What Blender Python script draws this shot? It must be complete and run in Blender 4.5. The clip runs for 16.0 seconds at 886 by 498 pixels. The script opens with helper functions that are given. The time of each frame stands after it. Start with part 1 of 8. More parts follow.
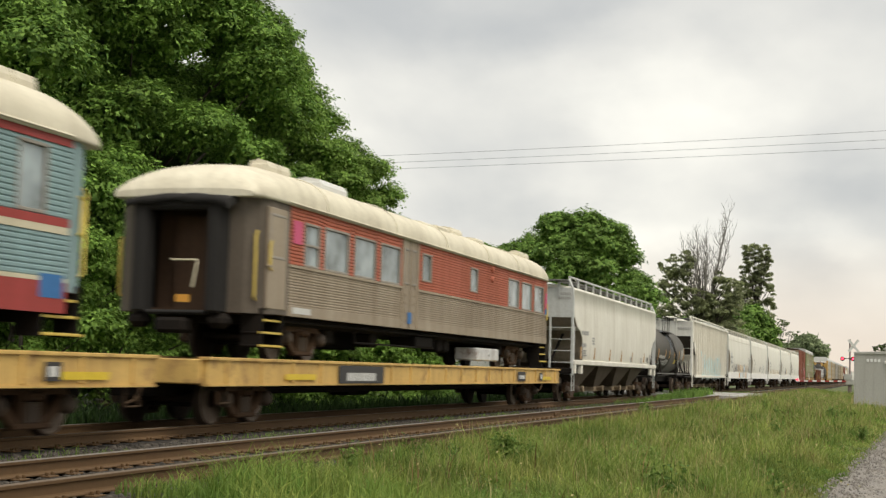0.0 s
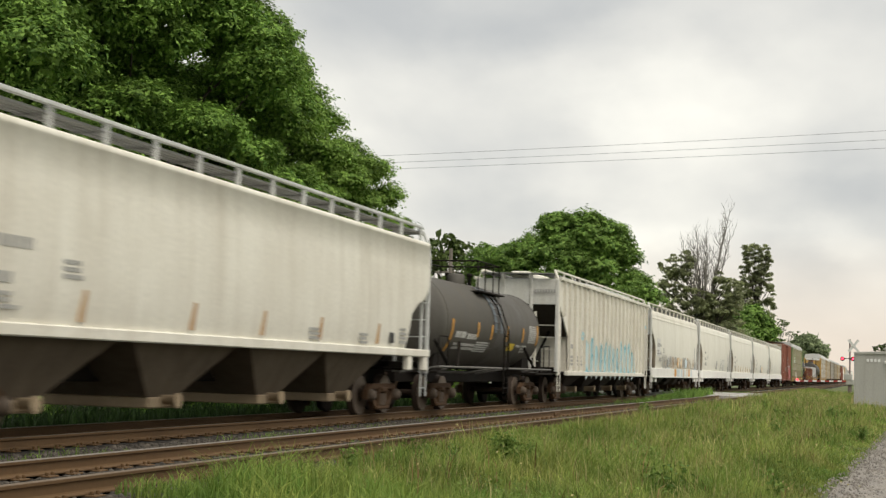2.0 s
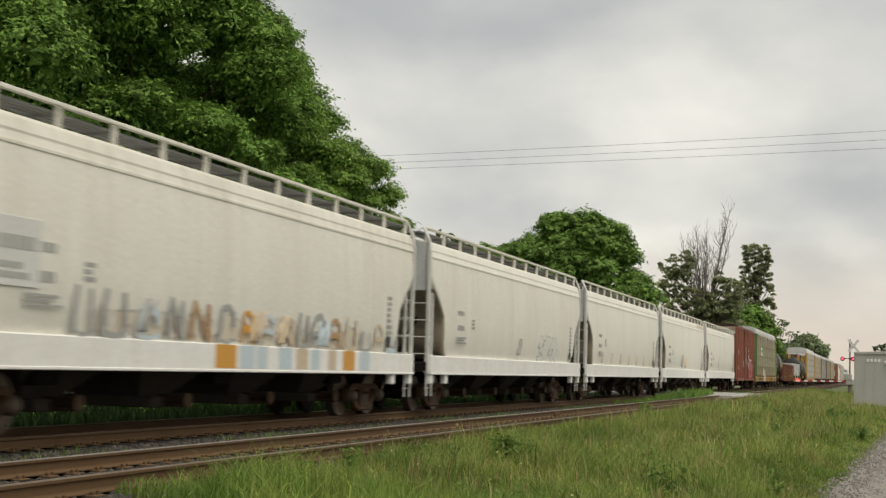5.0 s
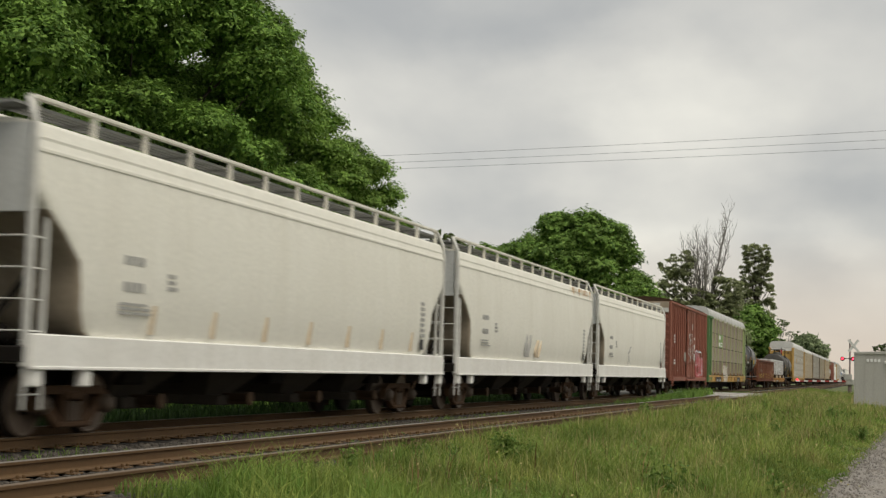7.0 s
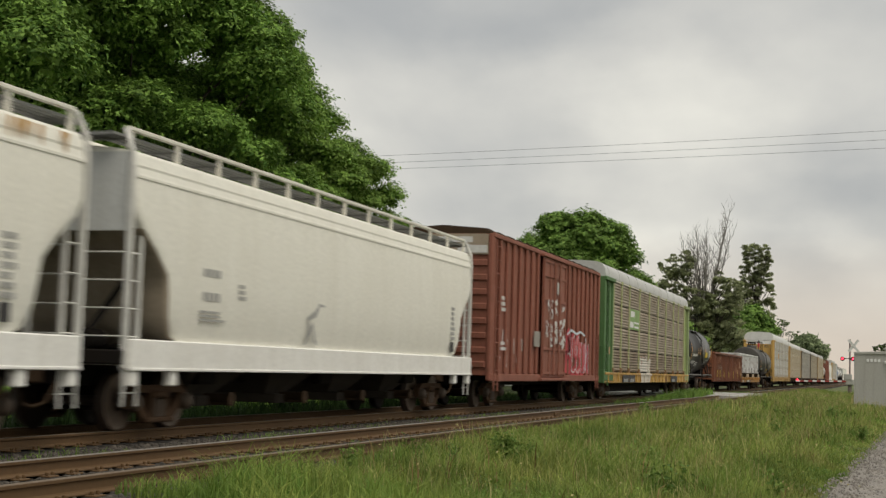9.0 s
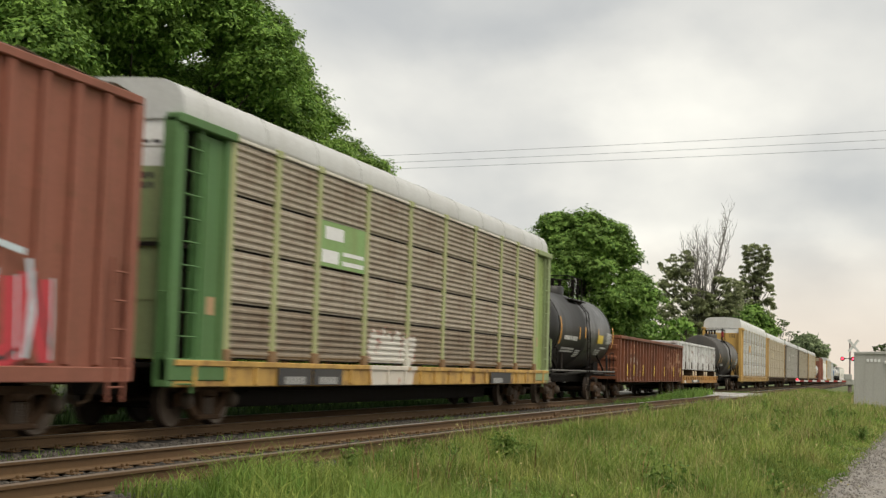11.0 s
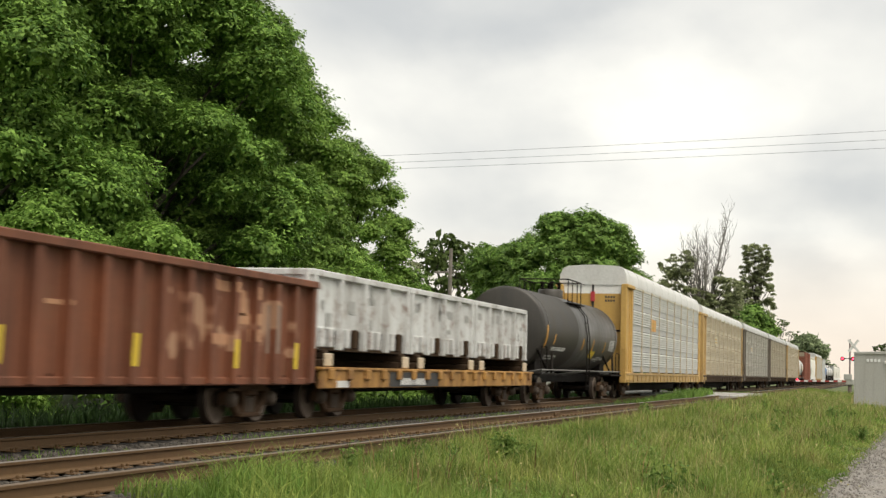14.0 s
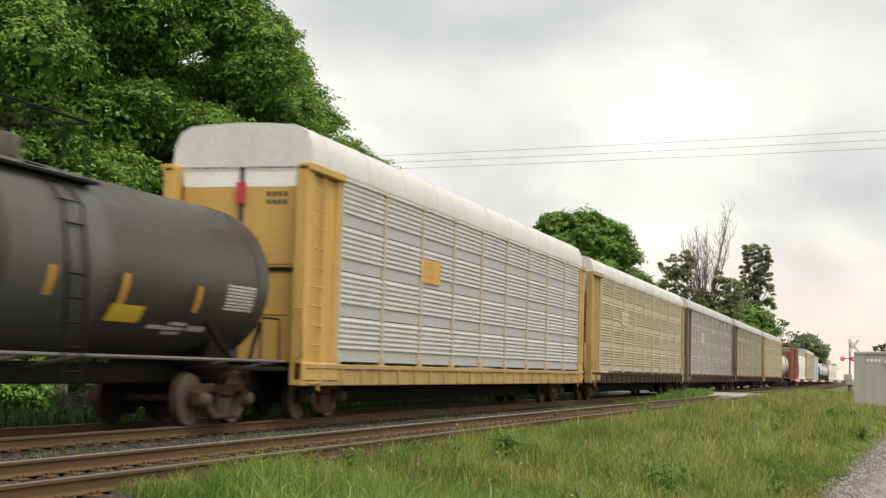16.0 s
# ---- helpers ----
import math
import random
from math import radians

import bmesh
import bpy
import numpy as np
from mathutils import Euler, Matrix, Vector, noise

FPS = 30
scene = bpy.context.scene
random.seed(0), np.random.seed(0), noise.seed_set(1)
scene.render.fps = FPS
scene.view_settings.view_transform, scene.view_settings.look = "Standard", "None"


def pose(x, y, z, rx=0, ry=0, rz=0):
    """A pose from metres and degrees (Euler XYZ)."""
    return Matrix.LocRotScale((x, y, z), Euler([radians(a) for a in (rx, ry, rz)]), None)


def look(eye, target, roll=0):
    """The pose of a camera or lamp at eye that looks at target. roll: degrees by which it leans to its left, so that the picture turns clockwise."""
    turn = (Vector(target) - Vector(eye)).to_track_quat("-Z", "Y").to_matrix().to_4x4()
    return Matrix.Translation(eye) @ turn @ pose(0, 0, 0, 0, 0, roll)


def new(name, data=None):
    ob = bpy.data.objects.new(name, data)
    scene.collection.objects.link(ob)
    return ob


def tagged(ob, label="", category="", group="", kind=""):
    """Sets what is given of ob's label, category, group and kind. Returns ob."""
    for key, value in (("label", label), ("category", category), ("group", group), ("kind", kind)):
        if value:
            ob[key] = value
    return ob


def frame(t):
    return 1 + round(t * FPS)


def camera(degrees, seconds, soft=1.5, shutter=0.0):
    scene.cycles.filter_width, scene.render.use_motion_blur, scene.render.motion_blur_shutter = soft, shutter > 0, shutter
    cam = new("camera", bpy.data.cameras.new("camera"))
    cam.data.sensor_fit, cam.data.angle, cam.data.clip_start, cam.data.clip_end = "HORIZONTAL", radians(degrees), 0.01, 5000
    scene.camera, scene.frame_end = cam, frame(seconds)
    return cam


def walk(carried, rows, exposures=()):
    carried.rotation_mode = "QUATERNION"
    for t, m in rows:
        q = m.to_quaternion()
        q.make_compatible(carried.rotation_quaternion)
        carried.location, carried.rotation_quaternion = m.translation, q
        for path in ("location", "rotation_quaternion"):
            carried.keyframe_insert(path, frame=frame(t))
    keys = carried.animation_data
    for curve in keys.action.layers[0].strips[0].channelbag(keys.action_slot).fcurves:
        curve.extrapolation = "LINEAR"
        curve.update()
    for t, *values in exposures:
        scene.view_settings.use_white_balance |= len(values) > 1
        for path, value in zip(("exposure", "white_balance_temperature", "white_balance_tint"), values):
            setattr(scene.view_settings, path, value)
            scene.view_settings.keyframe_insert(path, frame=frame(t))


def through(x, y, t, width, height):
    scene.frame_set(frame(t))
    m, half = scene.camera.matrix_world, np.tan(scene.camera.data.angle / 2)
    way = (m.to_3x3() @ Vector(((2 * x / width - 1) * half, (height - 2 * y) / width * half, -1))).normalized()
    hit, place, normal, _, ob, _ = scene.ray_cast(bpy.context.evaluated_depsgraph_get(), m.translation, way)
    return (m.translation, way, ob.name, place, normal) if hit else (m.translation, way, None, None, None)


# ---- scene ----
# ---- camera ----
EYE = Vector((0.0, 0.0, 1.148))
PITCH, ROLL, YAW = radians(4.776), 1.738, radians(17.207)
AIM = EYE + 50 * Vector((-math.sin(YAW) * math.cos(PITCH), math.cos(YAW) * math.cos(PITCH), math.sin(PITCH)))
cam = camera(34.82, 16.0, soft=1.35, shutter=0.36)
walk(cam, [(0, look(EYE, AIM, ROLL)), (16, look(EYE, AIM, ROLL))],
     exposures=[(0, 0.10), (2.5, 0.07), (4.2, -0.09), (6.5, -0.24), (9.2, -0.29), (11.0, 0.06), (12.5, 0.27), (16, 0.27)])

TRACK_X = -12.2          # centre of the track in use
NEAR_X = -7.816          # centre of the second track
SPEED, SLOW = 18.732, -0.01459


def run(t):
    """Metres the train has gone by t seconds."""
    return SPEED * t + SLOW * t * t


# ---- light ----
def build_world():
    w = bpy.data.worlds.new("overcast_evening")
    w.use_nodes = True
    nt = w.node_tree
    N, L = nt.nodes, nt.links
    N.clear()
    out, bg = N.new("ShaderNodeOutputWorld"), N.new("ShaderNodeBackground")
    sky = N.new("ShaderNodeTexSky")
    sky.sky_type, sky.sun_disc = "NISHITA", False
    sky.sun_elevation, sky.sun_rotation = radians(58), radians(126)
    sky.air_density, sky.dust_density = 1.0, 3.0
    co = N.new("ShaderNodeTexCoord")
    sep = N.new("ShaderNodeSeparateXYZ")
    L.new(co.outputs["Generated"], sep.inputs[0])
    # cloud sheet: direction divided by height gives a flat ceiling of cloud
    up = N.new("ShaderNodeMath"); up.operation = "ADD"; up.inputs[1].default_value = 0.42
    L.new(sep.outputs["Z"], up.inputs[0])
    mx = N.new("ShaderNodeMath"); mx.operation = "MAXIMUM"; mx.inputs[1].default_value = 0.06
    L.new(up.outputs[0], mx.inputs[0])
    div = []
    for a in ("X", "Y"):
        d = N.new("ShaderNodeMath"); d.operation = "DIVIDE"
        L.new(sep.outputs[a], d.inputs[0]); L.new(mx.outputs[0], d.inputs[1]); div.append(d)
    cmb = N.new("ShaderNodeCombineXYZ")
    L.new(div[0].outputs[0], cmb.inputs[0]); L.new(div[1].outputs[0], cmb.inputs[1])
    mp = N.new("ShaderNodeMapping")
    mp.inputs["Location"].default_value = (0.35, 0.2, 0.0)
    mp.inputs["Scale"].default_value = (1.0, 0.55, 1.0)
    L.new(cmb.outputs[0], mp.inputs[0])
    n1 = N.new("ShaderNodeTexNoise")
    n1.inputs["Scale"].default_value, n1.inputs["Detail"].default_value, n1.inputs["Roughness"].default_value = 2.5, 6.0, 0.48
    n1.inputs["Distortion"].default_value = 0.15
    L.new(mp.outputs[0], n1.inputs["Vector"])
    n2 = N.new("ShaderNodeTexNoise")
    n2.inputs["Scale"].default_value, n2.inputs["Detail"].default_value = 5.0, 5.0
    L.new(cmb.outputs[0], n2.inputs["Vector"])
    warp = N.new("ShaderNodeVectorMath"); warp.operation = "MULTIPLY_ADD"
    warp.inputs[1].default_value = (.22, .22, 0.0)
    L.new(n2.outputs["Color"], warp.inputs[0]); L.new(cmb.outputs[0], warp.inputs[2])
    fine = N.new("ShaderNodeMath"); fine.operation = "MULTIPLY_ADD"
    fine.inputs[1].default_value = .30
    L.new(n2.outputs["Fac"], fine.inputs[0]); L.new(n1.outputs["Fac"], fine.inputs[2])
    off = N.new("ShaderNodeMath"); off.operation = "SUBTRACT"; off.inputs[1].default_value = .15
    L.new(fine.outputs[0], off.inputs[0])
    level = off.outputs[0]
    # thicker and thinner banks of the sheet: centre, half widths, change of thickness
    for (cx, cy), (wx, wy), amt in (((-.42, 1.36), (.24, .13), -.19), ((-.13, 1.60), (.22, .11), .11), ((-.05, 1.95), (.085, .06), .12), ((.08, 1.93), (.13, .13), -.12),
                                    ((-.10, 1.83), (.26, .06), -.09), ((-.52, 1.76), (.16, .12), -.08), ((-.28, 1.86), (.12, .09), .14), ((.25, 1.45), (.2, .14), .12)):
        m2 = N.new("ShaderNodeMapping"); m2.vector_type = "TEXTURE"
        m2.inputs["Location"].default_value, m2.inputs["Scale"].default_value = (cx + .11, cy + .11, 0), (wx, wy, 1)
        L.new(warp.outputs[0], m2.inputs[0])
        ln = N.new("ShaderNodeVectorMath"); ln.operation = "LENGTH"
        L.new(m2.outputs[0], ln.inputs[0])
        mr = N.new("ShaderNodeMapRange"); mr.interpolation_type = "SMOOTHSTEP"
        mr.inputs["From Min"].default_value, mr.inputs["From Max"].default_value = 1.25, .25
        mr.inputs["To Min"].default_value, mr.inputs["To Max"].default_value = 0.0, amt
        L.new(ln.outputs["Value"], mr.inputs["Value"])
        ad = N.new("ShaderNodeMath"); ad.operation = "ADD"
        L.new(level, ad.inputs[0]); L.new(mr.outputs[0], ad.inputs[1])
        level = ad.outputs[0]
    ramp = N.new("ShaderNodeValToRGB")
    e = ramp.color_ramp.elements
    e[0].position, e[0].color = 0.26, (0.60, 0.61, 0.60, 1)
    e[1].position, e[1].color = 0.72, (1.12, 1.09, 0.98, 1)
    mid = ramp.color_ramp.elements.new(0.5); mid.color = (0.86, 0.845, 0.785, 1)
    L.new(level, ramp.inputs[0])
    # towards the horizon: thin warm light
    hz = N.new("ShaderNodeMapRange")
    hz.inputs["From Min"].default_value, hz.inputs["From Max"].default_value = 0.10, 0.0
    hz.inputs["To Min"].default_value, hz.inputs["To Max"].default_value = 0.0, 0.8
    L.new(sep.outputs["Z"], hz.inputs["Value"])
    warm = N.new("ShaderNodeMix"); warm.data_type = "RGBA"
    warm.inputs[7].default_value = (1.03, 0.86, 0.68, 1)
    L.new(hz.outputs[0], warm.inputs[0]); L.new(ramp.outputs[0], warm.inputs[6])
    # the Nishita sky adds its tint through the cloud
    skys = N.new("ShaderNodeMix"); skys.data_type = "RGBA"; skys.blend_type = "ADD"
    skys.inputs[0].default_value = 0.012
    L.new(warm.outputs[2], skys.inputs[6]); L.new(sky.outputs[0], skys.inputs[7])
    L.new(skys.outputs[2], bg.inputs["Color"])
    bg.inputs["Strength"].default_value = 0.86
    L.new(bg.outputs[0], out.inputs[0])
    scene.world = w


build_world()
sun = new("sun", bpy.data.lights.new("sun", "SUN"))
sun.data.energy, sun.data.angle, sun.data.color = 2.35, radians(40), (1.0, 0.93, 0.80)
sun.matrix_world = look((24, 2, 72), (-12, 28, 2))

# ---- mesh building ----
class Build:
    """Collects vertices and faces of one mesh; m is the material slot."""

    def __init__(self):
        self.v, self.f, self.m, self.s = [], [], [], []

    def add(self, pts, faces, m=0, smooth=False):
        o = len(self.v)
        self.v.extend(tuple(p) for p in pts)
        for f in faces:
            self.f.append(tuple(i + o for i in f)); self.m.append(m); self.s.append(smooth)
        return self

    def box(self, x0, x1, y0, y1, z0, z1, m=0, bev=0.0):
        if x0 > x1: x0, x1 = x1, x0
        if y0 > y1: y0, y1 = y1, y0
        if z0 > z1: z0, z1 = z1, z0
        b = min(bev, (x1 - x0) * .45, (y1 - y0) * .45, (z1 - z0) * .45)
        if b <= 0:
            p = [(x, y, z) for z in (z0, z1) for y in (y0, y1) for x in (x0, x1)]
            return self.add(p, [(0, 2, 3, 1), (4, 5, 7, 6), (0, 1, 5, 4), (2, 6, 7, 3), (0, 4, 6, 2), (1, 3, 7, 5)], m)
        xs, ys, zs = (x0, x1), (y0, y1), (z0, z1)
        p, ix = [], {}
        for i in (0, 1):
            for j in (0, 1):
                for k in (0, 1):
                    sx, sy, sz = (b, -b)[i], (b, -b)[j], (b, -b)[k]
                    for ax in range(3):
                        c = [xs[i] + sx, ys[j] + sy, zs[k] + sz]
                        c[ax] = (xs[i], ys[j], zs[k])[ax]
                        ix[i, j, k, ax] = len(p); p.append(c)
        f = []
        sq = ((0, 0), (0, 1), (1, 1), (1, 0))
        for a in (0, 1):
            f.append([ix[a, j, k, 0] for j, k in sq]); f.append([ix[i, a, k, 1] for i, k in sq]); f.append([ix[i, j, a, 2] for i, j in sq])
        for j in (0, 1):
            for k in (0, 1):
                f.append((ix[0, j, k, 1], ix[1, j, k, 1], ix[1, j, k, 2], ix[0, j, k, 2]))
                f.append((ix[j, 0, k, 0], ix[j, 1, k, 0], ix[j, 1, k, 2], ix[j, 0, k, 2]))
                f.append((ix[j, k, 0, 0], ix[j, k, 1, 0], ix[j, k, 1, 1], ix[j, k, 0, 1]))
        for i in (0, 1):
            for j in (0, 1):
                for k in (0, 1):
                    f.append((ix[i, j, k, 0], ix[i, j, k, 1], ix[i, j, k, 2]))
        return self.add(p, f, m)

    def rings(self, rings, m=0, closed=True, cap0=True, cap1=True, smooth=True):
        n = len(rings[0])
        pts = [q for r in rings for q in r]
        f = []
        for a in range(len(rings) - 1):
            for i in range(n if closed else n - 1):
                j = (i + 1) % n
                f.append((a * n + i, a * n + j, (a + 1) * n + j, (a + 1) * n + i))
        self.add(pts, f, m, smooth)
        if cap0: self.add(rings[0], [tuple(range(n))[::-1]], m)
        if cap1: self.add(rings[-1], [tuple(range(n))], m)
        return self

    def prism(self, prof, y0, y1, m=0, closed=True, smooth=False, caps=True):
        """A profile of (x, z) drawn along y."""
        return self.rings([[(x, y0, z) for x, z in prof], [(x, y1, z) for x, z in prof]], m, closed, caps and closed, caps and closed, smooth)

    def tube(self, path, r, m=0, n=6):
        path = [Vector(p) for p in path]
        rr = []
        for i, p in enumerate(path):
            d = (path[min(i + 1, len(path) - 1)] - path[max(i - 1, 0)]).normalized()
            a = d.cross(Vector((0, 0, 1)) if abs(d.z) < .9 else Vector((1, 0, 0))).normalized()
            b = d.cross(a)
            rad = r[i] if isinstance(r, (list, tuple)) else r
            rr.append([p + rad * (math.cos(2 * math.pi * k / n) * a + math.sin(2 * math.pi * k / n) * b) for k in range(n)])
        return self.rings(rr, m)

    def turn(self, prof, x, y, z, axis="y", n=24, m=0, smooth=True):
        """A profile of (along, radius) turned round an axis through (x, y, z)."""
        rr = []
        for a, r in prof:
            ring = []
            for k in range(n):
                c, s = r * math.cos(2 * math.pi * k / n), r * math.sin(2 * math.pi * k / n)
                ring.append({"y": (x + c, y + a, z + s), "x": (x + a, y + c, z + s), "z": (x + c, y + s, z + a)}[axis])
            rr.append(ring)
        return self.rings(rr, m, smooth=smooth)

    def mesh(self, name, mats):
        me = bpy.data.meshes.new(name)
        me.from_pydata(self.v, [], self.f)
        for mt in (mats if isinstance(mats, (list, tuple)) else [mats]):
            me.materials.append(mt)
        me.polygons.foreach_set("material_index", self.m)
        me.polygons.foreach_set("use_smooth", self.s)
        me.update()
        return me


def part(name, b, mats, parent=None, label="", at=(0, 0, 0)):
    ob = new(name, b.mesh(name, mats) if isinstance(b, Build) else b)
    if parent is not None:
        ob.parent = parent
    ob.location = at
    if name in ("stencil", "graffiti", "scuff", "paint_scrawl", "stencil_panel"):
        tagged(ob, kind="stuff")
    return tagged(ob, label) if label else ob


def thing(name, label, category, group="", at=(0, 0, 0)):
    ob = new(name)
    ob.empty_display_size = 0.3
    ob.location = at
    return tagged(ob, label, category, group)


# ---- materials ----
def nodes(name, rough=0.6, metal=0.0):
    m = bpy.data.materials.new(name)
    m.use_nodes = True
    nt = m.node_tree
    b = nt.nodes["Principled BSDF"]
    b.inputs["Roughness"].default_value, b.inputs["Metallic"].default_value = rough, metal
    return m, nt, b


def tex(nt, scale, detail=4.0, rough=0.55, stretch=(1, 1, 1), coords="Object", kind="ShaderNodeTexNoise"):
    co, mp = nt.nodes.new("ShaderNodeTexCoord"), nt.nodes.new("ShaderNodeMapping")
    mp.inputs["Scale"].default_value = stretch
    n = nt.nodes.new(kind)
    n.inputs["Scale"].default_value = scale
    if kind == "ShaderNodeTexNoise":
        n.inputs["Detail"].default_value, n.inputs["Roughness"].default_value = detail, rough
    nt.links.new(co.outputs[coords], mp.inputs[0]); nt.links.new(mp.outputs[0], n.inputs["Vector"])
    return n.outputs["Fac"] if kind == "ShaderNodeTexNoise" else n.outputs[0]


def ramp(nt, fac, stops):
    r = nt.nodes.new("ShaderNodeValToRGB")
    e = r.color_ramp.elements
    while len(e) < len(stops):
        e.new(0.5)
    for el, (pos, col) in zip(e, stops):
        el.position = pos
        el.color = (*col, 1) if isinstance(col, (tuple, list)) else (col, col, col, 1)
    nt.links.new(fac, r.inputs[0])
    return r.outputs[0]


def mix(nt, fac, a, b, blend="MIX"):
    n = nt.nodes.new("ShaderNodeMix")
    n.data_type, n.blend_type = "RGBA", blend
    for i, v in ((0, fac), (6, a), (7, b)):
        if isinstance(v, (int, float)):
            n.inputs[i].default_value = v
        elif isinstance(v, tuple):
            n.inputs[i].default_value = (*v, 1)
        else:
            nt.links.new(v, n.inputs[i])
    return n.outputs[2]


def bump(nt, b, height, strength=0.3, dist=0.01):
    n = nt.nodes.new("ShaderNodeBump")
    n.inputs["Strength"].default_value, n.inputs["Distance"].default_value = strength, dist
    nt.links.new(height, n.inputs["Height"]); nt.links.new(n.outputs[0], b.inputs["Normal"])


def paint(name, col, dirt=(0.10, 0.075, 0.05), amount=0.45, rough=0.55, rust=0.0, streak=1.0, metal=0.0, spec=0.5):
    """Weathered paint: road film, downward streaks and spots of rust."""
    m, nt, b = nodes(name, rough, metal)
    b.inputs["Specular IOR Level"].default_value = spec
    film = ramp(nt, tex(nt, 0.55, 5), [(0.35, 0.0), (0.75, 1.0)])
    runs = ramp(nt, tex(nt, 1.6, 5, 0.6, (2.2, 2.2, 0.12)), [(0.42, 0.0), (0.75, 1.0)])
    grime = mix(nt, 0.5 * streak, film, runs)
    k = nt.nodes.new("ShaderNodeMath"); k.operation = "MULTIPLY"; k.inputs[1].default_value = amount
    nt.links.new(grime, k.inputs[0])
    c = mix(nt, k.outputs[0], col, dirt)
    if rust:
        spot = ramp(nt, tex(nt, 2.3, 8, 0.68), [(0.60 - 0.1 * rust, 0.0), (0.68, 1.0)])
        kr = nt.nodes.new("ShaderNodeMath"); kr.operation = "MULTIPLY"; kr.inputs[1].default_value = min(1, rust)
        nt.links.new(spot, kr.inputs[0])
        c = mix(nt, kr.outputs[0], c, (0.16, 0.07, 0.035))
    fine = ramp(nt, tex(nt, 14, 3), [(0.3, 0.86), (0.7, 1.0)])
    c = mix(nt, 1.0, c, fine, "MULTIPLY")
    nt.links.new(c, b.inputs["Base Color"])
    nt.links.new(ramp(nt, grime, [(0, rough), (1, min(1, rough + .3))]), b.inputs["Roughness"])
    bump(nt, b, tex(nt, 3.0, 6), 0.12, 0.01)
    return m


def grainy(name, lo, hi, scale, rough=0.9, relief=0.5, dist=0.02, big=None, island=False):
    m, nt, b = nodes(name, rough)
    c = ramp(nt, tex(nt, scale, 6, 0.65), [(0.3, lo), (0.7, hi)])
    if big:
        c = mix(nt, ramp(nt, tex(nt, scale * .06, 3), [(0.38, 0.0), (0.62, 1.0)]), c, mix(nt, 0.5, c, big))
    if island:
        g = nt.nodes.new("ShaderNodeNewGeometry")
        c = mix(nt, 1.0, c, ramp(nt, g.outputs["Random Per Island"], [(0.0, 0.55), (1.0, 1.35)]), "MULTIPLY")
    nt.links.new(c, b.inputs["Base Color"])
    if relief:
        bump(nt, b, tex(nt, scale, 6), relief, dist)
    return m


def leafy(name, lo, hi, through=0.28, alt=None, dry=None):
    """Leaves: each its own green, a little light let through."""
    m, nt, b = nodes(name, 0.55)
    g = nt.nodes.new("ShaderNodeNewGeometry")
    c = ramp(nt, g.outputs["Random Per Island"], [(0.0, lo), (0.75, hi), (1.0, tuple(min(1, h * 1.35) for h in hi))])
    if alt:
        c = mix(nt, ramp(nt, tex(nt, 0.9, 4), [(0.42, 0.0), (0.62, 0.85)]), c, alt)
    if dry:
        c = mix(nt, ramp(nt, tex(nt, 0.6, 6, 0.7, (1.0, 0.6, 0.2)), [(0.50, 0.0), (0.70, 0.5)]), c, dry)
    # broad light and dark patches imitate shaded gaps between leaf clumps
    c = mix(nt, 1.0, c, ramp(nt, tex(nt, 0.5, 3), [(0.3, 0.58), (0.7, 1.3)]), "MULTIPLY")
    nt.links.new(c, b.inputs["Base Color"])
    b.inputs["Specular IOR Level"].default_value = 0.15
    tr = nt.nodes.new("ShaderNodeBsdfTranslucent")
    nt.links.new(c, tr.inputs[0])
    mx = nt.nodes.new("ShaderNodeMixShader"); mx.inputs[0].default_value = through
    out = nt.nodes["Material Output"]
    nt.links.new(b.outputs[0], mx.inputs[1]); nt.links.new(tr.outputs[0], mx.inputs[2]); nt.links.new(mx.outputs[0], out.inputs[0])
    return m


def glass(name, tint=(0.35, 0.42, 0.44)):
    m, nt, b = nodes(name, 0.08)
    # dark and pale patches in the base colour stand for reflections
    c = ramp(nt, tex(nt, .9, 3), [(0.38, (0.05, 0.075, 0.07)), (0.52, tuple(t * .6 for t in tint)), (0.66, tint)])
    nt.links.new(c, b.inputs["Base Color"])
    nt.links.new(ramp(nt, tex(nt, 2.5, 5), [(0.3, 0.06), (0.8, 0.35)]), b.inputs["Roughness"])
    b.inputs["Specular IOR Level"].default_value = 0.9
    return m


def glow(name, col, strength):
    m, nt, b = nodes(name, 0.3)
    b.inputs["Base Color"].default_value = (*col, 1)
    b.inputs["Emission Color"].default_value = (*col, 1)
    b.inputs["Emission Strength"].default_value = strength
    return m


M = {}
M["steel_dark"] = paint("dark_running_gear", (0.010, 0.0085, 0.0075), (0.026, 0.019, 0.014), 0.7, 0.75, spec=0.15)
M["steel_brown"] = paint("dusty_brown_steel", (0.042, 0.026, 0.015), (0.095, 0.06, 0.034), 0.7, 0.8, spec=0.2)
M["bearing"] = paint("worn_bearing_steel", (0.085, 0.06, 0.04), (0.05, 0.035, 0.025), 0.6, 0.6)
M["rail_grey"] = paint("grey_side_rail", (0.14, 0.135, 0.125), (0.06, 0.05, 0.04), 0.5, 0.5)
# tan grime, with part of the shade under the end panels mixed in
M["slope"] = paint("grimy_shaded_slope_sheet", (0.34, 0.285, 0.215), (0.12, 0.095, 0.07), 0.7, 0.8)
# near-black sheet for bays, gates and the ribbed hopper's end slopes
M["bay_dark"] = paint("dark_bay_sheet", (0.055, 0.046, 0.037), (0.025, 0.02, 0.016), 0.6, 0.85, spec=0.2)
M["post_pale"] = paint("pale_grey_ladder_paint", (0.66, 0.66, 0.63), (0.34, 0.30, 0.24), 0.5, 0.55)
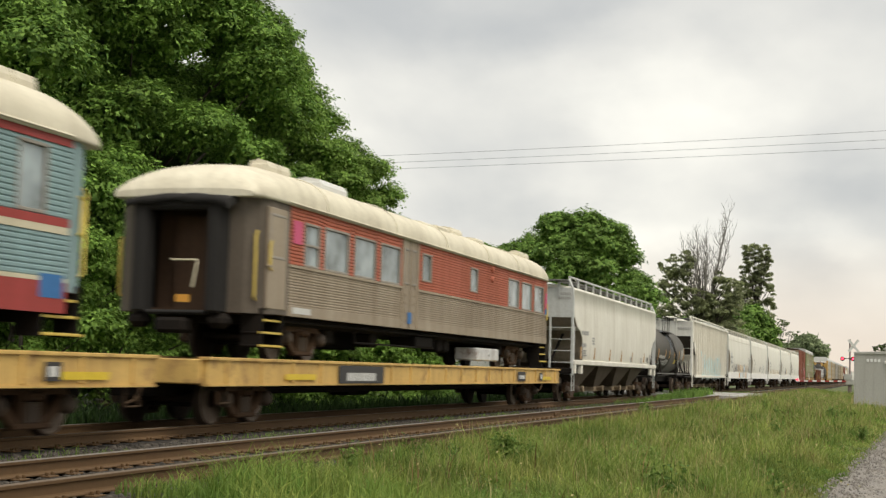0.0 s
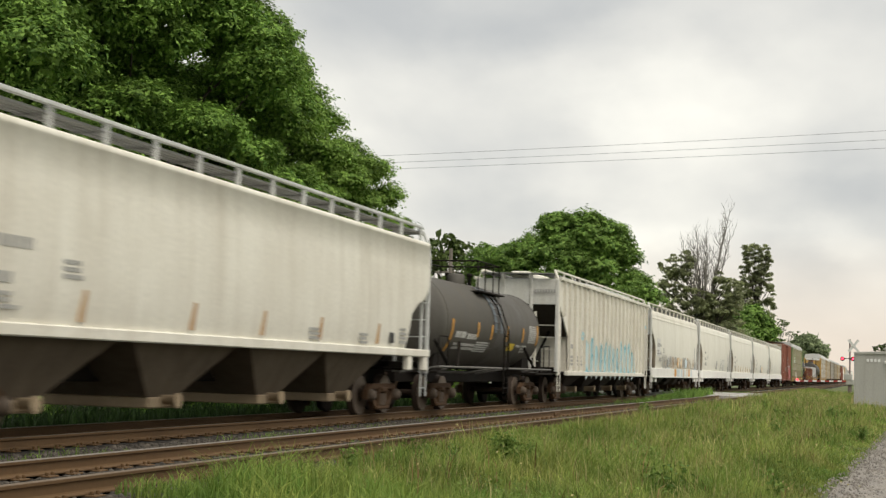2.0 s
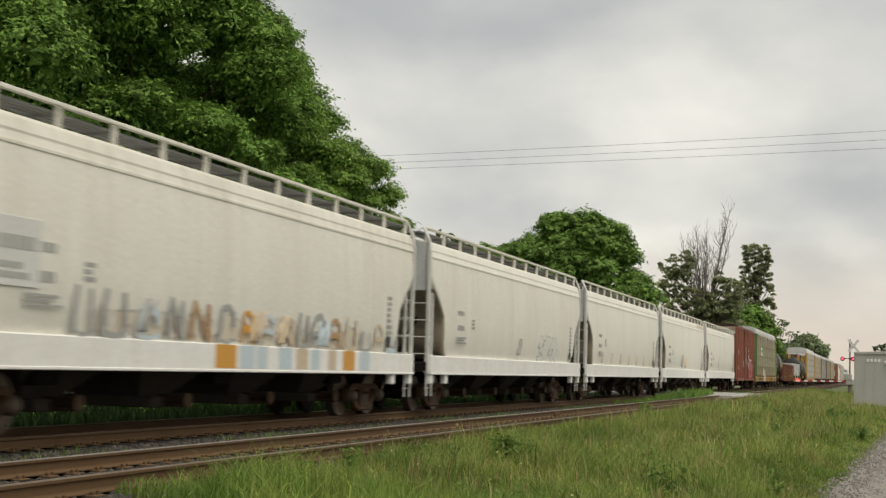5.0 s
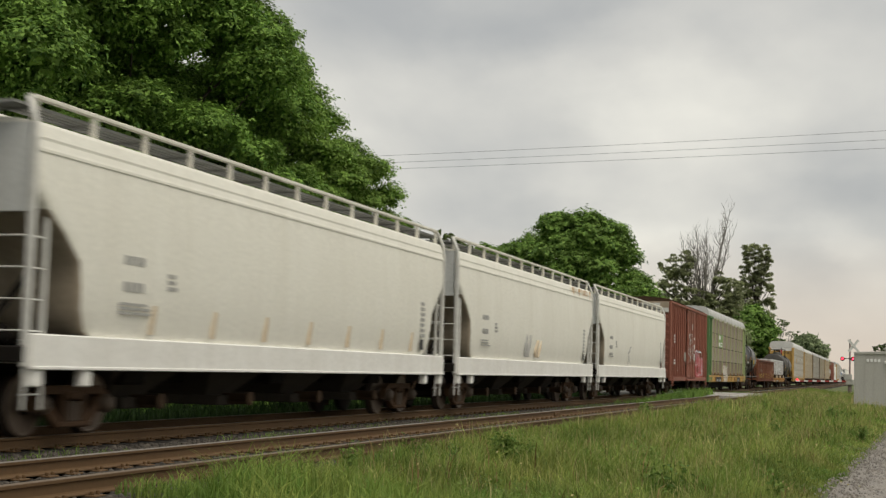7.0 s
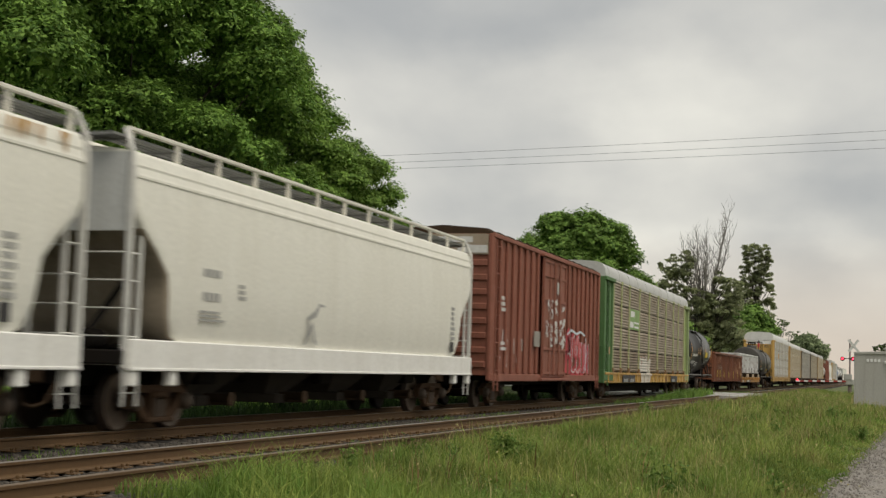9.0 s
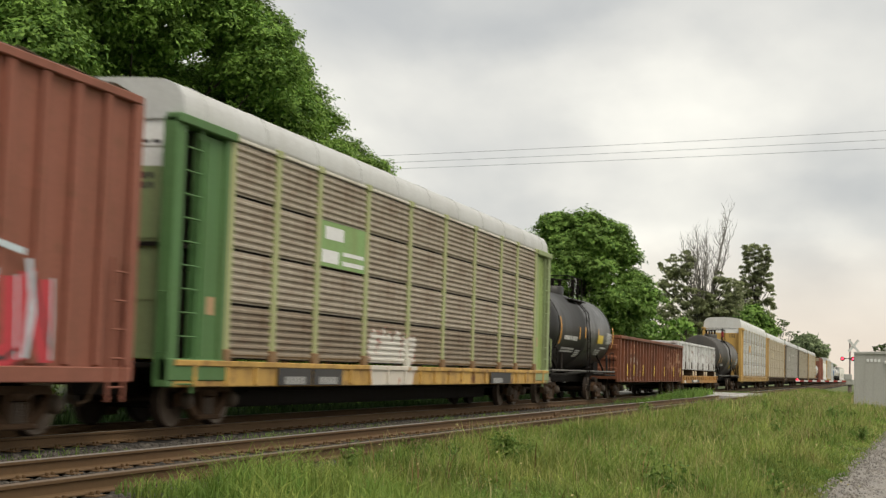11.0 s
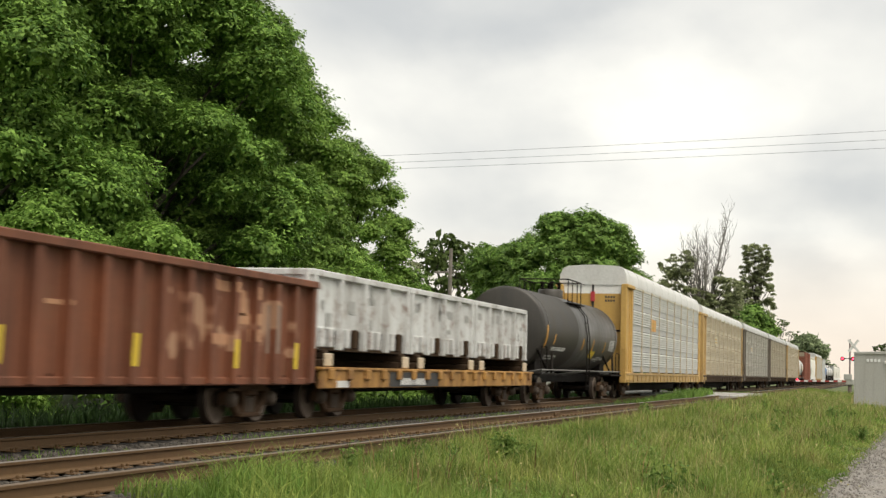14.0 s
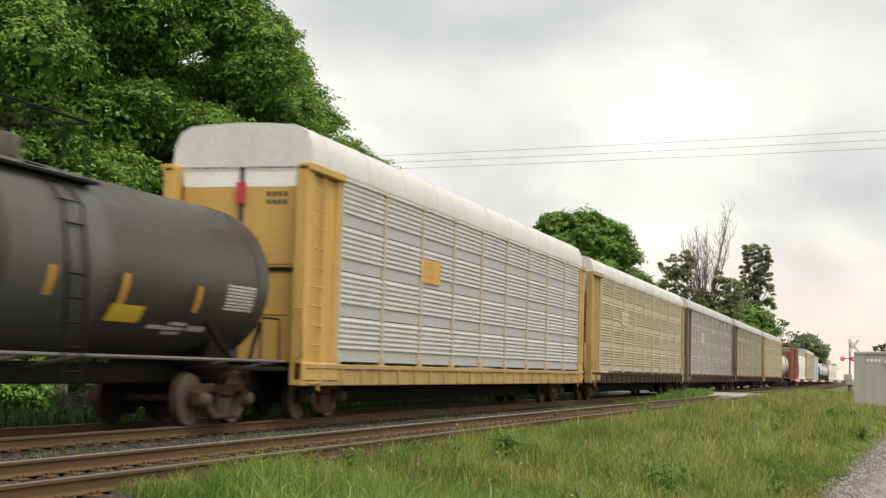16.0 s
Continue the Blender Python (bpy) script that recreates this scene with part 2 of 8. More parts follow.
M["tank_dusty"] = paint("dusty_black_tank_paint", (0.070, 0.066, 0.058), (0.135, 0.12, 0.10), 0.7, 0.5, spec=0.35)
M["strap"] = paint("blue_grey_walkway_plate", (0.13, 0.16, 0.19), (0.06, 0.065, 0.07), 0.5, 0.4)
M["bay"] = paint("dusty_bay_sheet", (0.14, 0.112, 0.08), (0.05, 0.039, 0.028), 0.7, 0.85, spec=0.2)
M["outlet"] = paint("tan_outlet_gate", (0.36, 0.28, 0.18), (0.14, 0.10, 0.07), 0.6, 0.8)
M["post_mid"] = paint("dull_green_post", (0.26, 0.34, 0.16), (0.30, 0.24, 0.13), 0.5, 0.6)
M["post_foot"] = paint("rusty_post_foot", (0.26, 0.16, 0.075), (0.12, 0.065, 0.035), 0.7, 0.75, rust=0.8)
M["sill_worn"] = paint("worn_ochre_sill", (0.50, 0.33, 0.12), (0.20, 0.13, 0.07), 0.7, 0.65, rust=0.5)
# tie wood darkened to carry the shade under the train
M["tie_shaded"] = grainy("shaded_tie_wood", (0.010, 0.008, 0.007), (0.035, 0.028, 0.022), 9, 0.8, 0.6)
M["frame_brown"] = paint("rust_brown_cast_frame", (0.068, 0.039, 0.022), (0.11, 0.065, 0.036), 0.7, 0.8, spec=0.2)
M["wheel"] = paint("rusty_wheel", (0.022, 0.014, 0.010), (0.058, 0.035, 0.021), 0.6, 0.6, spec=0.25)
M["black"] = paint("black_tank_paint", (0.016, 0.0155, 0.0155), (0.045, 0.04, 0.034), 0.6, 0.3, spec=0.45)
M["tank_band"] = paint("smooth_grey_jacket_paint", (0.085, 0.083, 0.08), (0.06, 0.054, 0.047), 0.4, 0.36, spec=0.45)
M["tank_grey"] = paint("sooty_grey_tank_paint", (0.040, 0.037, 0.033), (0.095, 0.082, 0.066), 0.65, 0.36, spec=0.45)
# darker than the sheet: dirt streaks plus the ribs' shadow lines as tone
M["rib_grime_shade"] = paint("streaked_shaded_rib", (0.70, 0.675, 0.60), (0.34, 0.29, 0.22), 0.5, 0.6)
M["white"] = paint("dirty_white_paint", (0.80, 0.78, 0.70), (0.36, 0.30, 0.22), 0.46, 0.55)
M["sill_white"] = paint("chalky_white_sill_paint", (0.85, 0.845, 0.81), (0.50, 0.46, 0.39), 0.35, 0.55)
M["cream_white"] = paint("off_white_hopper_paint", (0.82, 0.805, 0.73), (0.50, 0.45, 0.36), 0.2, 0.5)
M["grey_end"] = paint("light_grey_end_paint", (0.60, 0.62, 0.615), (0.25, 0.23, 0.2), 0.5, 0.55)
M["walkway"] = paint("dull_walkway_grating", (0.24, 0.245, 0.24), (0.14, 0.125, 0.105), 0.5, 0.6)
M["roof_cream"] = paint("cream_canvas_roof", (0.75, 0.70, 0.56), (0.30, 0.25, 0.18), 0.55, 0.75)
M["red"] = paint("faded_red_paint", (0.48, 0.13, 0.073), (0.22, 0.09, 0.055), 0.55, 0.6)
M["stainless"] = paint("grimy_stainless_steel", (0.37, 0.305, 0.225), (0.17, 0.125, 0.085), 0.7, 0.55)
M["win_frame"] = paint("dull_window_frame", (0.34, 0.31, 0.27), (0.15, 0.12, 0.1), 0.5, 0.45, metal=0.3)
M["rack_pale"] = paint("chalky_pale_post", (0.64, 0.61, 0.53), (0.38, 0.31, 0.22), 0.5, 0.6)
M["rack_flat"] = paint("dull_flat_panel_band", (0.47, 0.475, 0.47), (0.30, 0.28, 0.25), 0.5, 0.5)
M["teal"] = paint("pale_blue_paint", (0.25, 0.38, 0.40), (0.14, 0.17, 0.16), 0.5, 0.5)
M["stripe_red"] = paint("dark_red_stripe", (0.36, 0.04, 0.035), (0.15, 0.05, 0.04), 0.4, 0.5)
M["stripe_cream"] = paint("cream_stripe", (0.66, 0.60, 0.44), (0.3, 0.25, 0.18), 0.4, 0.5)
M["blue"] = paint("blue_paint", (0.03, 0.16, 0.42), (0.05, 0.1, 0.18), 0.3, 0.5)
M["pink"] = paint("pink_spray", (0.62, 0.10, 0.22), (0.4, 0.1, 0.12), 0.3, 0.6)
M["yellow"] = paint("faded_yellow_paint", (0.70, 0.46, 0.14), (0.24, 0.135, 0.06), 0.6, 0.6, rust=0.75)
M["yellow_rail"] = paint("yellow_handrail", (0.66, 0.50, 0.10), (0.3, 0.2, 0.06), 0.3, 0.5)
M["vestibule"] = paint("black_diaphragm", (0.014, 0.013, 0.013), (0.03, 0.026, 0.022), 0.5, 0.9)
M["rusty_inside"] = paint("rusty_brown_vestibule", (0.10, 0.055, 0.03), (0.035, 0.022, 0.015), 0.7, 0.8)
M["glass"] = glass("dusty_reflecting_window")
M["maroon"] = paint("boxcar_brown_paint", (0.27, 0.092, 0.058), (0.13, 0.06, 0.04), 0.55, 0.65, rust=0.5)
M["gon_brown"] = paint("rusty_gondola_paint", (0.22, 0.072, 0.03), (0.06, 0.03, 0.02), 0.6, 0.7, rust=0.8)
M["rack_panel"] = paint("galvanised_rack_panel", (0.57, 0.54, 0.47), (0.25, 0.19, 0.13), 0.65, 0.5, metal=0.1)
M["rack_tan"] = paint("stained_cream_rack_panel", (0.56, 0.50, 0.38), (0.27, 0.185, 0.10), 0.7, 0.55)
M["rack_grey"] = paint("dull_grey_rack_panel", (0.42, 0.405, 0.36), (0.22, 0.18, 0.13), 0.6, 0.55)
M["rack_dusty"] = paint("dusty_brown_rack_panel", (0.43, 0.385, 0.29), (0.21, 0.15, 0.09), 0.7, 0.6)
M["rack_filthy"] = paint("mud_brown_rack_panel", (0.30, 0.25, 0.185), (0.11, 0.063, 0.036), 0.8, 0.6, rust=0.4)
M["rack_dirty"] = paint("brown_stained_rack_panel", (0.42, 0.37, 0.295), (0.15, 0.082, 0.046), 0.75, 0.55, rust=0.3)
M["post_green"] = paint("faded_green_post", (0.36, 0.40, 0.19), (0.32, 0.22, 0.11), 0.6, 0.6)
M["post_tan"] = paint("faded_tan_post", (0.50, 0.43, 0.31), (0.30, 0.22, 0.12), 0.5, 0.6)
M["rack_clean"] = paint("bright_galvanised_panel", (0.62, 0.625, 0.61), (0.36, 0.34, 0.29), 0.45, 0.42, metal=0.1)
M["roof_white"] = paint("chalk_white_rack_roof", (0.66, 0.66, 0.65), (0.40, 0.38, 0.35), 0.35, 0.55)
M["rack_roof"] = paint("pale_rack_roof", (0.52, 0.525, 0.52), (0.36, 0.34, 0.31), 0.4, 0.55)
M["door_white"] = paint("white_door_top", (0.86, 0.86, 0.85), (0.55, 0.53, 0.49), 0.25, 0.5)
# far leaves paled towards grey: distance haze mixed into the green
M["leaf_hazed"] = leafy("hazed_far_leaves", (0.20, 0.26, 0.15), (0.33, 0.39, 0.22), 0.5)
M["tread"] = paint("polished_wheel_rim", (0.22, 0.17, 0.13), (0.10, 0.06, 0.035), 0.5, 0.4, metal=0.5)
M["green"] = paint("green_rack_paint", (0.075, 0.18, 0.055), (0.10, 0.12, 0.05), 0.5, 0.6)
M["badge_green"] = paint("faded_green_emblem", (0.22, 0.38, 0.13), (0.26, 0.24, 0.12), 0.5, 0.6)
M["green_light"] = paint("pale_green_door", (0.32, 0.42, 0.15), (0.22, 0.22, 0.10), 0.5, 0.6)
M["yellow_rack"] = paint("ochre_rack_paint", (0.58, 0.36, 0.095), (0.30, 0.19, 0.09), 0.45, 0.6)
M["ochre_rust"] = paint("rust_stained_ochre", (0.52, 0.27, 0.065), (0.05, 0.03, 0.018), 1.0, 0.7, rust=0.9)
# darker brown than the coach sides; vestibule ends and some rack posts
M["stainless_dark"] = paint("dark_brown_steel", (0.13, 0.105, 0.08), (0.05, 0.038, 0.028), 0.7, 0.6)
M["tub"] = paint("pale_grey_bin_paint", (0.68, 0.69, 0.685), (0.15, 0.125, 0.10), 0.7, 0.6, rust=0.7)
M["orange"] = paint("orange_reflector", (0.66, 0.32, 0.04), (0.32, 0.17, 0.05), 0.3, 0.4)
M["placard"] = paint("yellow_placard", (0.72, 0.52, 0.03), (0.4, 0.3, 0.05), 0.2, 0.4)
M["mark_white"] = paint("white_stencil", (0.68, 0.68, 0.66), (0.3, 0.28, 0.25), 0.45, 0.6)
M["mark_grey"] = paint("grey_stencil", (0.36, 0.36, 0.35), (0.4, 0.38, 0.34), 0.4, 0.6)
M["mark_black"] = paint("black_stencil", (0.03, 0.03, 0.032), (0.14, 0.12, 0.1), 0.4, 0.6)
M["spray_blue"] = paint("sky_blue_spray", (0.36, 0.62, 0.70), (0.58, 0.68, 0.67), 0.8, 0.6)
M["spray_pale"] = paint("thin_pale_blue_spray", (0.55, 0.68, 0.70), (0.70, 0.70, 0.64), 0.9, 0.6)
M["spray_teal"] = paint("teal_spray_outline", (0.10, 0.36, 0.42), (0.2, 0.42, 0.46), 0.4, 0.6)
M["scrawl_tan"] = paint("faded_tan_scrawl", (0.58, 0.47, 0.33), (0.6, 0.55, 0.45), 0.5, 0.6)
M["scrawl_blue"] = paint("faded_blue_scrawl", (0.52, 0.62, 0.68), (0.6, 0.6, 0.58), 0.5, 0.6)
M["scrawl_pale"] = paint("dulled_pale_stencil", (0.50, 0.45, 0.37), (0.25, 0.13, 0.08), 0.8, 0.7)
M["mark_dull"] = paint("dulled_black_patch", (0.05, 0.042, 0.036), (0.10, 0.05, 0.03), 0.6, 0.7)
M["scrawl_brown"] = paint("greyish_brown_scrawl", (0.26, 0.19, 0.15), (0.2, 0.1, 0.06), 0.6, 0.7)
M["scrawl_rust"] = paint("faded_orange_scrawl", (0.50, 0.27, 0.15), (0.30, 0.13, 0.08), 0.7, 0.7)
M["spray_red"] = paint("red_spray", (0.52, 0.04, 0.055), (0.3, 0.06, 0.06), 0.4, 0.6)
M["rust_pale"] = paint("pale_orange_rust", (0.60, 0.40, 0.20), (0.42, 0.24, 0.11), 0.7, 0.8)
M["spray_rust"] = paint("rust_streak", (0.42, 0.25, 0.12), (0.5, 0.42, 0.3), 0.7, 0.7)
M["rail_side"] = paint("rusty_rail_web", (0.105, 0.057, 0.021), (0.135, 0.08, 0.035), 0.7, 0.85)
# duller copy of the head: the near rails' weaker reflection as colour
M["rail_dull"] = paint("dull_toned_rail_head", (0.17, 0.125, 0.085), (0.10, 0.07, 0.045), 0.6, 0.55, metal=0.2)
M["rail_head"] = paint("worn_rail_head", (0.27, 0.24, 0.21), (0.12, 0.09, 0.065), 0.6, 0.4, metal=0.5)
M["tie"] = grainy("weathered_tie_wood", (0.018, 0.014, 0.011), (0.045, 0.035, 0.027), 9, 0.9, 0.6)
M["ballast"] = grainy("grey_ballast", (0.022, 0.018, 0.014), (0.068, 0.058, 0.047), 16, 0.95, 0.9, 0.04)
M["stones"] = grainy("ballast_stones", (0.022, 0.018, 0.014), (0.098, 0.085, 0.07), 5, 0.9, 0.3, island=True)
M["grass"] = leafy("summer_grass", (0.11, 0.178, 0.034), (0.30, 0.352, 0.086), 0.35, (0.14, 0.245, 0.047), (0.42, 0.35, 0.14))
M["straw"] = leafy("dry_grass_stalks", (0.30, 0.26, 0.11), (0.46, 0.40, 0.19), 0.2)
M["weed"] = leafy("broad_weed_leaves", (0.085, 0.16, 0.03), (0.19, 0.28, 0.065), 0.35)
M["weed_dark"] = leafy("dark_weed_leaves", (0.055, 0.12, 0.024), (0.12, 0.21, 0.048), 0.3)
# weed green darkened far down to stand for shade behind the train
M["rank"] = leafy("shaded_rank_leaves", (0.016, 0.036, 0.010), (0.038, 0.072, 0.019), 0.25)
# ballast darkened to near-black: the train's shade as base colour
M["ballast_shaded"] = grainy("shaded_ballast", (0.008, 0.007, 0.006), (0.028, 0.024, 0.02), 16, 0.9, 0.9, 0.04)
M["dock"] = leafy("brown_dock_stalks", (0.13, 0.085, 0.04), (0.26, 0.17, 0.08), 0.15)
M["leaf"] = leafy("maple_leaves", (0.062, 0.142, 0.024), (0.215, 0.35, 0.07), 0.28)
# lighter copy of the maple green; the sunlit look is in the colour
M["leaf_mid"] = leafy("lit_maple_leaves", (0.088, 0.178, 0.03), (0.255, 0.39, 0.085), 0.34)
M["leaf_young"] = leafy("pale_young_leaves", (0.085, 0.175, 0.028), (0.22, 0.355, 0.068), 0.28)
M["leaf_bright"] = leafy("young_leaves", (0.07, 0.15, 0.028), (0.195, 0.31, 0.068), 0.28)
# loose far leaves, lightened in colour for the haze between
M["leaf_far"] = leafy("hazed_loose_leaves", (0.19, 0.245, 0.12), (0.34, 0.395, 0.20), 0.6)
M["leaf_dark"] = leafy("dark_leaves", (0.05, 0.085, 0.024), (0.12, 0.165, 0.05), 0.4)
# grey-green leaves with haze added to the base colour
M["leaf_thin"] = leafy("hazed_grey_green_leaves", (0.23, 0.27, 0.145), (0.39, 0.42, 0.235), 0.6)
M["bark"] = grainy("tree_bark", (0.035, 0.028, 0.022), (0.10, 0.085, 0.07), 6, 0.95, 0.8, 0.03)
M["bark_pale"] = grainy("dead_branch_bark", (0.13, 0.12, 0.105), (0.25, 0.235, 0.21), 6, 0.95, 0.6, 0.02)
M["soil"] = grainy("grassy_soil", (0.055, 0.085, 0.022), (0.13, 0.16, 0.05), 2.5, 0.95, 0.7, 0.05, big=(0.10, 0.10, 0.045))
M["gravel"] = grainy("pale_gravel", (0.12, 0.11, 0.10), (0.37, 0.345, 0.32), 30, 0.95, 0.9, 0.03, big=(0.3, 0.27, 0.23))
M["concrete"] = grainy("worn_concrete", (0.28, 0.27, 0.255), (0.44, 0.43, 0.41), 3, 0.9, 0.3, 0.01)
M["bungalow"] = paint("silver_grey_metal", (0.42, 0.415, 0.39), (0.30, 0.285, 0.25), 0.35, 0.5, metal=0.1)
M["wood_pole"] = grainy("weathered_pole_wood", (0.12, 0.105, 0.09), (0.22, 0.20, 0.17), 5, 0.9, 0.5)
M["wire"] = paint("dark_cable", (0.11, 0.11, 0.115), (0.08, 0.08, 0.08), 0.3, 0.6)
M["roof_tile"] = grainy("brown_shingles", (0.16, 0.11, 0.085), (0.27, 0.20, 0.16), 6, 0.9, 0.5)
M["house_white"] = paint("white_siding", (0.68, 0.68, 0.66), (0.45, 0.44, 0.4), 0.3, 0.6)
M["signal_red"] = glow("lit_red_lens", (1.0, 0.03, 0.06), 6.0)
M["signal_white"] = paint("white_reflective", (0.78, 0.78, 0.78), (0.5, 0.5, 0.48), 0.2, 0.5)
M["mast"] = paint("mast_paint", (0.16, 0.12, 0.11), (0.1, 0.08, 0.07), 0.4, 0.6)
# ---- ground ----
def ground_z(x, y):
    """Height of the ground: track bed, ditch behind it, field in front."""
    z = -.42
    if x > -6.4:
        k = min(1, (x + 6.4) / 2.7)
        z = -.163 - .277 * k
    elif x < -14.4:
        k = min(1, (-14.4 - x) / 3.0)
        z = -.24 - .55 * k
    else:
        z = -.205 + .042 * max(0, min(1, (x + 10.6) / 1.2))
    if x > -6:
        z += .20 * max(0, min(1, (y - 30) / 40.0))
    if x < -18:
        z += .5 * max(0, min(1, (-18 - x) / 15))
    return z + .05 * noise.noise((x * .5, y * .5, 0)) * (1 if x > -5.5 or x < -15 else .2)


def build_ground():
    xs = sorted({-1500, -600, -250, -120, -70, -45, -35, *np.arange(-30, -4, .5).tolist(), *np.arange(-4, 8, .6).tolist(), 12, 20, 40, 90, 250, 700, 1500})
    ys = sorted({-300, -120, -60, -25, *np.arange(-10, 60, 1.0).tolist(), *np.arange(60, 160, 5).tolist(), 180, 220, 300, 450, 700, 1200, 2500})
    b = Build()
    n = len(ys)
    pts = [(x, y, ground_z(x, y)) for x in xs for y in ys]
    f = [(i * n + j, (i + 1) * n + j, (i + 1) * n + j + 1, i * n + j + 1) for i in range(len(xs) - 1) for j in range(n - 1)]
    mats = []
    b.add(pts, f, 0, True)
    for q, fc in enumerate(b.f):
        cx = sum(b.v[i][0] for i in fc) / 4
        # slot 2: the strip under the train, its shade coloured in
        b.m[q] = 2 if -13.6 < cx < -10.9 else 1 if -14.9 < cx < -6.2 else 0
    part_ob = part("ground", b, [M["soil"], M["ballast"], M["ballast_shaded"]])
    tagged(part_ob, "grassy ground with a dark stone track bed", "ground", kind="structure")


build_ground()


def build_track(cx, zr, name, wood="tie"):
    t = thing(name, "rusty steel rails on weathered wooden ties in stone ballast", "railway track", at=(cx, 0, zr))
    tagged(t, kind="structure")
    prof = [(-.070, -.172), (.070, -.172), (.070, -.160), (.018, -.145), (.009, -.13), (.009, -.05), (.034, -.036), (.036, -.008), (.028, 0), (-.028, 0), (-.036, -.008), (-.034, -.036), (-.009, -.05), (-.009, -.13), (-.018, -.145), (-.070, -.160)]
    for s in (-1, 1):
        b = Build()
        b.prism([(s * .7535 + x, z) for x, z in prof], -60, 900)
        for i, fc in enumerate(b.f):
            zz = sum(b.v[k][2] for k in fc) / len(fc)
            b.m[i] = 1 if zz > -.012 else 0
        part("rail", b, [M["rail_side"], M["rail_dull"] if s > 0 else M["rail_head"]], t)
    # ties: those near the camera are pieces of their own, the rest are joined
    b = Build()
    b.box(-1.3, 1.3, -.115, .115, -.37, -.190, 0, .02)
    tie = b.mesh("tie", M[wood])
    b = Build()
    for s in (-1, 1):
        b.box(s * .7535 - .18, s * .7535 + .18, -.095, .095, -.192, -.172, 0, .006)
        for x, y in ((.115, .06), (-.115, -.06), (.115, -.05), (-.115, .05)):
            b.box(s * .7535 + x - .02, s * .7535 + x + .02, y - .016, y + .016, -.175, -.135, 0, .008)
    plate = b.mesh("tie_plate", M["rail_side"])
    rnd = random.Random(3)
    far = Build()
    i, y = 0, 8.0
    while y < 420:
        yy = y + rnd.uniform(-.04, .04)
        if y < 75:
            o = part("tie", tie, None, t, at=(rnd.uniform(-.05, .05), yy, rnd.uniform(-.012, .008)))
            o.rotation_euler = (0, 0, rnd.uniform(-.02, .02))
            part("tie_plate", plate, None, o, at=(-o.location.x, 0, -o.location.z))
        else:
            far.box(-1.3, 1.3, yy - .115, yy + .115, -.37, -.19, 0)
        y += .53
    tagged(part("far_ties", far, M[wood], t), kind="stuff")
    return t


near_track = build_track(NEAR_X, .042, "track_near")
far_track = build_track(TRACK_X, 0.0, "track_far", "tie_shaded")
for y in (38.8, 45.6):
    b = Build()
    for s in (-1, 1):
        x = -.7535 + s * .03
        b.box(x - .012, x + .012, y - .35, y + .35, -.14, -.05, 0, .006)
        for k in range(4):
            b.turn([(0, .02), (.02 * s, .016)], x + s * .012, y - .26 + .17 * k, -.095, "x", 6)
    part("joint_bar", b, M["rail_side"], near_track)


# ---- crossing, signal, hut ----
def crossing():
    b = Build()
    c = thing("crossing", "worn pale concrete crossing panels over the tracks", "road crossing", at=(0, 0, 0))
    tagged(c, kind="structure")
    for x0, x1 in ((-17.5, -13.05), (-12.86, -11.54), (-11.35, -8.66), (-8.47, -7.16), (-6.97, -6.35)):
        for k in range(5):
            b = Build()
            b.box(x0 + .01, x1 - .01, 80 + 3.2 * k, 83.16 + 3.2 * k, -.3, .04, 0, .02)
            part("panel", b, M["concrete"], c)


crossing()


def signal_hut():
    x0, y0, z0 = -1.08, 70.0, -.12
    c = thing("signal_hut", "silver-grey sheet metal signal hut with a shallow roof", "equipment hut", at=(x0, y0, z0))
    W, D, H = 3.2, 2.6, 2.54
    b = Build()
    b.box(0, W, 0, D, 0, H, 0, .03)
    wall = part("wall", b, M["bungalow"], c)
    n = 7
    for i in range(n + 1):
        b = Build()
        b.box(i * W / n - .02, i * W / n + .02, -.014, 0, .05, H - .05, 0, .006)
        part("seam", b, M["bungalow"], wall)
    b = Build()
    b.prism([(-.04, H - .04), (W + .04, H - .04), (W + .04, H + .03), (W * .5, H + .11), (-.04, H + .03)], -.06, D + .06)
    part("roof", b, M["bungalow"], c)
    for x in (1.5,):
        b = Build()
        b.turn([(0, .13), (.08, .13), (.1, .2), (.13, .2), (.17, .05)], x, .6, H + .1, "z", 14)
        part("roof_vent", b, M["bungalow"], c)
    b = Build()
    for k in range(4):
        b.box(.55 + .17 * k, .66 + .17 * k, -.026, -.02, H - .42, H - .28)
    part("number_plate", b, M["signal_white"], c, "pale lettering bars")
    b = Build()
    b.box(1.35, 1.62, -.12, -.018, H - .5, H - .36, 0, .03)
    part("lamp", b, M["signal_white"], c)
    b = Build()
    b.box(-.2, W + .2, -.2, D + .2, -.3, 0.0, 0, .02)
    part("base", b, M["concrete"], c)
    b = Build()
    b.box(1.9, 2.75, -.03, -.0, .1, 2.1, 0, .01); b.tube([(2.65, -.06, 1.0), (2.65, -.06, 1.2)], .015)
    part("door", b, M["bungalow"], c)


signal_hut()


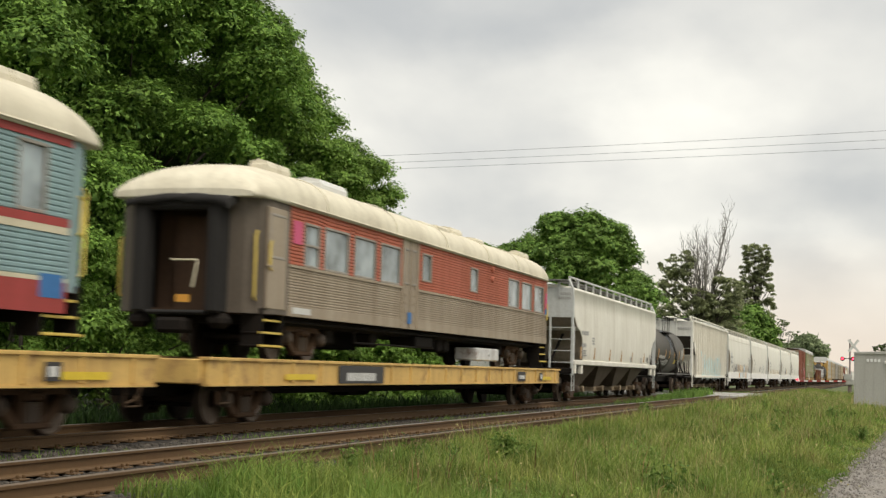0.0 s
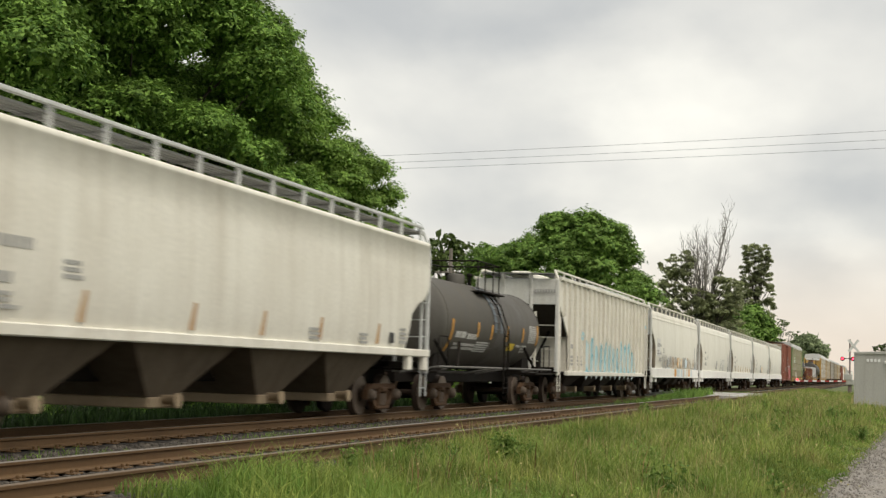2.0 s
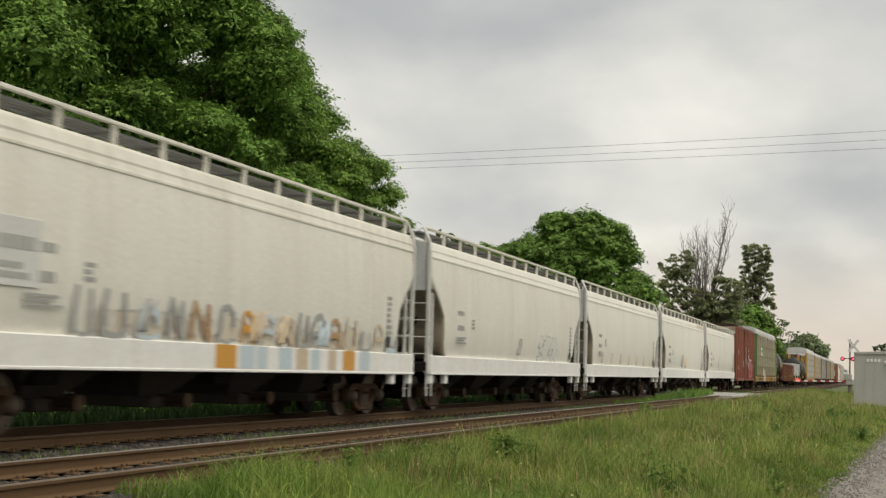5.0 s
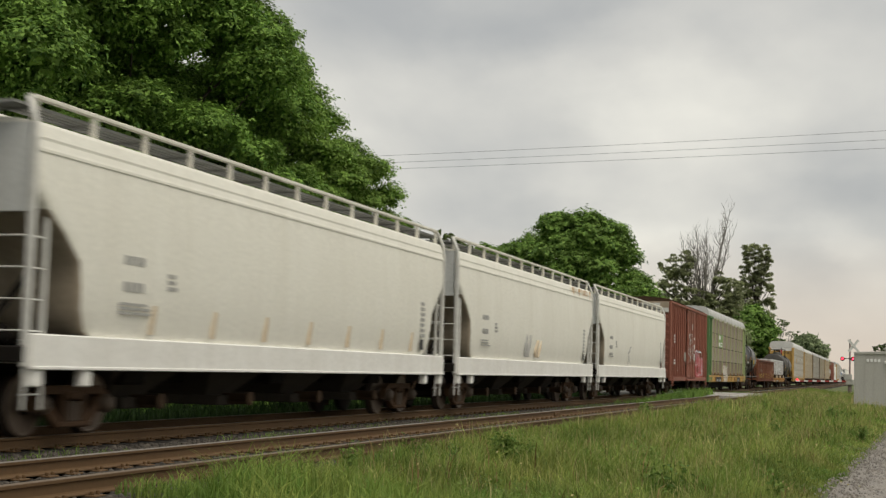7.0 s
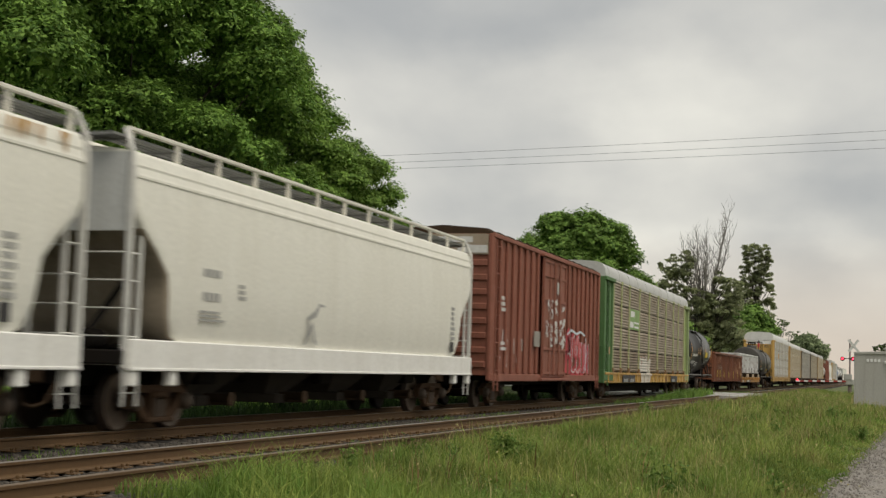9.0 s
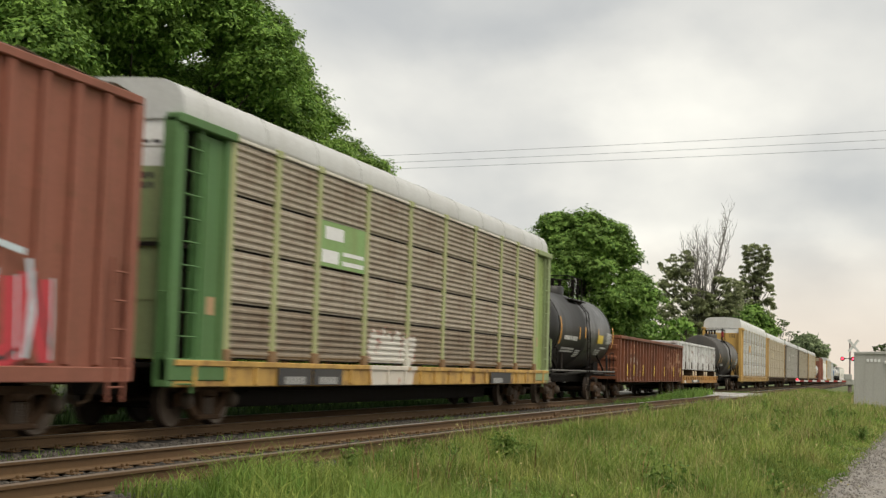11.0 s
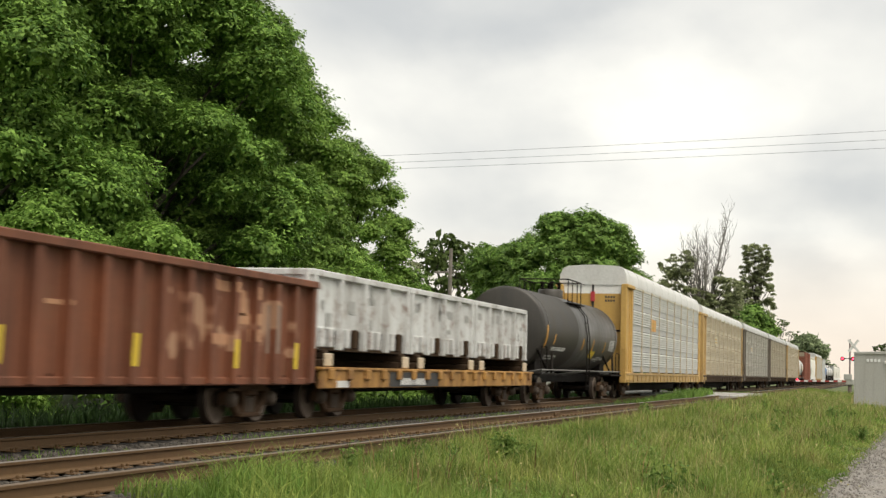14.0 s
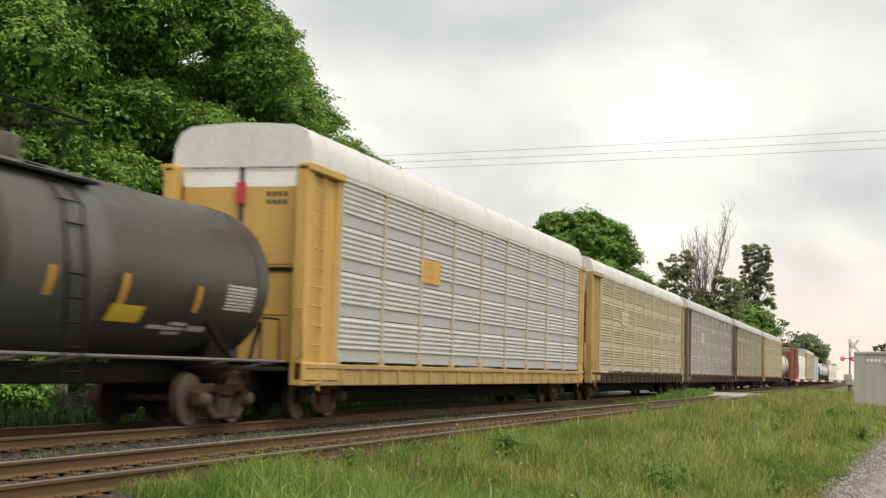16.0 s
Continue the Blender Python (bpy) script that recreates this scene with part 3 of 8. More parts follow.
def crossing_signal():
    X, Y, Z = -2.40, 130.0, -.1
    c = thing("crossing_signal", "crossing signal mast with crossbuck, lit red lamps and lowered striped gate", "crossing signal", at=(X, Y, Z))
    b = Build()
    b.turn([(0, .16), (.9, .16), (.92, .075), (4.75, .07), (4.8, .02)], 0, 0, 0, "z", 12)
    part("mast", b, M["mast"], c)
    for a in (50, -50):
        b = Build()
        q = radians(a)
        d, w = Vector((math.cos(q), 0, math.sin(q))), Vector((-math.sin(q), 0, math.cos(q)))
        o = Vector((.3, -.1, 4.2))
        r = [o + d * s1 * .68 + w * s2 * .11 for s1, s2 in ((-1, -1), (1, -1), (1, 1), (-1, 1))]
        off = .0 if a > 0 else -.03
        b.rings([[(p.x, p.y + off, p.z) for p in r], [(p.x, p.y + off - .02, p.z) for p in r]], 0, smooth=False)
        part("crossbuck_board", b, M["house_white"], c)
    b = Build()
    b.tube([(-.7, -.1, 3.07), (.6, -.1, 3.07)], .04)
    part("lamp_arm", b, M["steel_dark"], c)
    for x in (-.62, .26):
        b = Build()
        b.turn([(0, .19), (.03, .19)], x, -.16, 3.05, "y", 20); b.turn([(-.06, .14), (0, .14)], x, -.16, 3.05, "y", 16)
        l = part("lamp", b, M["steel_dark"], c)
        b = Build()
        b.turn([(0, .09), (-.05, .08), (-.07, .02)], x, -.22, 3.05, "y", 16)
        part("lens", b, M["signal_red"], l, "lit red lens")
    b = Build()
    b.box(-.35, .35, -.3, .3, .75, 1.25, 0, .05); b.box(.35, 1.0, -.12, .12, .55, 1.05, 0, .05); b.box(-.5, .2, -.35, -.3, 1.2, 1.7, 0, .03)
    part("gate_motor", b, M["bungalow"], c)
    g = Build()
    n = 12
    for i in range(n):
        x0, x1 = -.3 - 4.3 * i / n, -.3 - 4.3 * (i + 1) / n
        g.box(x0, x1, -.35, -.31, 1.0 - .1 * i / n + .0, 1.14 - .1 * i / n, i % 2, 0)
    gate = part("gate_arm", g, [M["stripe_red"], M["signal_white"]], c, "red and white striped arm")
    for x in (-4.45,):
        b = Build()
        b.turn([(0, .08), (-.05, .07), (-.06, .02)], x, -.35, 1.12, "y", 12)
        part("gate_lamp", b, M["signal_red"], gate, "lit red lamp")


crossing_signal()


def power_line():
    # poles stand out of view on both sides; three cables sag between them
    for z, y0, y1, sag in ((10.0, 52.6, 55.9, .25), (9.75, 53.2, 56.4, .22), (9.45, 53.4, 56.2, .2)):
        c = Build()
        p0, p1 = Vector((8, y0 - .4, z + .35)), Vector((-45, y1 + 3.6, z + .2))
        c.tube([p0.lerp(p1, k / 40) - Vector((0, 0, sag * 4 * (k / 40) * (1 - k / 40))) for k in range(41)], .0065, 0, 5)
        tagged(part("power_cable", c, M["wire"]), "thin dark overhead power cable", "cable", "overhead cables")
    for x, y in ((8, 52.5), (-45, 59.5)):
        p = thing("utility_pole", "grey weathered wooden utility pole with a crossarm", "utility pole", "utility poles", (x, y, -.5))
        b = Build()
        b.turn([(0, .16), (11.2, .11)], 0, 0, 0, "z", 10)
        part("pole", b, M["wood_pole"], p)
        b = Build()
        b.box(-.08, .08, -.5, 1.3, 10.2, 10.35, 0, .02)
        part("crossarm", b, M["wood_pole"], p)


power_line()


def far_pole():
    p = thing("utility_pole", "grey weathered wooden utility pole with a crossarm", "utility pole", "utility poles", (-24.7, 81.4, -.5))
    b = Build()
    b.turn([(0, .16), (8.8, .11)], 0, 0, 0, "z", 10)
    part("pole", b, M["wood_pole"], p)
    b = Build()
    b.box(-1.0, .3, -.06, .06, 7.3, 7.42, 0, .02)
    part("crossarm", b, M["wood_pole"], p)


far_pole()


def house():
    h = thing("house", "low white house with a brown shingle roof behind trees", "house", at=(-30, 121, -.3))
    b = Build()
    b.box(-5.6, 5.6, -4, 4, 0, 4.5, 0, .02)
    gable = [(-4, 4.5), (4, 4.5), (0, 7.1)]
    b.rings([[(-5.5, y, z) for y, z in gable], [(5.5, y, z) for y, z in gable]], 0, smooth=False)
    part("wall", b, M["house_white"], h)
    for s in (-1, 1):
        b = Build()
        b.rings([[(x, s * 4.6, 4.2) for x in (-6.1, 6.1)] + [(x, 0, 7.2) for x in (6.1, -6.1)], [(x, s * 4.6, 4.38) for x in (-6.1, 6.1)] + [(x, 0, 7.38) for x in (6.1, -6.1)]], 0, smooth=False)
        part("roof", b, M["roof_tile"], h)
    for x in (-4, -1.2, 1.6, 4.2):
        b = Build()
        b.box(x - .65, x + .65, -4.06, -3.98, 1.6, 3.0, 0, .02)
        w = part("window", b, M["house_white"], h)
        b = Build()
        b.box(x - .55, x + .55, -4.08, -4.05, 1.7, 2.9)
        part("pane", b, M["glass"], w)


house()
# ---- plants ----
def quads_mesh(name, co, mats, per=4, faces=None):
    """A mesh of many loose pieces: co is (n, per, 3); faces index into one piece."""
    n = len(co)
    faces = faces or [tuple(range(per))]
    me = bpy.data.meshes.new(name)
    fl = [list(f) for f in faces]
    lens = [len(f) for f in fl]
    flat = np.array([i for f in fl for i in f], dtype=np.int64)
    loops = (flat[None, :] + (np.arange(n) * per)[:, None]).ravel()
    me.vertices.add(n * per)
    me.vertices.foreach_set("co", np.asarray(co, dtype=np.float32).ravel())
    me.loops.add(len(loops))
    me.loops.foreach_set("vertex_index", loops.astype(np.int32))
    tot = np.tile(np.array(lens), n)
    me.polygons.add(len(tot))
    me.polygons.foreach_set("loop_start", np.concatenate(([0], np.cumsum(tot)[:-1])).astype(np.int32))
    me.polygons.foreach_set("loop_total", tot.astype(np.int32))
    for m in (mats if isinstance(mats, (list, tuple)) else [mats]):
        me.materials.append(m)
    me.update(calc_edges=True)
    me.validate()
    return me


def leaves(rng, centres, out, size, droop=.25, stiff=1.1):
    """Folded leaf quads at the centres, facing roughly outwards and up."""
    n = len(centres)
    nrm = out * stiff + rng.normal(size=(n, 3)) * .42 + np.array([0, 0, .35])
    nrm /= np.linalg.norm(nrm, axis=1)[:, None] + 1e-9
    a = np.cross(nrm, rng.normal(size=(n, 3)))
    a /= np.linalg.norm(a, axis=1)[:, None] + 1e-9
    b = np.cross(nrm, a)
    s = (size * rng.uniform(.6, 1.3, n))[:, None]
    tip = centres + a * s - nrm * s * droop
    return np.stack([centres - a * s * .55, centres + b * s * .48 + nrm * s * .12, tip, centres - b * s * .48 + nrm * s * .12], axis=1)


def crown_points(rng, blobs, per_m2, clump, leaf_n, dense=2.5):
    """Leaf places: puffs of leaves over the lumps of a crown, and a loose filling within."""
    pts, outs, inner, inner_out = [], [], [], []
    for cx, cy, cz, rx, ry, rz in blobs:
        k = max(6, int(per_m2 * 4 * math.pi * ((rx * ry + rx * rz + ry * rz) / 3)))
        d = rng.normal(size=(k, 3)); d /= np.linalg.norm(d, axis=1)[:, None]
        d[:, 2] = np.where(rng.random(k) < .65, np.abs(d[:, 2]), d[:, 2])
        rad = rng.uniform(.5, 1.0, k) ** .4 * (1 + .10 * rng.normal(size=k))
        c = np.array([cx, cy, cz]) + d * rad[:, None] * np.array([rx, ry, rz])
        e = rng.normal(size=(k, leaf_n, 3)) + d[:, None, :] * .9 + np.array([0, 0, .9])
        e /= np.linalg.norm(e, axis=2)[..., None]
        sz = clump * rng.uniform(.6, 1.35, k)
        p = c[:, None, :] + e * (sz[:, None] * rng.uniform(.5, 1.05, (k, leaf_n)))[..., None] * np.array([1.2, 1.2, .7])
        pts.append(p.reshape(-1, 3)); outs.append(e.reshape(-1, 3))
        m = max(8, int(dense * k))
        q = rng.normal(size=(m, 3)) * (.40 if dense < 5 else .30)
        inner.append(np.array([cx, cy, cz]) + q * np.array([rx, ry, rz])); inner_out.append(rng.normal(size=(m, 3)))
    return np.concatenate(pts), np.concatenate(outs), np.concatenate(inner), np.concatenate(inner_out)


def limb(b, p0, p1, r0, r1, rnd, n=6, wob=.25, m=0):
    p0, p1 = Vector(p0), Vector(p1)
    L = (p1 - p0).length
    path = []
    for i in range(n + 1):
        k = i / n
        q = p0.lerp(p1, k) + Vector((rnd.uniform(-1, 1), rnd.uniform(-1, 1), rnd.uniform(-.3, .6))) * wob * math.sin(math.pi * k) * L * .2
        path.append(q)
    b.tube(path, [r0 + (r1 - r0) * i / n for i in range(n + 1)], m, 7)
    return path


def tree(name, label, x, y, z, blobs, seed, leaf="leaf", size=.17, per_m2=1.3, clump=.30, leaf_n=14, trunk_r=.32, fork=.3, category="tree", stems=1, group="", filled=True, dense=2.5):
    """Trunk, limbs to each lump of the crown, and leaves in clumps. Lumps are offsets from the foot."""
    rnd, rng = random.Random(seed), np.random.default_rng(seed)
    t = thing(name, label, category, group, (x, y, z))
    H = max(bz for _, _, bz, *_ in blobs)
    b = Build()
    for st in range(stems):
        lean = Vector((rnd.uniform(-.6, .6), rnd.uniform(-.6, .6), 0)) * (0 if stems == 1 else 1.2)
        top = Vector((rnd.uniform(-.4, .4), rnd.uniform(-.4, .4), H * .92)) + lean * 2
        path = limb(b, lean * .3, top, trunk_r, trunk_r * .25, rnd, 8, .12)
        for i, (bx, by, bz, rx, ry, rz) in enumerate(blobs):
            if i % stems != st: continue
            k = max(fork, min(.85, (bz - rz) / H * .8))
            if i % 3 and len(blobs) > 30: continue
            q = path[min(len(path) - 1, int(k * 8))]
            tip = Vector((bx, by, bz))
            way = limb(b, q, tip, trunk_r * .38 * (1.1 - k), .03, rnd, 5)
            for j in range(3):
                e = tip + Vector((rnd.uniform(-1, 1) * rx, rnd.uniform(-1, 1) * ry, rnd.uniform(-.2, 1) * rz)) * .8
                limb(b, way[3 + j % 2], e, .05, .012, rnd, 3)
    part("trunk", b, M["bark"], t)
    p, o, q, qo = crown_points(rng, blobs, per_m2, clump, leaf_n, dense)
    co = np.concatenate([leaves(rng, p, o, size), leaves(rng, q, qo, size * ((1.7 if dense < 5 else 1.5) if filled else 1.0))])
    part("crown", quads_mesh("crown", co, M[leaf], 4, [(0, 1, 2), (0, 2, 3)]), None, t)
    return t


def lumps(seed, R, z0, z1, n, r=(1.2, 2.0), taper=.35, top=1.0, lean=0.0):
    """Lumps of a crown inside an egg of radius R from z0 to z1."""
    rnd = random.Random(seed)
    out = []
    for i in range(n):
        k = (i + rnd.random()) / n
        a = i * 2.39996 + rnd.uniform(-.4, .4)
        prof = math.sin(math.pi * min(1, .18 + .82 * k * top)) ** .6
        d = R * prof * (1 - .45 * lean * k) * rnd.uniform(.3, 1.0) ** .6
        rr = rnd.uniform(*r) * (1 - taper * k)
        out.append((d * math.cos(a), d * math.sin(a), z0 + (z1 - z0) * k, rr * rnd.uniform(.9, 1.25), rr * rnd.uniform(.9, 1.25), rr * rnd.uniform(.65, .9)))
    return out


def shell_lumps(seed, R, z0, z1, n, r=(.9, 1.4), lean=0.0):
    """Boughs of a broad crown: rounded lumps over the outside of an egg, and a few within."""
    rnd = random.Random(seed)
    out = []
    for i in range(n):
        k = (i + .5 * rnd.random()) / n
        a = i * 2.39996 + rnd.uniform(-.35, .35)
        prof = math.sin(math.pi * (.20 + .76 * k)) ** .55 * (1 - .45 * lean * k)
        d = R * prof * (rnd.uniform(.80, 1.06) if i % 5 else rnd.uniform(.2, .6))
        rr = rnd.uniform(*r)
        out.append((d * math.cos(a), d * math.sin(a), z0 + (z1 - z0) * k, rr * rnd.uniform(.85, 1.2), rr * rnd.uniform(.85, 1.2), rr * rnd.uniform(.62, .85)))
    return out


def bough_points(rng, blobs, density, view=(.44, -.9)):
    """Leaves in a lobed skin over each bough, thick on top and thin below, and a loose dark filling."""
    pts, outs, inner, inner_out = [], [], [], []
    for cx, cy, cz, rx, ry, rz in blobs:
        area = 4 * math.pi * (rx * ry + rx * rz + ry * rz) / 3
        thin = .3 if cx * view[0] + cy * view[1] < -1.2 else 1.0
        k = int(density * area * thin)
        d = rng.normal(size=(k, 3)); d /= np.linalg.norm(d, axis=1)[:, None]
        d[:, 2] = np.where((d[:, 2] < -.15) & (rng.random(k) < .75), -d[:, 2], d[:, 2])
        lobe = np.ones(k)
        for f, amp in ((3.0, .13), (5.5, .11), (9.0, .07)):
            v = rng.normal(size=(2, 3)) * f
            lobe += amp * np.sin(d @ v[0] + rng.uniform(0, 6.3)) * np.sin(d @ v[1] + rng.uniform(0, 6.3)) * 1.6
        rad = lobe * rng.uniform(.80, 1.05, k) * np.where(rng.random(k) < .05, rng.uniform(1.0, 1.22, k), 1.0)
        p = np.array([cx, cy, cz]) + d * rad[:, None] * np.array([rx, ry, rz])
        pts.append(p); outs.append(d * .8 + np.array([0, 0, .55]))
        # sprigs that stand out of the skin
        ns, nl = int(5 + 5 * area ** .5 * thin), 16 if density > 60 else 7
        sd = rng.normal(size=(ns, 3)); sd /= np.linalg.norm(sd, axis=1)[:, None]; sd[:, 2] = np.abs(sd[:, 2]) * .8 - .15
        along = rng.uniform(.9, 1.42, (ns, nl, 1))
        p = np.array([cx, cy, cz]) + sd[:, None, :] * along * np.array([rx, ry, rz]) + rng.normal(size=(ns, nl, 3)) * .07 * rx
        pts.append(p.reshape(-1, 3)); outs.append(np.repeat(sd, nl, axis=0) + np.array([0, 0, .5]))
        m = int(k * .16)
        q = rng.normal(size=(m, 3)); q /= np.linalg.norm(q, axis=1)[:, None]
        inner.append(np.array([cx, cy, cz]) + q * (rng.uniform(.15, .72, m))[:, None] * np.array([rx, ry, rz])); inner_out.append(rng.normal(size=(m, 3)))
    return np.concatenate(pts), np.concatenate(outs), np.concatenate(inner), np.concatenate(inner_out)


def tri_leaves(rng, centres, out, size):
    """Small three-cornered leaves, facing roughly outwards."""
    n = len(centres)
    nrm = out * 1.1 + rng.normal(size=(n, 3)) * .42 + np.array([0, 0, .3])
    nrm /= np.linalg.norm(nrm, axis=1)[:, None] + 1e-9
    a = np.cross(nrm, rng.normal(size=(n, 3)))
    a /= np.linalg.norm(a, axis=1)[:, None] + 1e-9
    b = np.cross(nrm, a)
    s = (size * rng.uniform(.6, 1.3, n))[:, None]
    return np.stack([centres - a * s * .5 - b * s * .46, centres - a * s * .5 + b * s * .46, centres + a * s - nrm * s * .25], axis=1)


def broad_tree(label, x, y, z, blobs, seed, leaf="leaf", size=.095, density=250, trunk_r=.34, stems=1, name="maple_tree", category="tree", group=""):
    """A tall broadleaf: tapered trunk, limbs to the boughs, each bough a lobed mass of leaves."""
    rnd, rng = random.Random(seed), np.random.default_rng(seed)
    t = thing(name, label, category, group, (x, y, z))
    H = max(q[2] for q in blobs)
    b = Build()
    for st in range(stems):
        lean = Vector((rnd.uniform(-.6, .6), rnd.uniform(-.6, .6), 0)) * (0 if stems == 1 else 1.4)
        path = limb(b, lean * .3, Vector((rnd.uniform(-.4, .4), rnd.uniform(-.4, .4), H * .9)) + lean * 2, trunk_r, trunk_r * .2, rnd, 8, .12)
        for i, (bx, by, bz, rx, ry, rz) in enumerate(blobs):
            if i % stems != st or i % 2: continue
            k = max(.2, min(.85, (bz - rz) / H * .75))
            limb(b, path[min(8, int(k * 8))], (bx, by, bz), trunk_r * .32 * (1.1 - k), .025, rnd, 5)
    part("trunk", b, M["bark"], t)
    p, o, q, qo = bough_points(rng, blobs, density)
    co = np.concatenate([tri_leaves(rng, p, o, size), tri_leaves(rng, q, qo, size * 2.1)])
    part("crown", quads_mesh("crown", co, M[leaf], 3), None, t)
    return t


CROWN_TOP = [(1.05, 2.2, 10.6, 0.9, 0.9, 0.7), (0.45, 0.6, 13.6, 0.9, 0.9, 0.8), (-0.65, -0.6, 15.0, 1.1, 1.1, 0.9), (0.35, 2.6, 11.5, 1.0, 1.0, 0.8), (0.7, 1.1, 12.5, 0.95, 0.95, 0.8), (-0.15, -0.2, 13.9, 1.1, 1.1, 0.9), (0.15, 1.4, 10.9, 1.2, 1.2, 1.0), (-0.25, 0.1, 12.2, 1.3, 1.3, 1.0)]
OUTER_BOUGHS = [(-0.2, 0.8, 10.2, 0.85, 0.85, 0.65), (0.9, 1.5, 9.5, 0.75, 0.75, 0.6), (1.3, 1.8, 8.5, 0.7, 0.7, 0.6), (1.4, 1.4, 7.4, 0.7, 0.7, 0.6), (-0.4, -1.2, 11.0, 0.95, 0.95, 0.75), (0.1, 0.3, 9.0, 1.0, 1.0, 0.8), (-0.4, -0.6, 9.7, 1.1, 1.1, 0.9)]
BIG = "large leafy maple with a dense dark green crown"
broad_tree(BIG, -23.0, 41.0, -.5, shell_lumps(1, 4.6, 1.6, 15.5, 104, (.8, 1.35)), 1)
broad_tree(BIG, -21.7, 46.4, -.6, shell_lumps(2, 4.0, 1.0, 12.6, 88, (.7, 1.2), .75) + CROWN_TOP, 2, "leaf_mid", trunk_r=.36)
broad_tree("leafy maple with loose outer branches and a lower crown", -20.4, 51.9, -.6, shell_lumps(3, 3.1, .8, 9.9, 60, (.5, .9), .5) + OUTER_BOUGHS, 3, "leaf_mid", density=190, size=.095, trunk_r=.26)
broad_tree(BIG, -25.6, 34.6, -.4, shell_lumps(4, 4.8, 1.6, 15.5, 84, (1.0, 1.5)), 4, size=.10, density=140, trunk_r=.4)
broad_tree(BIG, -27.6, 52.0, -.3, shell_lumps(6, 4.2, 2.0, 13.0, 50, (1.3, 1.8)), 6, "leaf", .2, 45)
tree("maple_tree", BIG, -30.5, 46.5, -.2, lumps(5, 5.2, 2.0, 16.5, 34, (1.8, 2.6), .25), 5, "leaf_dark", .24, .6, .5, 20, .4)
SHRUB = "bright green leafy shrub behind the tracks"
for i, (x, y, h, R, n) in enumerate(((-19.6, 29.4, 5.4, 1.8, 16), (-19.0, 33.6, 5.3, 1.8, 16), (-18.3, 38.2, 3.6, 1.5, 11), (-18.2, 42.5, 3.9, 1.5, 12), (-18.4, 47.9, 5.4, 1.8, 16), (-18.2, 52.6, 5.2, 1.7, 14), (-18.8, 57.6, 4.9, 1.5, 12), (-19.4, 62.2, 4.2, 1.6, 11))):
    broad_tree(SHRUB, x, y, -.7, shell_lumps(30 + i, R, .5, h, n + 4, (.5, .85)), 30 + i, "leaf_young", .085, 200, .08, 3, "shrub", "shrub", "shrubs along the track")
broad_tree("broad round-headed maple with fresh green leaves and visible trunks", -22.2, 105.6, -.3, shell_lumps(8, 5.35, 3.4, 12.8, 90, (.95, 1.5)), 8, "leaf_bright", .17, 75, .3, 3)
broad_tree("smaller green tree at the edge of a round maple", -28.4, 108.4, -.3, shell_lumps(9, 3.6, 2.4, 10.9, 40, (.9, 1.4)), 9, "leaf_bright", .17, 70, .28, 2, "tree")
tree("tree", "dark green tree far behind the tracks", -37.6, 122.4, -.2, lumps(10, 3.4, 3.0, 12.4, 18, (1.3, 2.0), .3), 10, "leaf_dark", .3, .8, .42, 11, .3)
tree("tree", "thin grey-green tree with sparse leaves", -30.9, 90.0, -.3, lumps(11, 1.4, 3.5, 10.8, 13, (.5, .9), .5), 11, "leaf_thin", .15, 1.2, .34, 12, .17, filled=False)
for i, (x, y, h, R, n, lf) in enumerate(((-18.6, 119.5, 6.6, 2.4, 12, "leaf_bright"), (-18.0, 112, 5.0, 2.0, 10, "leaf_bright"), (-17.2, 131, 6.2, 2.4, 11, "leaf"), (-33, 100, 5.2, 2.4, 10, "leaf_bright"), (-30.5, 84, 4.6, 1.8, 10, "leaf_bright"))):
    tree("shrub", "green leafy shrub farther down the line", x, y, -.6, lumps(60 + i, R, .6, h, n, (1.0, 1.6), .35), 60 + i, lf, .26, 1.1, .36, 11, .12, .1, "shrub", 2, "far shrubs")
# the half-dead tree: bare upper limbs, leafy sides
rnd = random.Random(8)
half = []
for i in range(420):
    x, k = rnd.uniform(-5.4, 4.8), rnd.random() ** .7
    top = 17.0 - .55 * abs(x + 2.6) - (3.5 if -1.2 < x < 1.6 else 0)
    r = rnd.uniform(.25, .62) * (1.3 - .5 * k)
    half.append((x, rnd.uniform(-2, 2), 4.5 + (top - 4.5) * k, r, r, r * .8))
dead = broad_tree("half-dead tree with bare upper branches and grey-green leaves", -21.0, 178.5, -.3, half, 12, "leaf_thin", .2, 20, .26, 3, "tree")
b = Build()
rnd = random.Random(5)
for st in range(9):
    a = st * .7
    foot = Vector((math.cos(a) * .5, math.sin(a) * .5, 7 + rnd.uniform(0, 3)))
    tip = Vector((math.cos(a) * rnd.uniform(.6, 4.2), math.sin(a) * 2.5, rnd.uniform(16, 20.5) if st else 22.4))
    way_up = limb(b, foot, tip, .13 if st else .2, .02, rnd, 8, .05)
    for i in range(22):
        q = way_up[2 + i % 6]
        e = q + Vector((rnd.uniform(-1.3, 1.3), rnd.uniform(-1, 1), rnd.uniform(1.0, 3.0)))
        w = limb(b, q, e, .035, .01, rnd, 5, .4)
        for j in range(3):
            limb(b, w[2 + j], w[2 + j] + Vector((rnd.uniform(-.7, .7), rnd.uniform(-.5, .5), rnd.uniform(.4, 1.4))), .016, .007, rnd, 3)
part("bare_crown", b, M["bark_pale"], dead, "bare grey branches")
narrow = []
for i in range(330):
    k = (i + rnd.random()) / 330
    r = rnd.uniform(.24, .56) * (1.25 - .4 * k)
    narrow.append((rnd.uniform(-3.4, 3.4) * (1.15 - .6 * k) + .5 * k, rnd.uniform(-1.5, 1.5), 4.5 + 17.2 * k, r, r, r * .85))
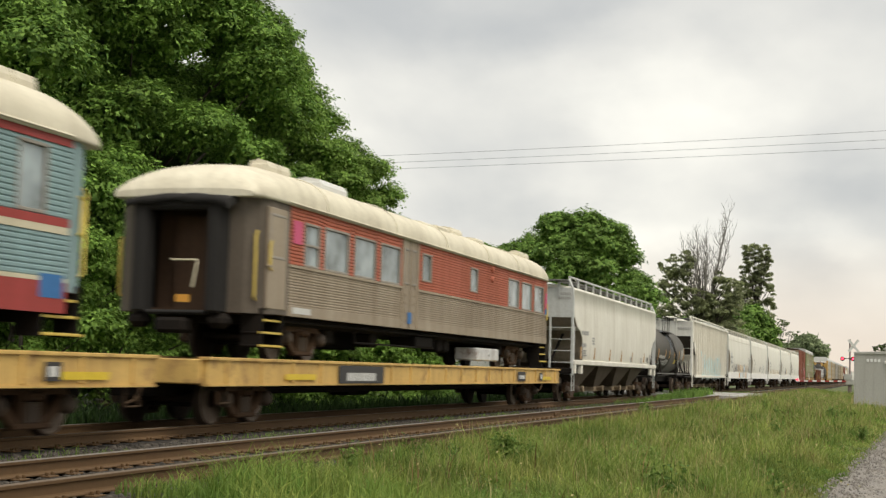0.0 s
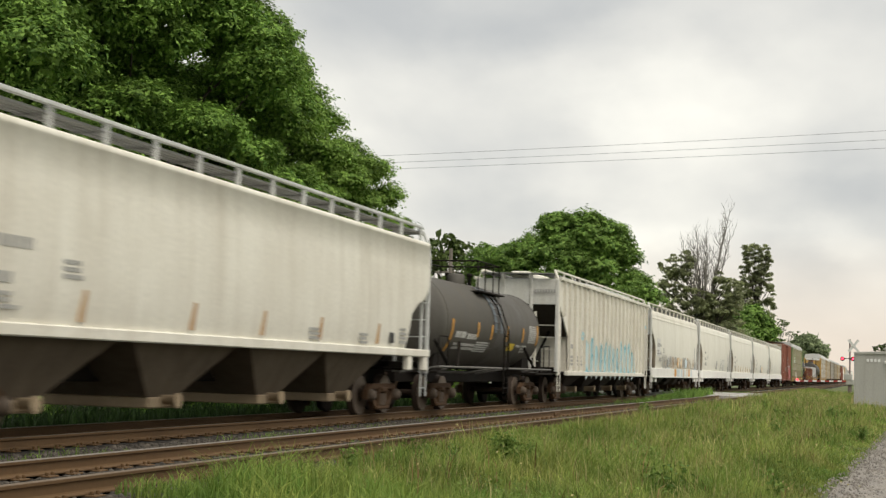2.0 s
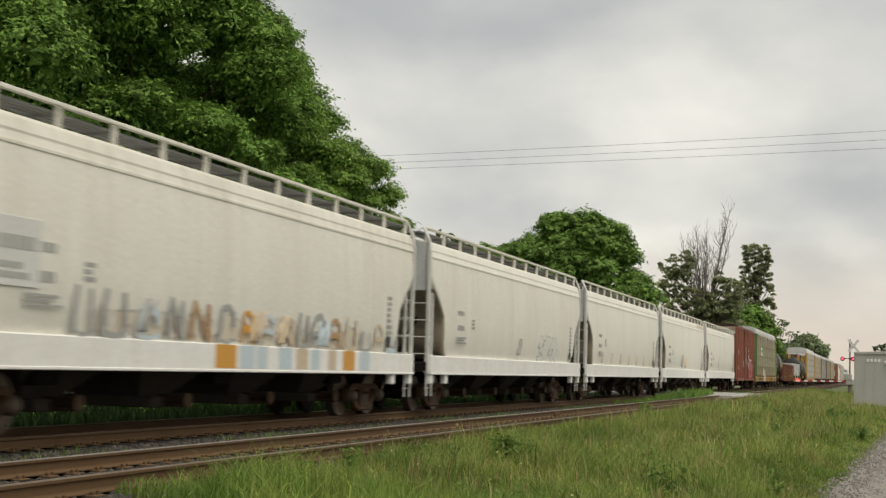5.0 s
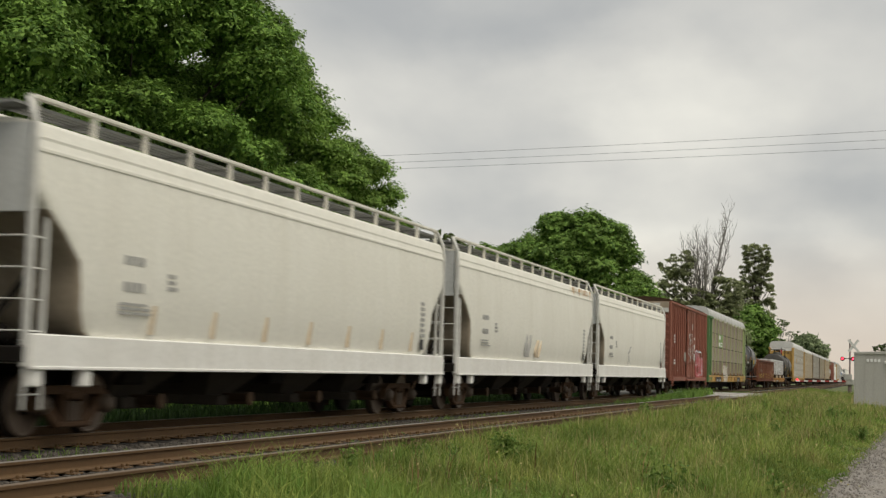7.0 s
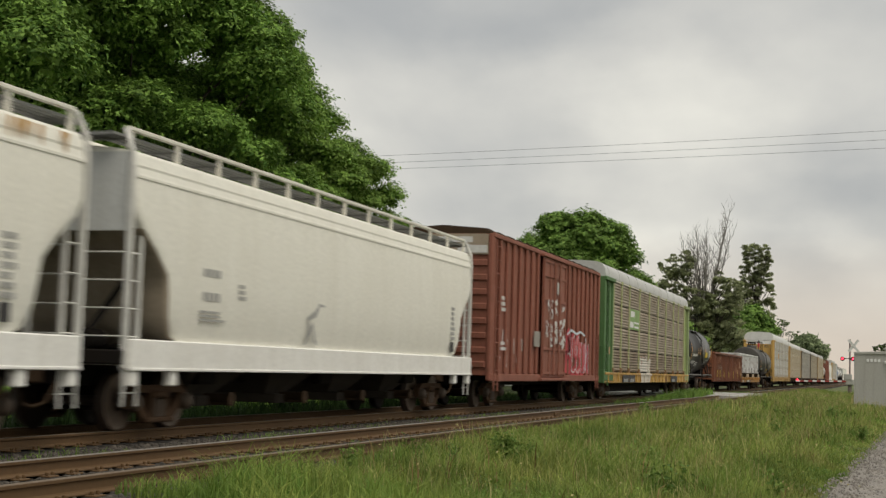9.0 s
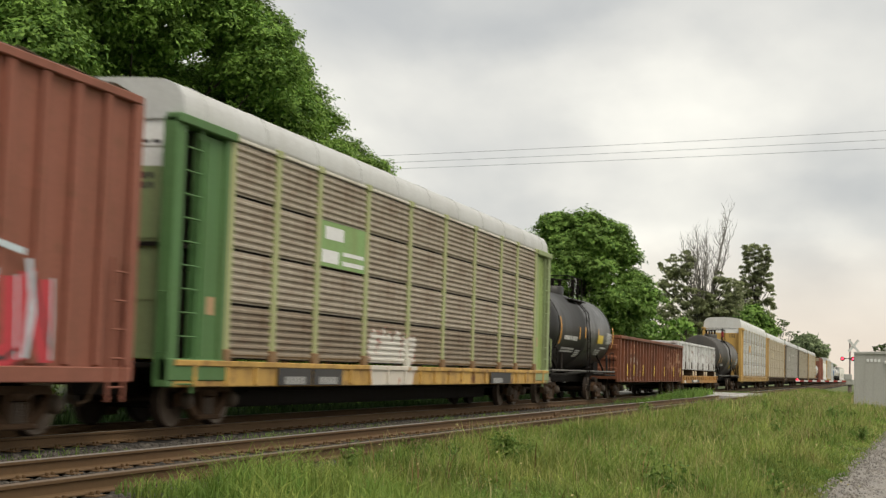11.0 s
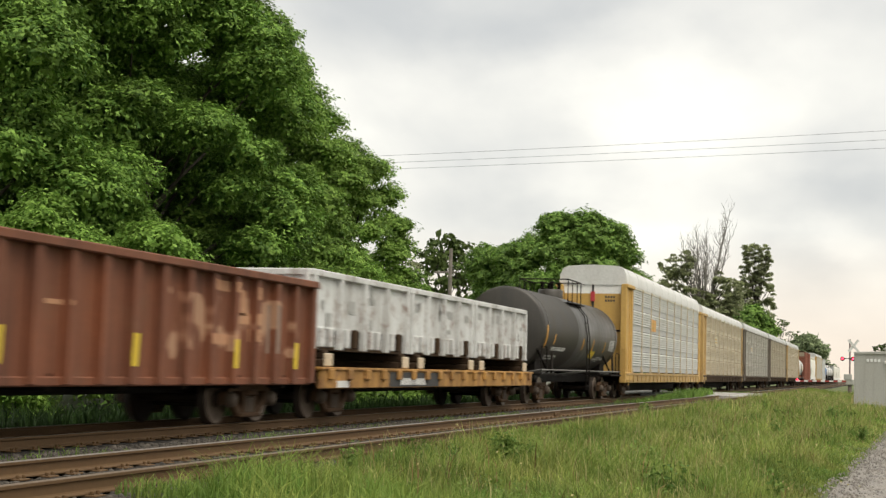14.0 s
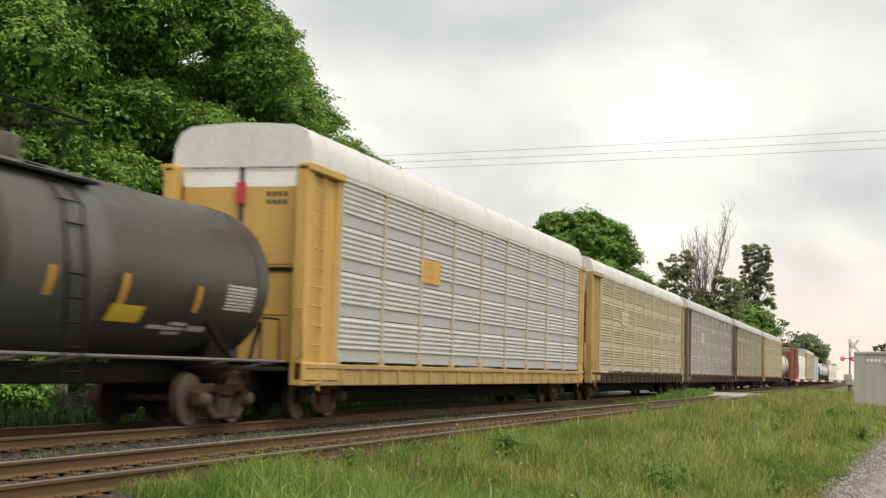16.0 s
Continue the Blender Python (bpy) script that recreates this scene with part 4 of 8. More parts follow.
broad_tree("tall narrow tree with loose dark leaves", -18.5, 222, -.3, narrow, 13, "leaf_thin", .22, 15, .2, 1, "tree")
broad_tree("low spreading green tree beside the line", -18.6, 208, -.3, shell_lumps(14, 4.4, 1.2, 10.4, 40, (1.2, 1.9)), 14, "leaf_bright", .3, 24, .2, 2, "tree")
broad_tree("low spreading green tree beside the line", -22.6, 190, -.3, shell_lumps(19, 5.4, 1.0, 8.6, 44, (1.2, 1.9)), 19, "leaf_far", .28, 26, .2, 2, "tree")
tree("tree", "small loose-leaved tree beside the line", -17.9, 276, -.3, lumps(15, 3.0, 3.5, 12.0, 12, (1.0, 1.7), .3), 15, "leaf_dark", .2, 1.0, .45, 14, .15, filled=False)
tree("tree", "round green tree far down the line", -23.0, 495, -.3, lumps(16, 8.2, 1.5, 15.0, 30, (2.6, 3.6), .25), 16, "leaf_hazed", .6, .3, 1.0, 14, .3)
tree("tree", "round green tree far down the line", -29.5, 500, -.3, lumps(17, 6.2, 1.2, 12.0, 20, (2.4, 3.2), .25), 17, "leaf_hazed", .6, .3, 1.0, 14, .3)
tree("tree", "dark green tree beyond the hut", 1.6, 180, -.3, lumps(18, 1.9, 1.0, 5.8, 12, (.9, 1.3), .3), 18, "leaf_dark", .3, 1.0, .4, 10, .2)


def path_edge(y):
    return -.72 + .043 * (y - 19.4) + .12 * noise.noise((y * .7, 3, 0)) + .05 * noise.noise((y * 3.1, 5, 0))


def blades(rng, x, y, h, w, bend=.35):
    """Grass blades as bent strips with a point."""
    n = len(x)
    z = np.array([ground_z(a, b_) for a, b_ in zip(x, y)]) - .02
    base = np.stack([x, y, z], 1)
    a = rng.uniform(0, 2 * math.pi, n)
    side = np.stack([np.cos(a), np.sin(a), np.zeros(n)], 1) * (w[:, None] * .5)
    a2 = rng.uniform(0, 2 * math.pi, n)
    lean = np.stack([np.cos(a2), np.sin(a2), np.zeros(n)], 1) * (h * rng.uniform(.05, bend, n))[:, None]
    up = np.array([0, 0, 1.0])
    mid = base + lean * .35 + up * (h * .58)[:, None]
    tip = base + lean * 1.25 + up * (h * (1 - .3 * rng.random(n)))[:, None]
    return np.stack([base - side, base + side, mid + side * .8, tip, mid - side * .8], 1)


BLADE = [(0, 1, 2, 4), (4, 2, 3)]


def field():
    rng = np.random.default_rng(7)

    def spread(n, y0, y1, x0=-6.75, x1=1.2):
        y = rng.uniform(y0, y1, n)
        x = rng.uniform(x0, x1, n)
        edge = np.array([path_edge(v) for v in y])
        keep = x < edge + np.where(y > 42, 3, 0)
        ragged = np.array([noise.noise((a * .9, b_ * .9, 2)) for a, b_ in zip(x, y)])
        keep &= x > -6.5 + .55 * ragged
        return x[keep], y[keep]

    def patch(x, y, s, o):
        return np.array([noise.noise((a * s, b_ * s, o)) for a, b_ in zip(x, y)])

    jobs = (("summer_grass", "grass", 60000, 11.5, 27, .40, .012, "thick uncut green grass beside the tracks"),
            ("summer_grass", "grass", 52000, 27, 52, .38, .017, "thick uncut green grass beside the tracks"),
            ("summer_grass", "grass", 42000, 52, 135, .33, .026, "uncut green grass farther along the field"),
            ("dry_stalks", "straw", 8500, 14, 45, .58, .007, "pale dry grass stalks among green grass"),
            ("dry_stalks", "straw", 7000, 45, 110, .5, .016, "pale dry grass stalks among green grass"),
            ("dock_stalks", "dock", 2600, 14, 60, .52, .014, "reddish brown dock stalks in the grass"))
    for name, mat, n, y0, y1, h, w, lab in jobs:
        x, y = spread(n, y0, y1)
        if mat != "grass":
            k = patch(x, y, .45, 9) > -.12
            x, y = x[k], y[k]
        hh = h * rng.uniform(.5, 1.25, len(x)) * (1 + .6 * patch(x, y, .35, 4) + .8 * patch(x, y, 1.3, 8)) * np.clip((x + 7.2) / 1.4, .45, 1)
        edge = np.array([path_edge(v) for v in y])
        hh *= np.clip((edge - x) / .9, .3, 1)
        co = blades(rng, x, y, hh, w * rng.uniform(.6, 1.4, len(x)), .75 if mat == "grass" else .3)
        tagged(part(name, quads_mesh(name, co, M[mat], 5, BLADE), None), lab, "grass", kind="stuff")
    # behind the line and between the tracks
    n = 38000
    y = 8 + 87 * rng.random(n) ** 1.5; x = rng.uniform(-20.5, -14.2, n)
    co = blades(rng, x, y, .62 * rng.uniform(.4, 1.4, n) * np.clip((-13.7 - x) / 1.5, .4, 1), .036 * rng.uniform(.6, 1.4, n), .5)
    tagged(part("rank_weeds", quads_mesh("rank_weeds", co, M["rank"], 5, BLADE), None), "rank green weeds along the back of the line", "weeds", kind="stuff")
    n = 9000
    y = rng.uniform(10, 110, n); x = rng.uniform(-10.9, -9.0, n)
    k = patch(x, y, .55, 1) > .05 - .3 * (y > 50)
    x, y = x[k], y[k]
    co = blades(rng, x, y, .10 * rng.uniform(.5, 1.8, len(x)) * (1 + (y > 60)), .012 * rng.uniform(.7, 1.6, len(x)), .7)
    tagged(part("ballast_weeds", quads_mesh("ballast_weeds", co, M["weed"], 5, BLADE), None), "small weeds growing in the stone between tracks", "weeds", kind="stuff")
    n = 4500
    y = rng.uniform(62, 84, n); x = rng.uniform(-10.6, -9.15, n)
    co = blades(rng, x, y, np.clip((y - 58) / 40, .15, .5) * rng.uniform(.4, 1.5, n), .03 * rng.uniform(.7, 1.5, n), .6)
    tagged(part("crossing_weeds", quads_mesh("crossing_weeds", co, M["leaf_bright"], 5, BLADE), None), "bright green weeds before the crossing", "weeds", kind="stuff")
    n = 13000
    y = 12 + 48 * rng.random(n) ** 1.4; x = rng.uniform(-6.9, -5.6, n)
    k = patch(x, y, 1.1, 6) > -.05
    x, y = x[k], y[k]
    co = blades(rng, x, y, .16 * rng.uniform(.5, 1.6, len(x)), .010 * rng.uniform(.7, 1.6, len(x)), .7)
    tagged(part("edge_weeds", quads_mesh("edge_weeds", co, M["weed"], 5, BLADE), None), "low weeds at the edge of the stone bed", "weeds", kind="stuff")


    n = 16000
    y = 14 + 46 * rng.random(n) ** 1.6; x = rng.uniform(-6.3, .6, n)
    k = (patch(x, y, .8, 12) > .08) & (x < np.array([path_edge(v) for v in y]) - .1)
    x, y = x[k], y[k]
    z = np.array([ground_z(a, b_) for a, b_ in zip(x, y)]) + rng.uniform(.04, .26, len(x))
    out = np.tile(np.array([0, -.3, 1.0]), (len(x), 1))
    tagged(part("field_weeds", quads_mesh("field_weeds", leaves(rng, np.stack([x, y, z], 1), out, .034, .4), M["weed"], 4, [(0, 1, 2), (0, 2, 3)]), None), "small broad-leaved weeds among the grass", "weeds", kind="stuff")
    n = 500
    y = rng.uniform(14, 60, n); x = rng.uniform(-6.2, -.2, n)
    z = np.array([ground_z(a, b_) for a, b_ in zip(x, y)]) + rng.uniform(.25, .5, n)
    tagged(part("seed_heads", quads_mesh("seed_heads", leaves(rng, np.stack([x, y, z], 1), np.tile(np.array([0, -1.0, .3]), (n, 1)), .022, .2), M["straw"], 4, [(0, 1, 2), (0, 2, 3)]), None), "pale seed heads and small flowers in the grass", "weeds", kind="stuff")


field()


def weed_plant(x, y, h, n, seed, mat="weed", lab="broad-leaved green weed in the grass"):
    rng = np.random.default_rng(seed)
    t = thing("weed_plant", lab, "weed", "weeds in the field", (x, y, ground_z(x, y)))
    rnd = random.Random(seed)
    b = Build()
    tips = []
    for i in range(max(3, n // 12)):
        e = Vector((rnd.uniform(-.3, .3) * h, rnd.uniform(-.3, .3) * h, h * rnd.uniform(.6, 1)))
        limb(b, (0, 0, -.02), e, .008, .003, rnd, 4, .3)
        tips.append(e)
    part("stem", b, M[mat], t)
    k = np.array([list(tips[i % len(tips)]) for i in range(n)]) * rng.uniform(.25, 1.0, n)[:, None] + rng.normal(size=(n, 3)) * h * .10
    o = k - np.array([0, 0, h * .4]); o /= np.linalg.norm(o, axis=1)[:, None] + 1e-6
    part("leaves", quads_mesh("leaves", leaves(rng, k, o, h * .085, .4), M[mat], 4, [(0, 1, 2), (0, 2, 3)]), None, t)


rnd = random.Random(21)
for i, (x, y, h, n) in enumerate(((-4.95, 19.2, .55, 900), (-6.15, 16.3, .42, 80), (-6.6, 17.8, .30, 60), (-5.7, 17.4, .5, 110), (-5.5, 18.6, .45, 80), (-4.75, 19.6, .45, 600), (-3.55, 22.0, .6, 60), (-3.4, 22.4, .55, 50), (-4.0, 33, .5, 60), (-2.4, 36, .65, 80), (-1.2, 44, .7, 160), (-.9, 46, .6, 120), (-4.2, 56, .55, 80), (-6.2, 25, .35, 60), (-6.3, 31, .35, 60), (-2.6, 27.5, .5, 70), (-1.7, 30, .5, 70), (-5.1, 40, .5, 70))):
    weed_plant(x, y, h, n, 100 + i)
for i in range(18):
    y = 15 + 34 * rnd.random() ** 1.4
    x = rnd.uniform(-6.3, path_edge(y) - .3)
    weed_plant(x, y, rnd.uniform(.28, .62), rnd.choice((50, 90, 140, 260)), 140 + i, rnd.choice(("weed", "weed_dark")))


def stones():
    rng = np.random.default_rng(17)

    def heap(n, x0, x1, y0, y1, s0, s1, mat, name, lab, lift=.0, test=None):
        x, y = rng.uniform(x0, x1, n), rng.uniform(y0, y1, n)
        if test is not None:
            k = test(x, y); x, y = x[k], y[k]
        n = len(x)
        z = np.array([ground_z(a, b_) for a, b_ in zip(x, y)]) + lift
        s = rng.uniform(s0, s1, n)
        v = np.array([(-1, -1, -.7), (1, -1, -.7), (1, 1, -.7), (-1, 1, -.7), (-.7, -.7, .7), (.7, -.7, .7), (.7, .7, .7), (-.7, .7, .7)])
        co = v[None] * s[:, None, None] * rng.uniform(.6, 1.25, (n, 8, 3))
        a = rng.uniform(0, 6.28, n); c, q = np.cos(a), np.sin(a)
        r = co.copy(); r[..., 0] = co[..., 0] * c[:, None] - co[..., 1] * q[:, None]; r[..., 1] = co[..., 0] * q[:, None] + co[..., 1] * c[:, None]
        t = rng.uniform(-.6, .6, n); r2 = r.copy()
        r2[..., 2] = r[..., 2] * np.cos(t)[:, None] + r[..., 0] * np.sin(t)[:, None]; r2[..., 0] = r[..., 0] * np.cos(t)[:, None] - r[..., 2] * np.sin(t)[:, None]
        co = r2 + np.stack([x, y, z], 1)[:, None, :]
        me = quads_mesh(name, co, mat, 8, [(3, 2, 1, 0), (4, 5, 6, 7), (0, 1, 5, 4), (1, 2, 6, 5), (2, 3, 7, 6), (3, 0, 4, 7)])
        tagged(part(name, me, None), lab, "stones", kind="stuff")

    heap(17000, -11.05, -5.8, 9, 48, .016, .042, M["stones"], "ballast_stones", "dark grey crushed stone between the ties")
    heap(7000, -11.05, -5.8, 48, 110, .025, .06, M["stones"], "ballast_stones", "dark grey crushed stone between the ties")
    heap(7000, -.9, 1.6, 14, 46, .008, .022, M["gravel"], "path_gravel", "pale loose gravel on the path", .058, lambda x, y: x > np.array([path_edge(v) for v in y]) - .1)


stones()


def gravel_path():
    b = Build()
    ys = [-12 + i * .6 for i in range(130)]
    rows = [[path_edge(y) + .05, path_edge(y) + .5, 1.6, 3.4] for y in ys]
    pts = [(x, y, ground_z(x, y) + (.012 if j in (0, 3) else .055)) for y, r in zip(ys, rows) for j, x in enumerate(r)]
    f = [(i * 4 + j, i * 4 + j + 1, (i + 1) * 4 + j + 1, (i + 1) * 4 + j) for i in range(len(ys) - 1) for j in range(3)]
    b.add(pts, f, 0, True)
    tagged(part("gravel_path", b, M["gravel"]), "pale gravel path along the grass", "path", kind="structure")


gravel_path()
# ---- rolling stock: x across (towards the field +), y from the leading end back, z above the rail ----
WHEELS, CARS = [], []
SHARED = {}


def slab(b, prof, x0, x1, m=0):
    """A profile of (y, z) drawn along x."""
    return b.rings([[(x0, y, z) for y, z in prof], [(x1, y, z) for y, z in prof]], m, smooth=False)


def loft(b, levels, m=0, r=0.12, n=3, smooth=True, cap0=True, cap1=True):
    """Rounded rectangles (z, half width, y0, y1) one above the other."""
    rr = []
    for z, w, y0, y1 in levels:
        ring = []
        for cx, cy, a0 in ((w - r, y0 + r, -90), (w - r, y1 - r, 0), (-w + r, y1 - r, 90), (-w + r, y0 + r, 180)):
            arc = [(cx + r * math.cos(radians(a0 + 90 * k / n)), cy + r * math.sin(radians(a0 + 90 * k / n)), z) for k in range(n + 1)]
            side = (arc[-1][0], arc[-1][1] + (.25 if a0 == -90 else -.25), z)
            other = (arc[0][0], arc[0][1] + (-.25 if a0 == 0 else .25), z)
            ring += arc + [side] if a0 in (-90, 90) else [other] + arc
        rr.append(ring)
    b.rings(rr, m, cap0=cap0, cap1=cap1, smooth=smooth)


def grime_shade_ends(b, ztop, slot=1):
    """End faces below ztop take the second slot, grime plus recess shade as colour."""
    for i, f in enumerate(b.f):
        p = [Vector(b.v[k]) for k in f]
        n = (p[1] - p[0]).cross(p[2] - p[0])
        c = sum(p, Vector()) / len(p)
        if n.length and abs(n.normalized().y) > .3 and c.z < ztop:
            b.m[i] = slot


def bars(b, x, y, z, w, h, rows=1, m=0, rnd=None, gap=0.35):
    """Illegible stencilled writing: short plain bars in rows, 4 mm thick, on a side at x."""
    rnd = rnd or random.Random(int(y * 100 + z * 10))
    rh = h / rows
    for r in range(rows):
        q, end = y, y + w * (1 if r == 0 else rnd.uniform(0.7, 1.0))
        while q < end:
            l = rh * rnd.uniform(0.45, 0.75)
            b.box(x, x + 0.004, q, min(q + l, end), z + r * rh, z + (r + 1 - gap) * rh, m)
            q += l + rh * 0.18


def ladder(b, x, y, z0, z1, w, n, axis="x", r=0.016, m=0):
    """Two stiles and rungs; the rungs run along the axis."""
    a = (lambda k: (x + k, y)) if axis == "x" else (lambda k: (x, y + k))
    for k in (0, w):
        b.box(a(k)[0] - .02, a(k)[0] + .02, a(k)[1] - .02, a(k)[1] + .02, z0, z1, m)
    for i in range(n):
        z = z0 + (z1 - z0) * (i + .5) / n
        b.tube([(*a(0), z), (*a(w), z)], r, m, 5)


def ribbon(b, pts, w, x, m=0):
    """A sprayed stroke through points (y, z) on a side at x; w is its width, or one for each point."""
    ws = w if isinstance(w, (list, tuple)) else [w] * len(pts)
    left, right = [], []
    for i, (y, z) in enumerate(pts):
        a, c = pts[max(0, i - 1)], pts[min(len(pts) - 1, i + 1)]
        dy, dz = c[0] - a[0], c[1] - a[1]
        n = math.hypot(dy, dz) or 1
        left.append((x, y - dz / n * ws[i] / 2, z + dy / n * ws[i] / 2)); right.append((x, y + dz / n * ws[i] / 2, z - dy / n * ws[i] / 2))
    k = len(pts)
    b.add(left + right, [(i, i + k, i + k + 1, i + 1) for i in range(k - 1)], m)


def letter_strokes(rnd, y, w, z0, z1):
    """The strokes of one invented, unreadable sprayed shape."""
    h = z1 - z0
    kind = rnd.randrange(5)
    up = [(y + w * .12, z0), (y + w * (.14 + rnd.uniform(-.08, .08)), z0 + h * .5), (y + w * .22, z1)]
    arch = [(y + w * .22, z1 - h * .05), (y + w * .5, z1 + h * .04), (y + w * .72, z1 - h * .18), (y + w * .70, z0 + h * .45)]
    down = [(y + w * .70, z1 - h * .05), (y + w * .74, z0 + h * .5), (y + w * (.78 + rnd.uniform(-.05, .1)), z0 - h * .03)]
    bar = [(y + w * .15, z0 + h * .42), (y + w * .45, z0 + h * .50), (y + w * .75, z0 + h * .40)]
    low = [(y + w * .14, z0 + h * .06), (y + w * .45, z0 - h * .03), (y + w * .78, z0 + h * .10)]
    return ([up, arch, bar, down], [up, down, low], [up, arch, bar], [up, down, [(y + w * .2, z1), (y + w * .72, z0 + h * .1)]], [up, arch, low])[kind]


def truck_meshes():
    b = Build()
    slab(b, [(-.98, .58), (-.76, .72), (.76, .72), (.98, .58), (.98, .50), (.70, .60), (-.70, .60), (-.98, .50)], -.07, .07)
    for k in (-1, 1):
        slab(b, [(k * .92, .52), (k * .76, .60), (k * .30, .24), (k * .42, .14)], -.06, .06)
        slab(b, [(k * 1.02, .36), (k * 1.02, .58), (k * .93, .58), (k * .93, .36)], -.07, .07)
        slab(b, [(k * .78, .38), (k * .78, .58), (k * .70, .60), (k * .70, .40)], -.07, .07)
        b.box(-.08, .09, k * .30, k * .21, .2, .66, bev=.012)
        b.turn([(-.06, .14), (.07, .14), (.12, .10), (.14, .05)], 0.07, k * .86, .457, "x", 12, 1)
    b.box(-.09, .11, -.44, .44, .12, .21, bev=.025)
    for k in (-.12, .0, .12):
        b.turn([(.21 + .022 * q, .042 + .016 * (q % 2)) for q in range(14)], .06, k, 0, "z", 8, 1)
    b.box(-.05, .13, -.2, .2, .52, .64, 0, .03)
    side = b.mesh("side_frame", [M["frame_brown"], M["bearing"]])
    b = Build()
    b.box(-.95, .95, -.18, .18, .42, .66, bev=.04)
    b.turn([(0, .2), (.12, .2)], 0, 0, .66, "z", 12)
    b.box(-.5, .5, -.75, -.68, .30, .42, bev=.02); b.box(-.5, .5, .68, .75, .30, .42, bev=.02)
    bol = b.mesh("truck", M["steel_dark"])
    b = Build()
    for s in (-1, 1):
        x = s * .7535
        b.turn([(-s * .09, .40), (-s * .09, .485), (-s * .055, .482), (-s * .05, .458), (s * .06, .452), (s * .06, .40), (s * .02, .36), (s * .02, .20), (s * .07, .15), (s * .09, .10)], x, 0, 0, "x", 28)
        b.turn([(s * .062, .405), (s * .068, .41), (s * .068, .449), (s * .062, .4515)], x, 0, 0, "x", 28, 1)
        for k in range(3):
            a = 2.1 * k
            b.turn([(0, .035), (.012 * s, .03)], x + s * .022, .28 * math.cos(a), .28 * math.sin(a), "x", 8)
    b.tube([(-1.05, 0, 0), (1.05, 0, 0)], .08, 0, 10)
    ws = b.mesh("wheelset", [M["wheel"], M["tread"]])
    return side, bol, ws


def add_truck(car, y, up=0.0, turning=True):
    if "truck" not in SHARED:
        SHARED["truck"] = truck_meshes()
    side, bol, ws = SHARED["truck"]
    t = part("truck", bol, None, car, at=(0, y, up))
    for s in (-1, 1):
        f = part("side_frame", side, None, t, at=(s * 1.0, 0, 0))
        if s < 0:
            f.rotation_euler = (0, 0, math.pi)
    for k in (-.86, .86):
        w = part("wheelset", ws, None, t, at=(0, k, .457))
        if turning:
            WHEELS.append((w, k))


def add_couplers(car, L):
    for y, s in ((0, -1), (L, 1)):
        b = Build()
        b.box(-.12, .12, y - s * .3, y + s * .25, .72, .98, bev=.03)
        b.box(-.17, .13, y + s * .25, y + s * .58, .70, 1.0, bev=.06)
        b.box(-.02, .2, y + s * .42, y + s * .66, .74, .96, bev=.05)
        b.tube([(.45, y + s * .05, .75), (.42, y + s * .3, .45), (.38, y + s * .6, .38)], .025, 0, 6)
        part("coupler", b, M["steel_brown"], car)


def start_car(name, label, category, s0, group=""):
    c = thing(name, label, category, group, at=(TRACK_X, s0, 0))
    CARS.append((c, s0))
    return c


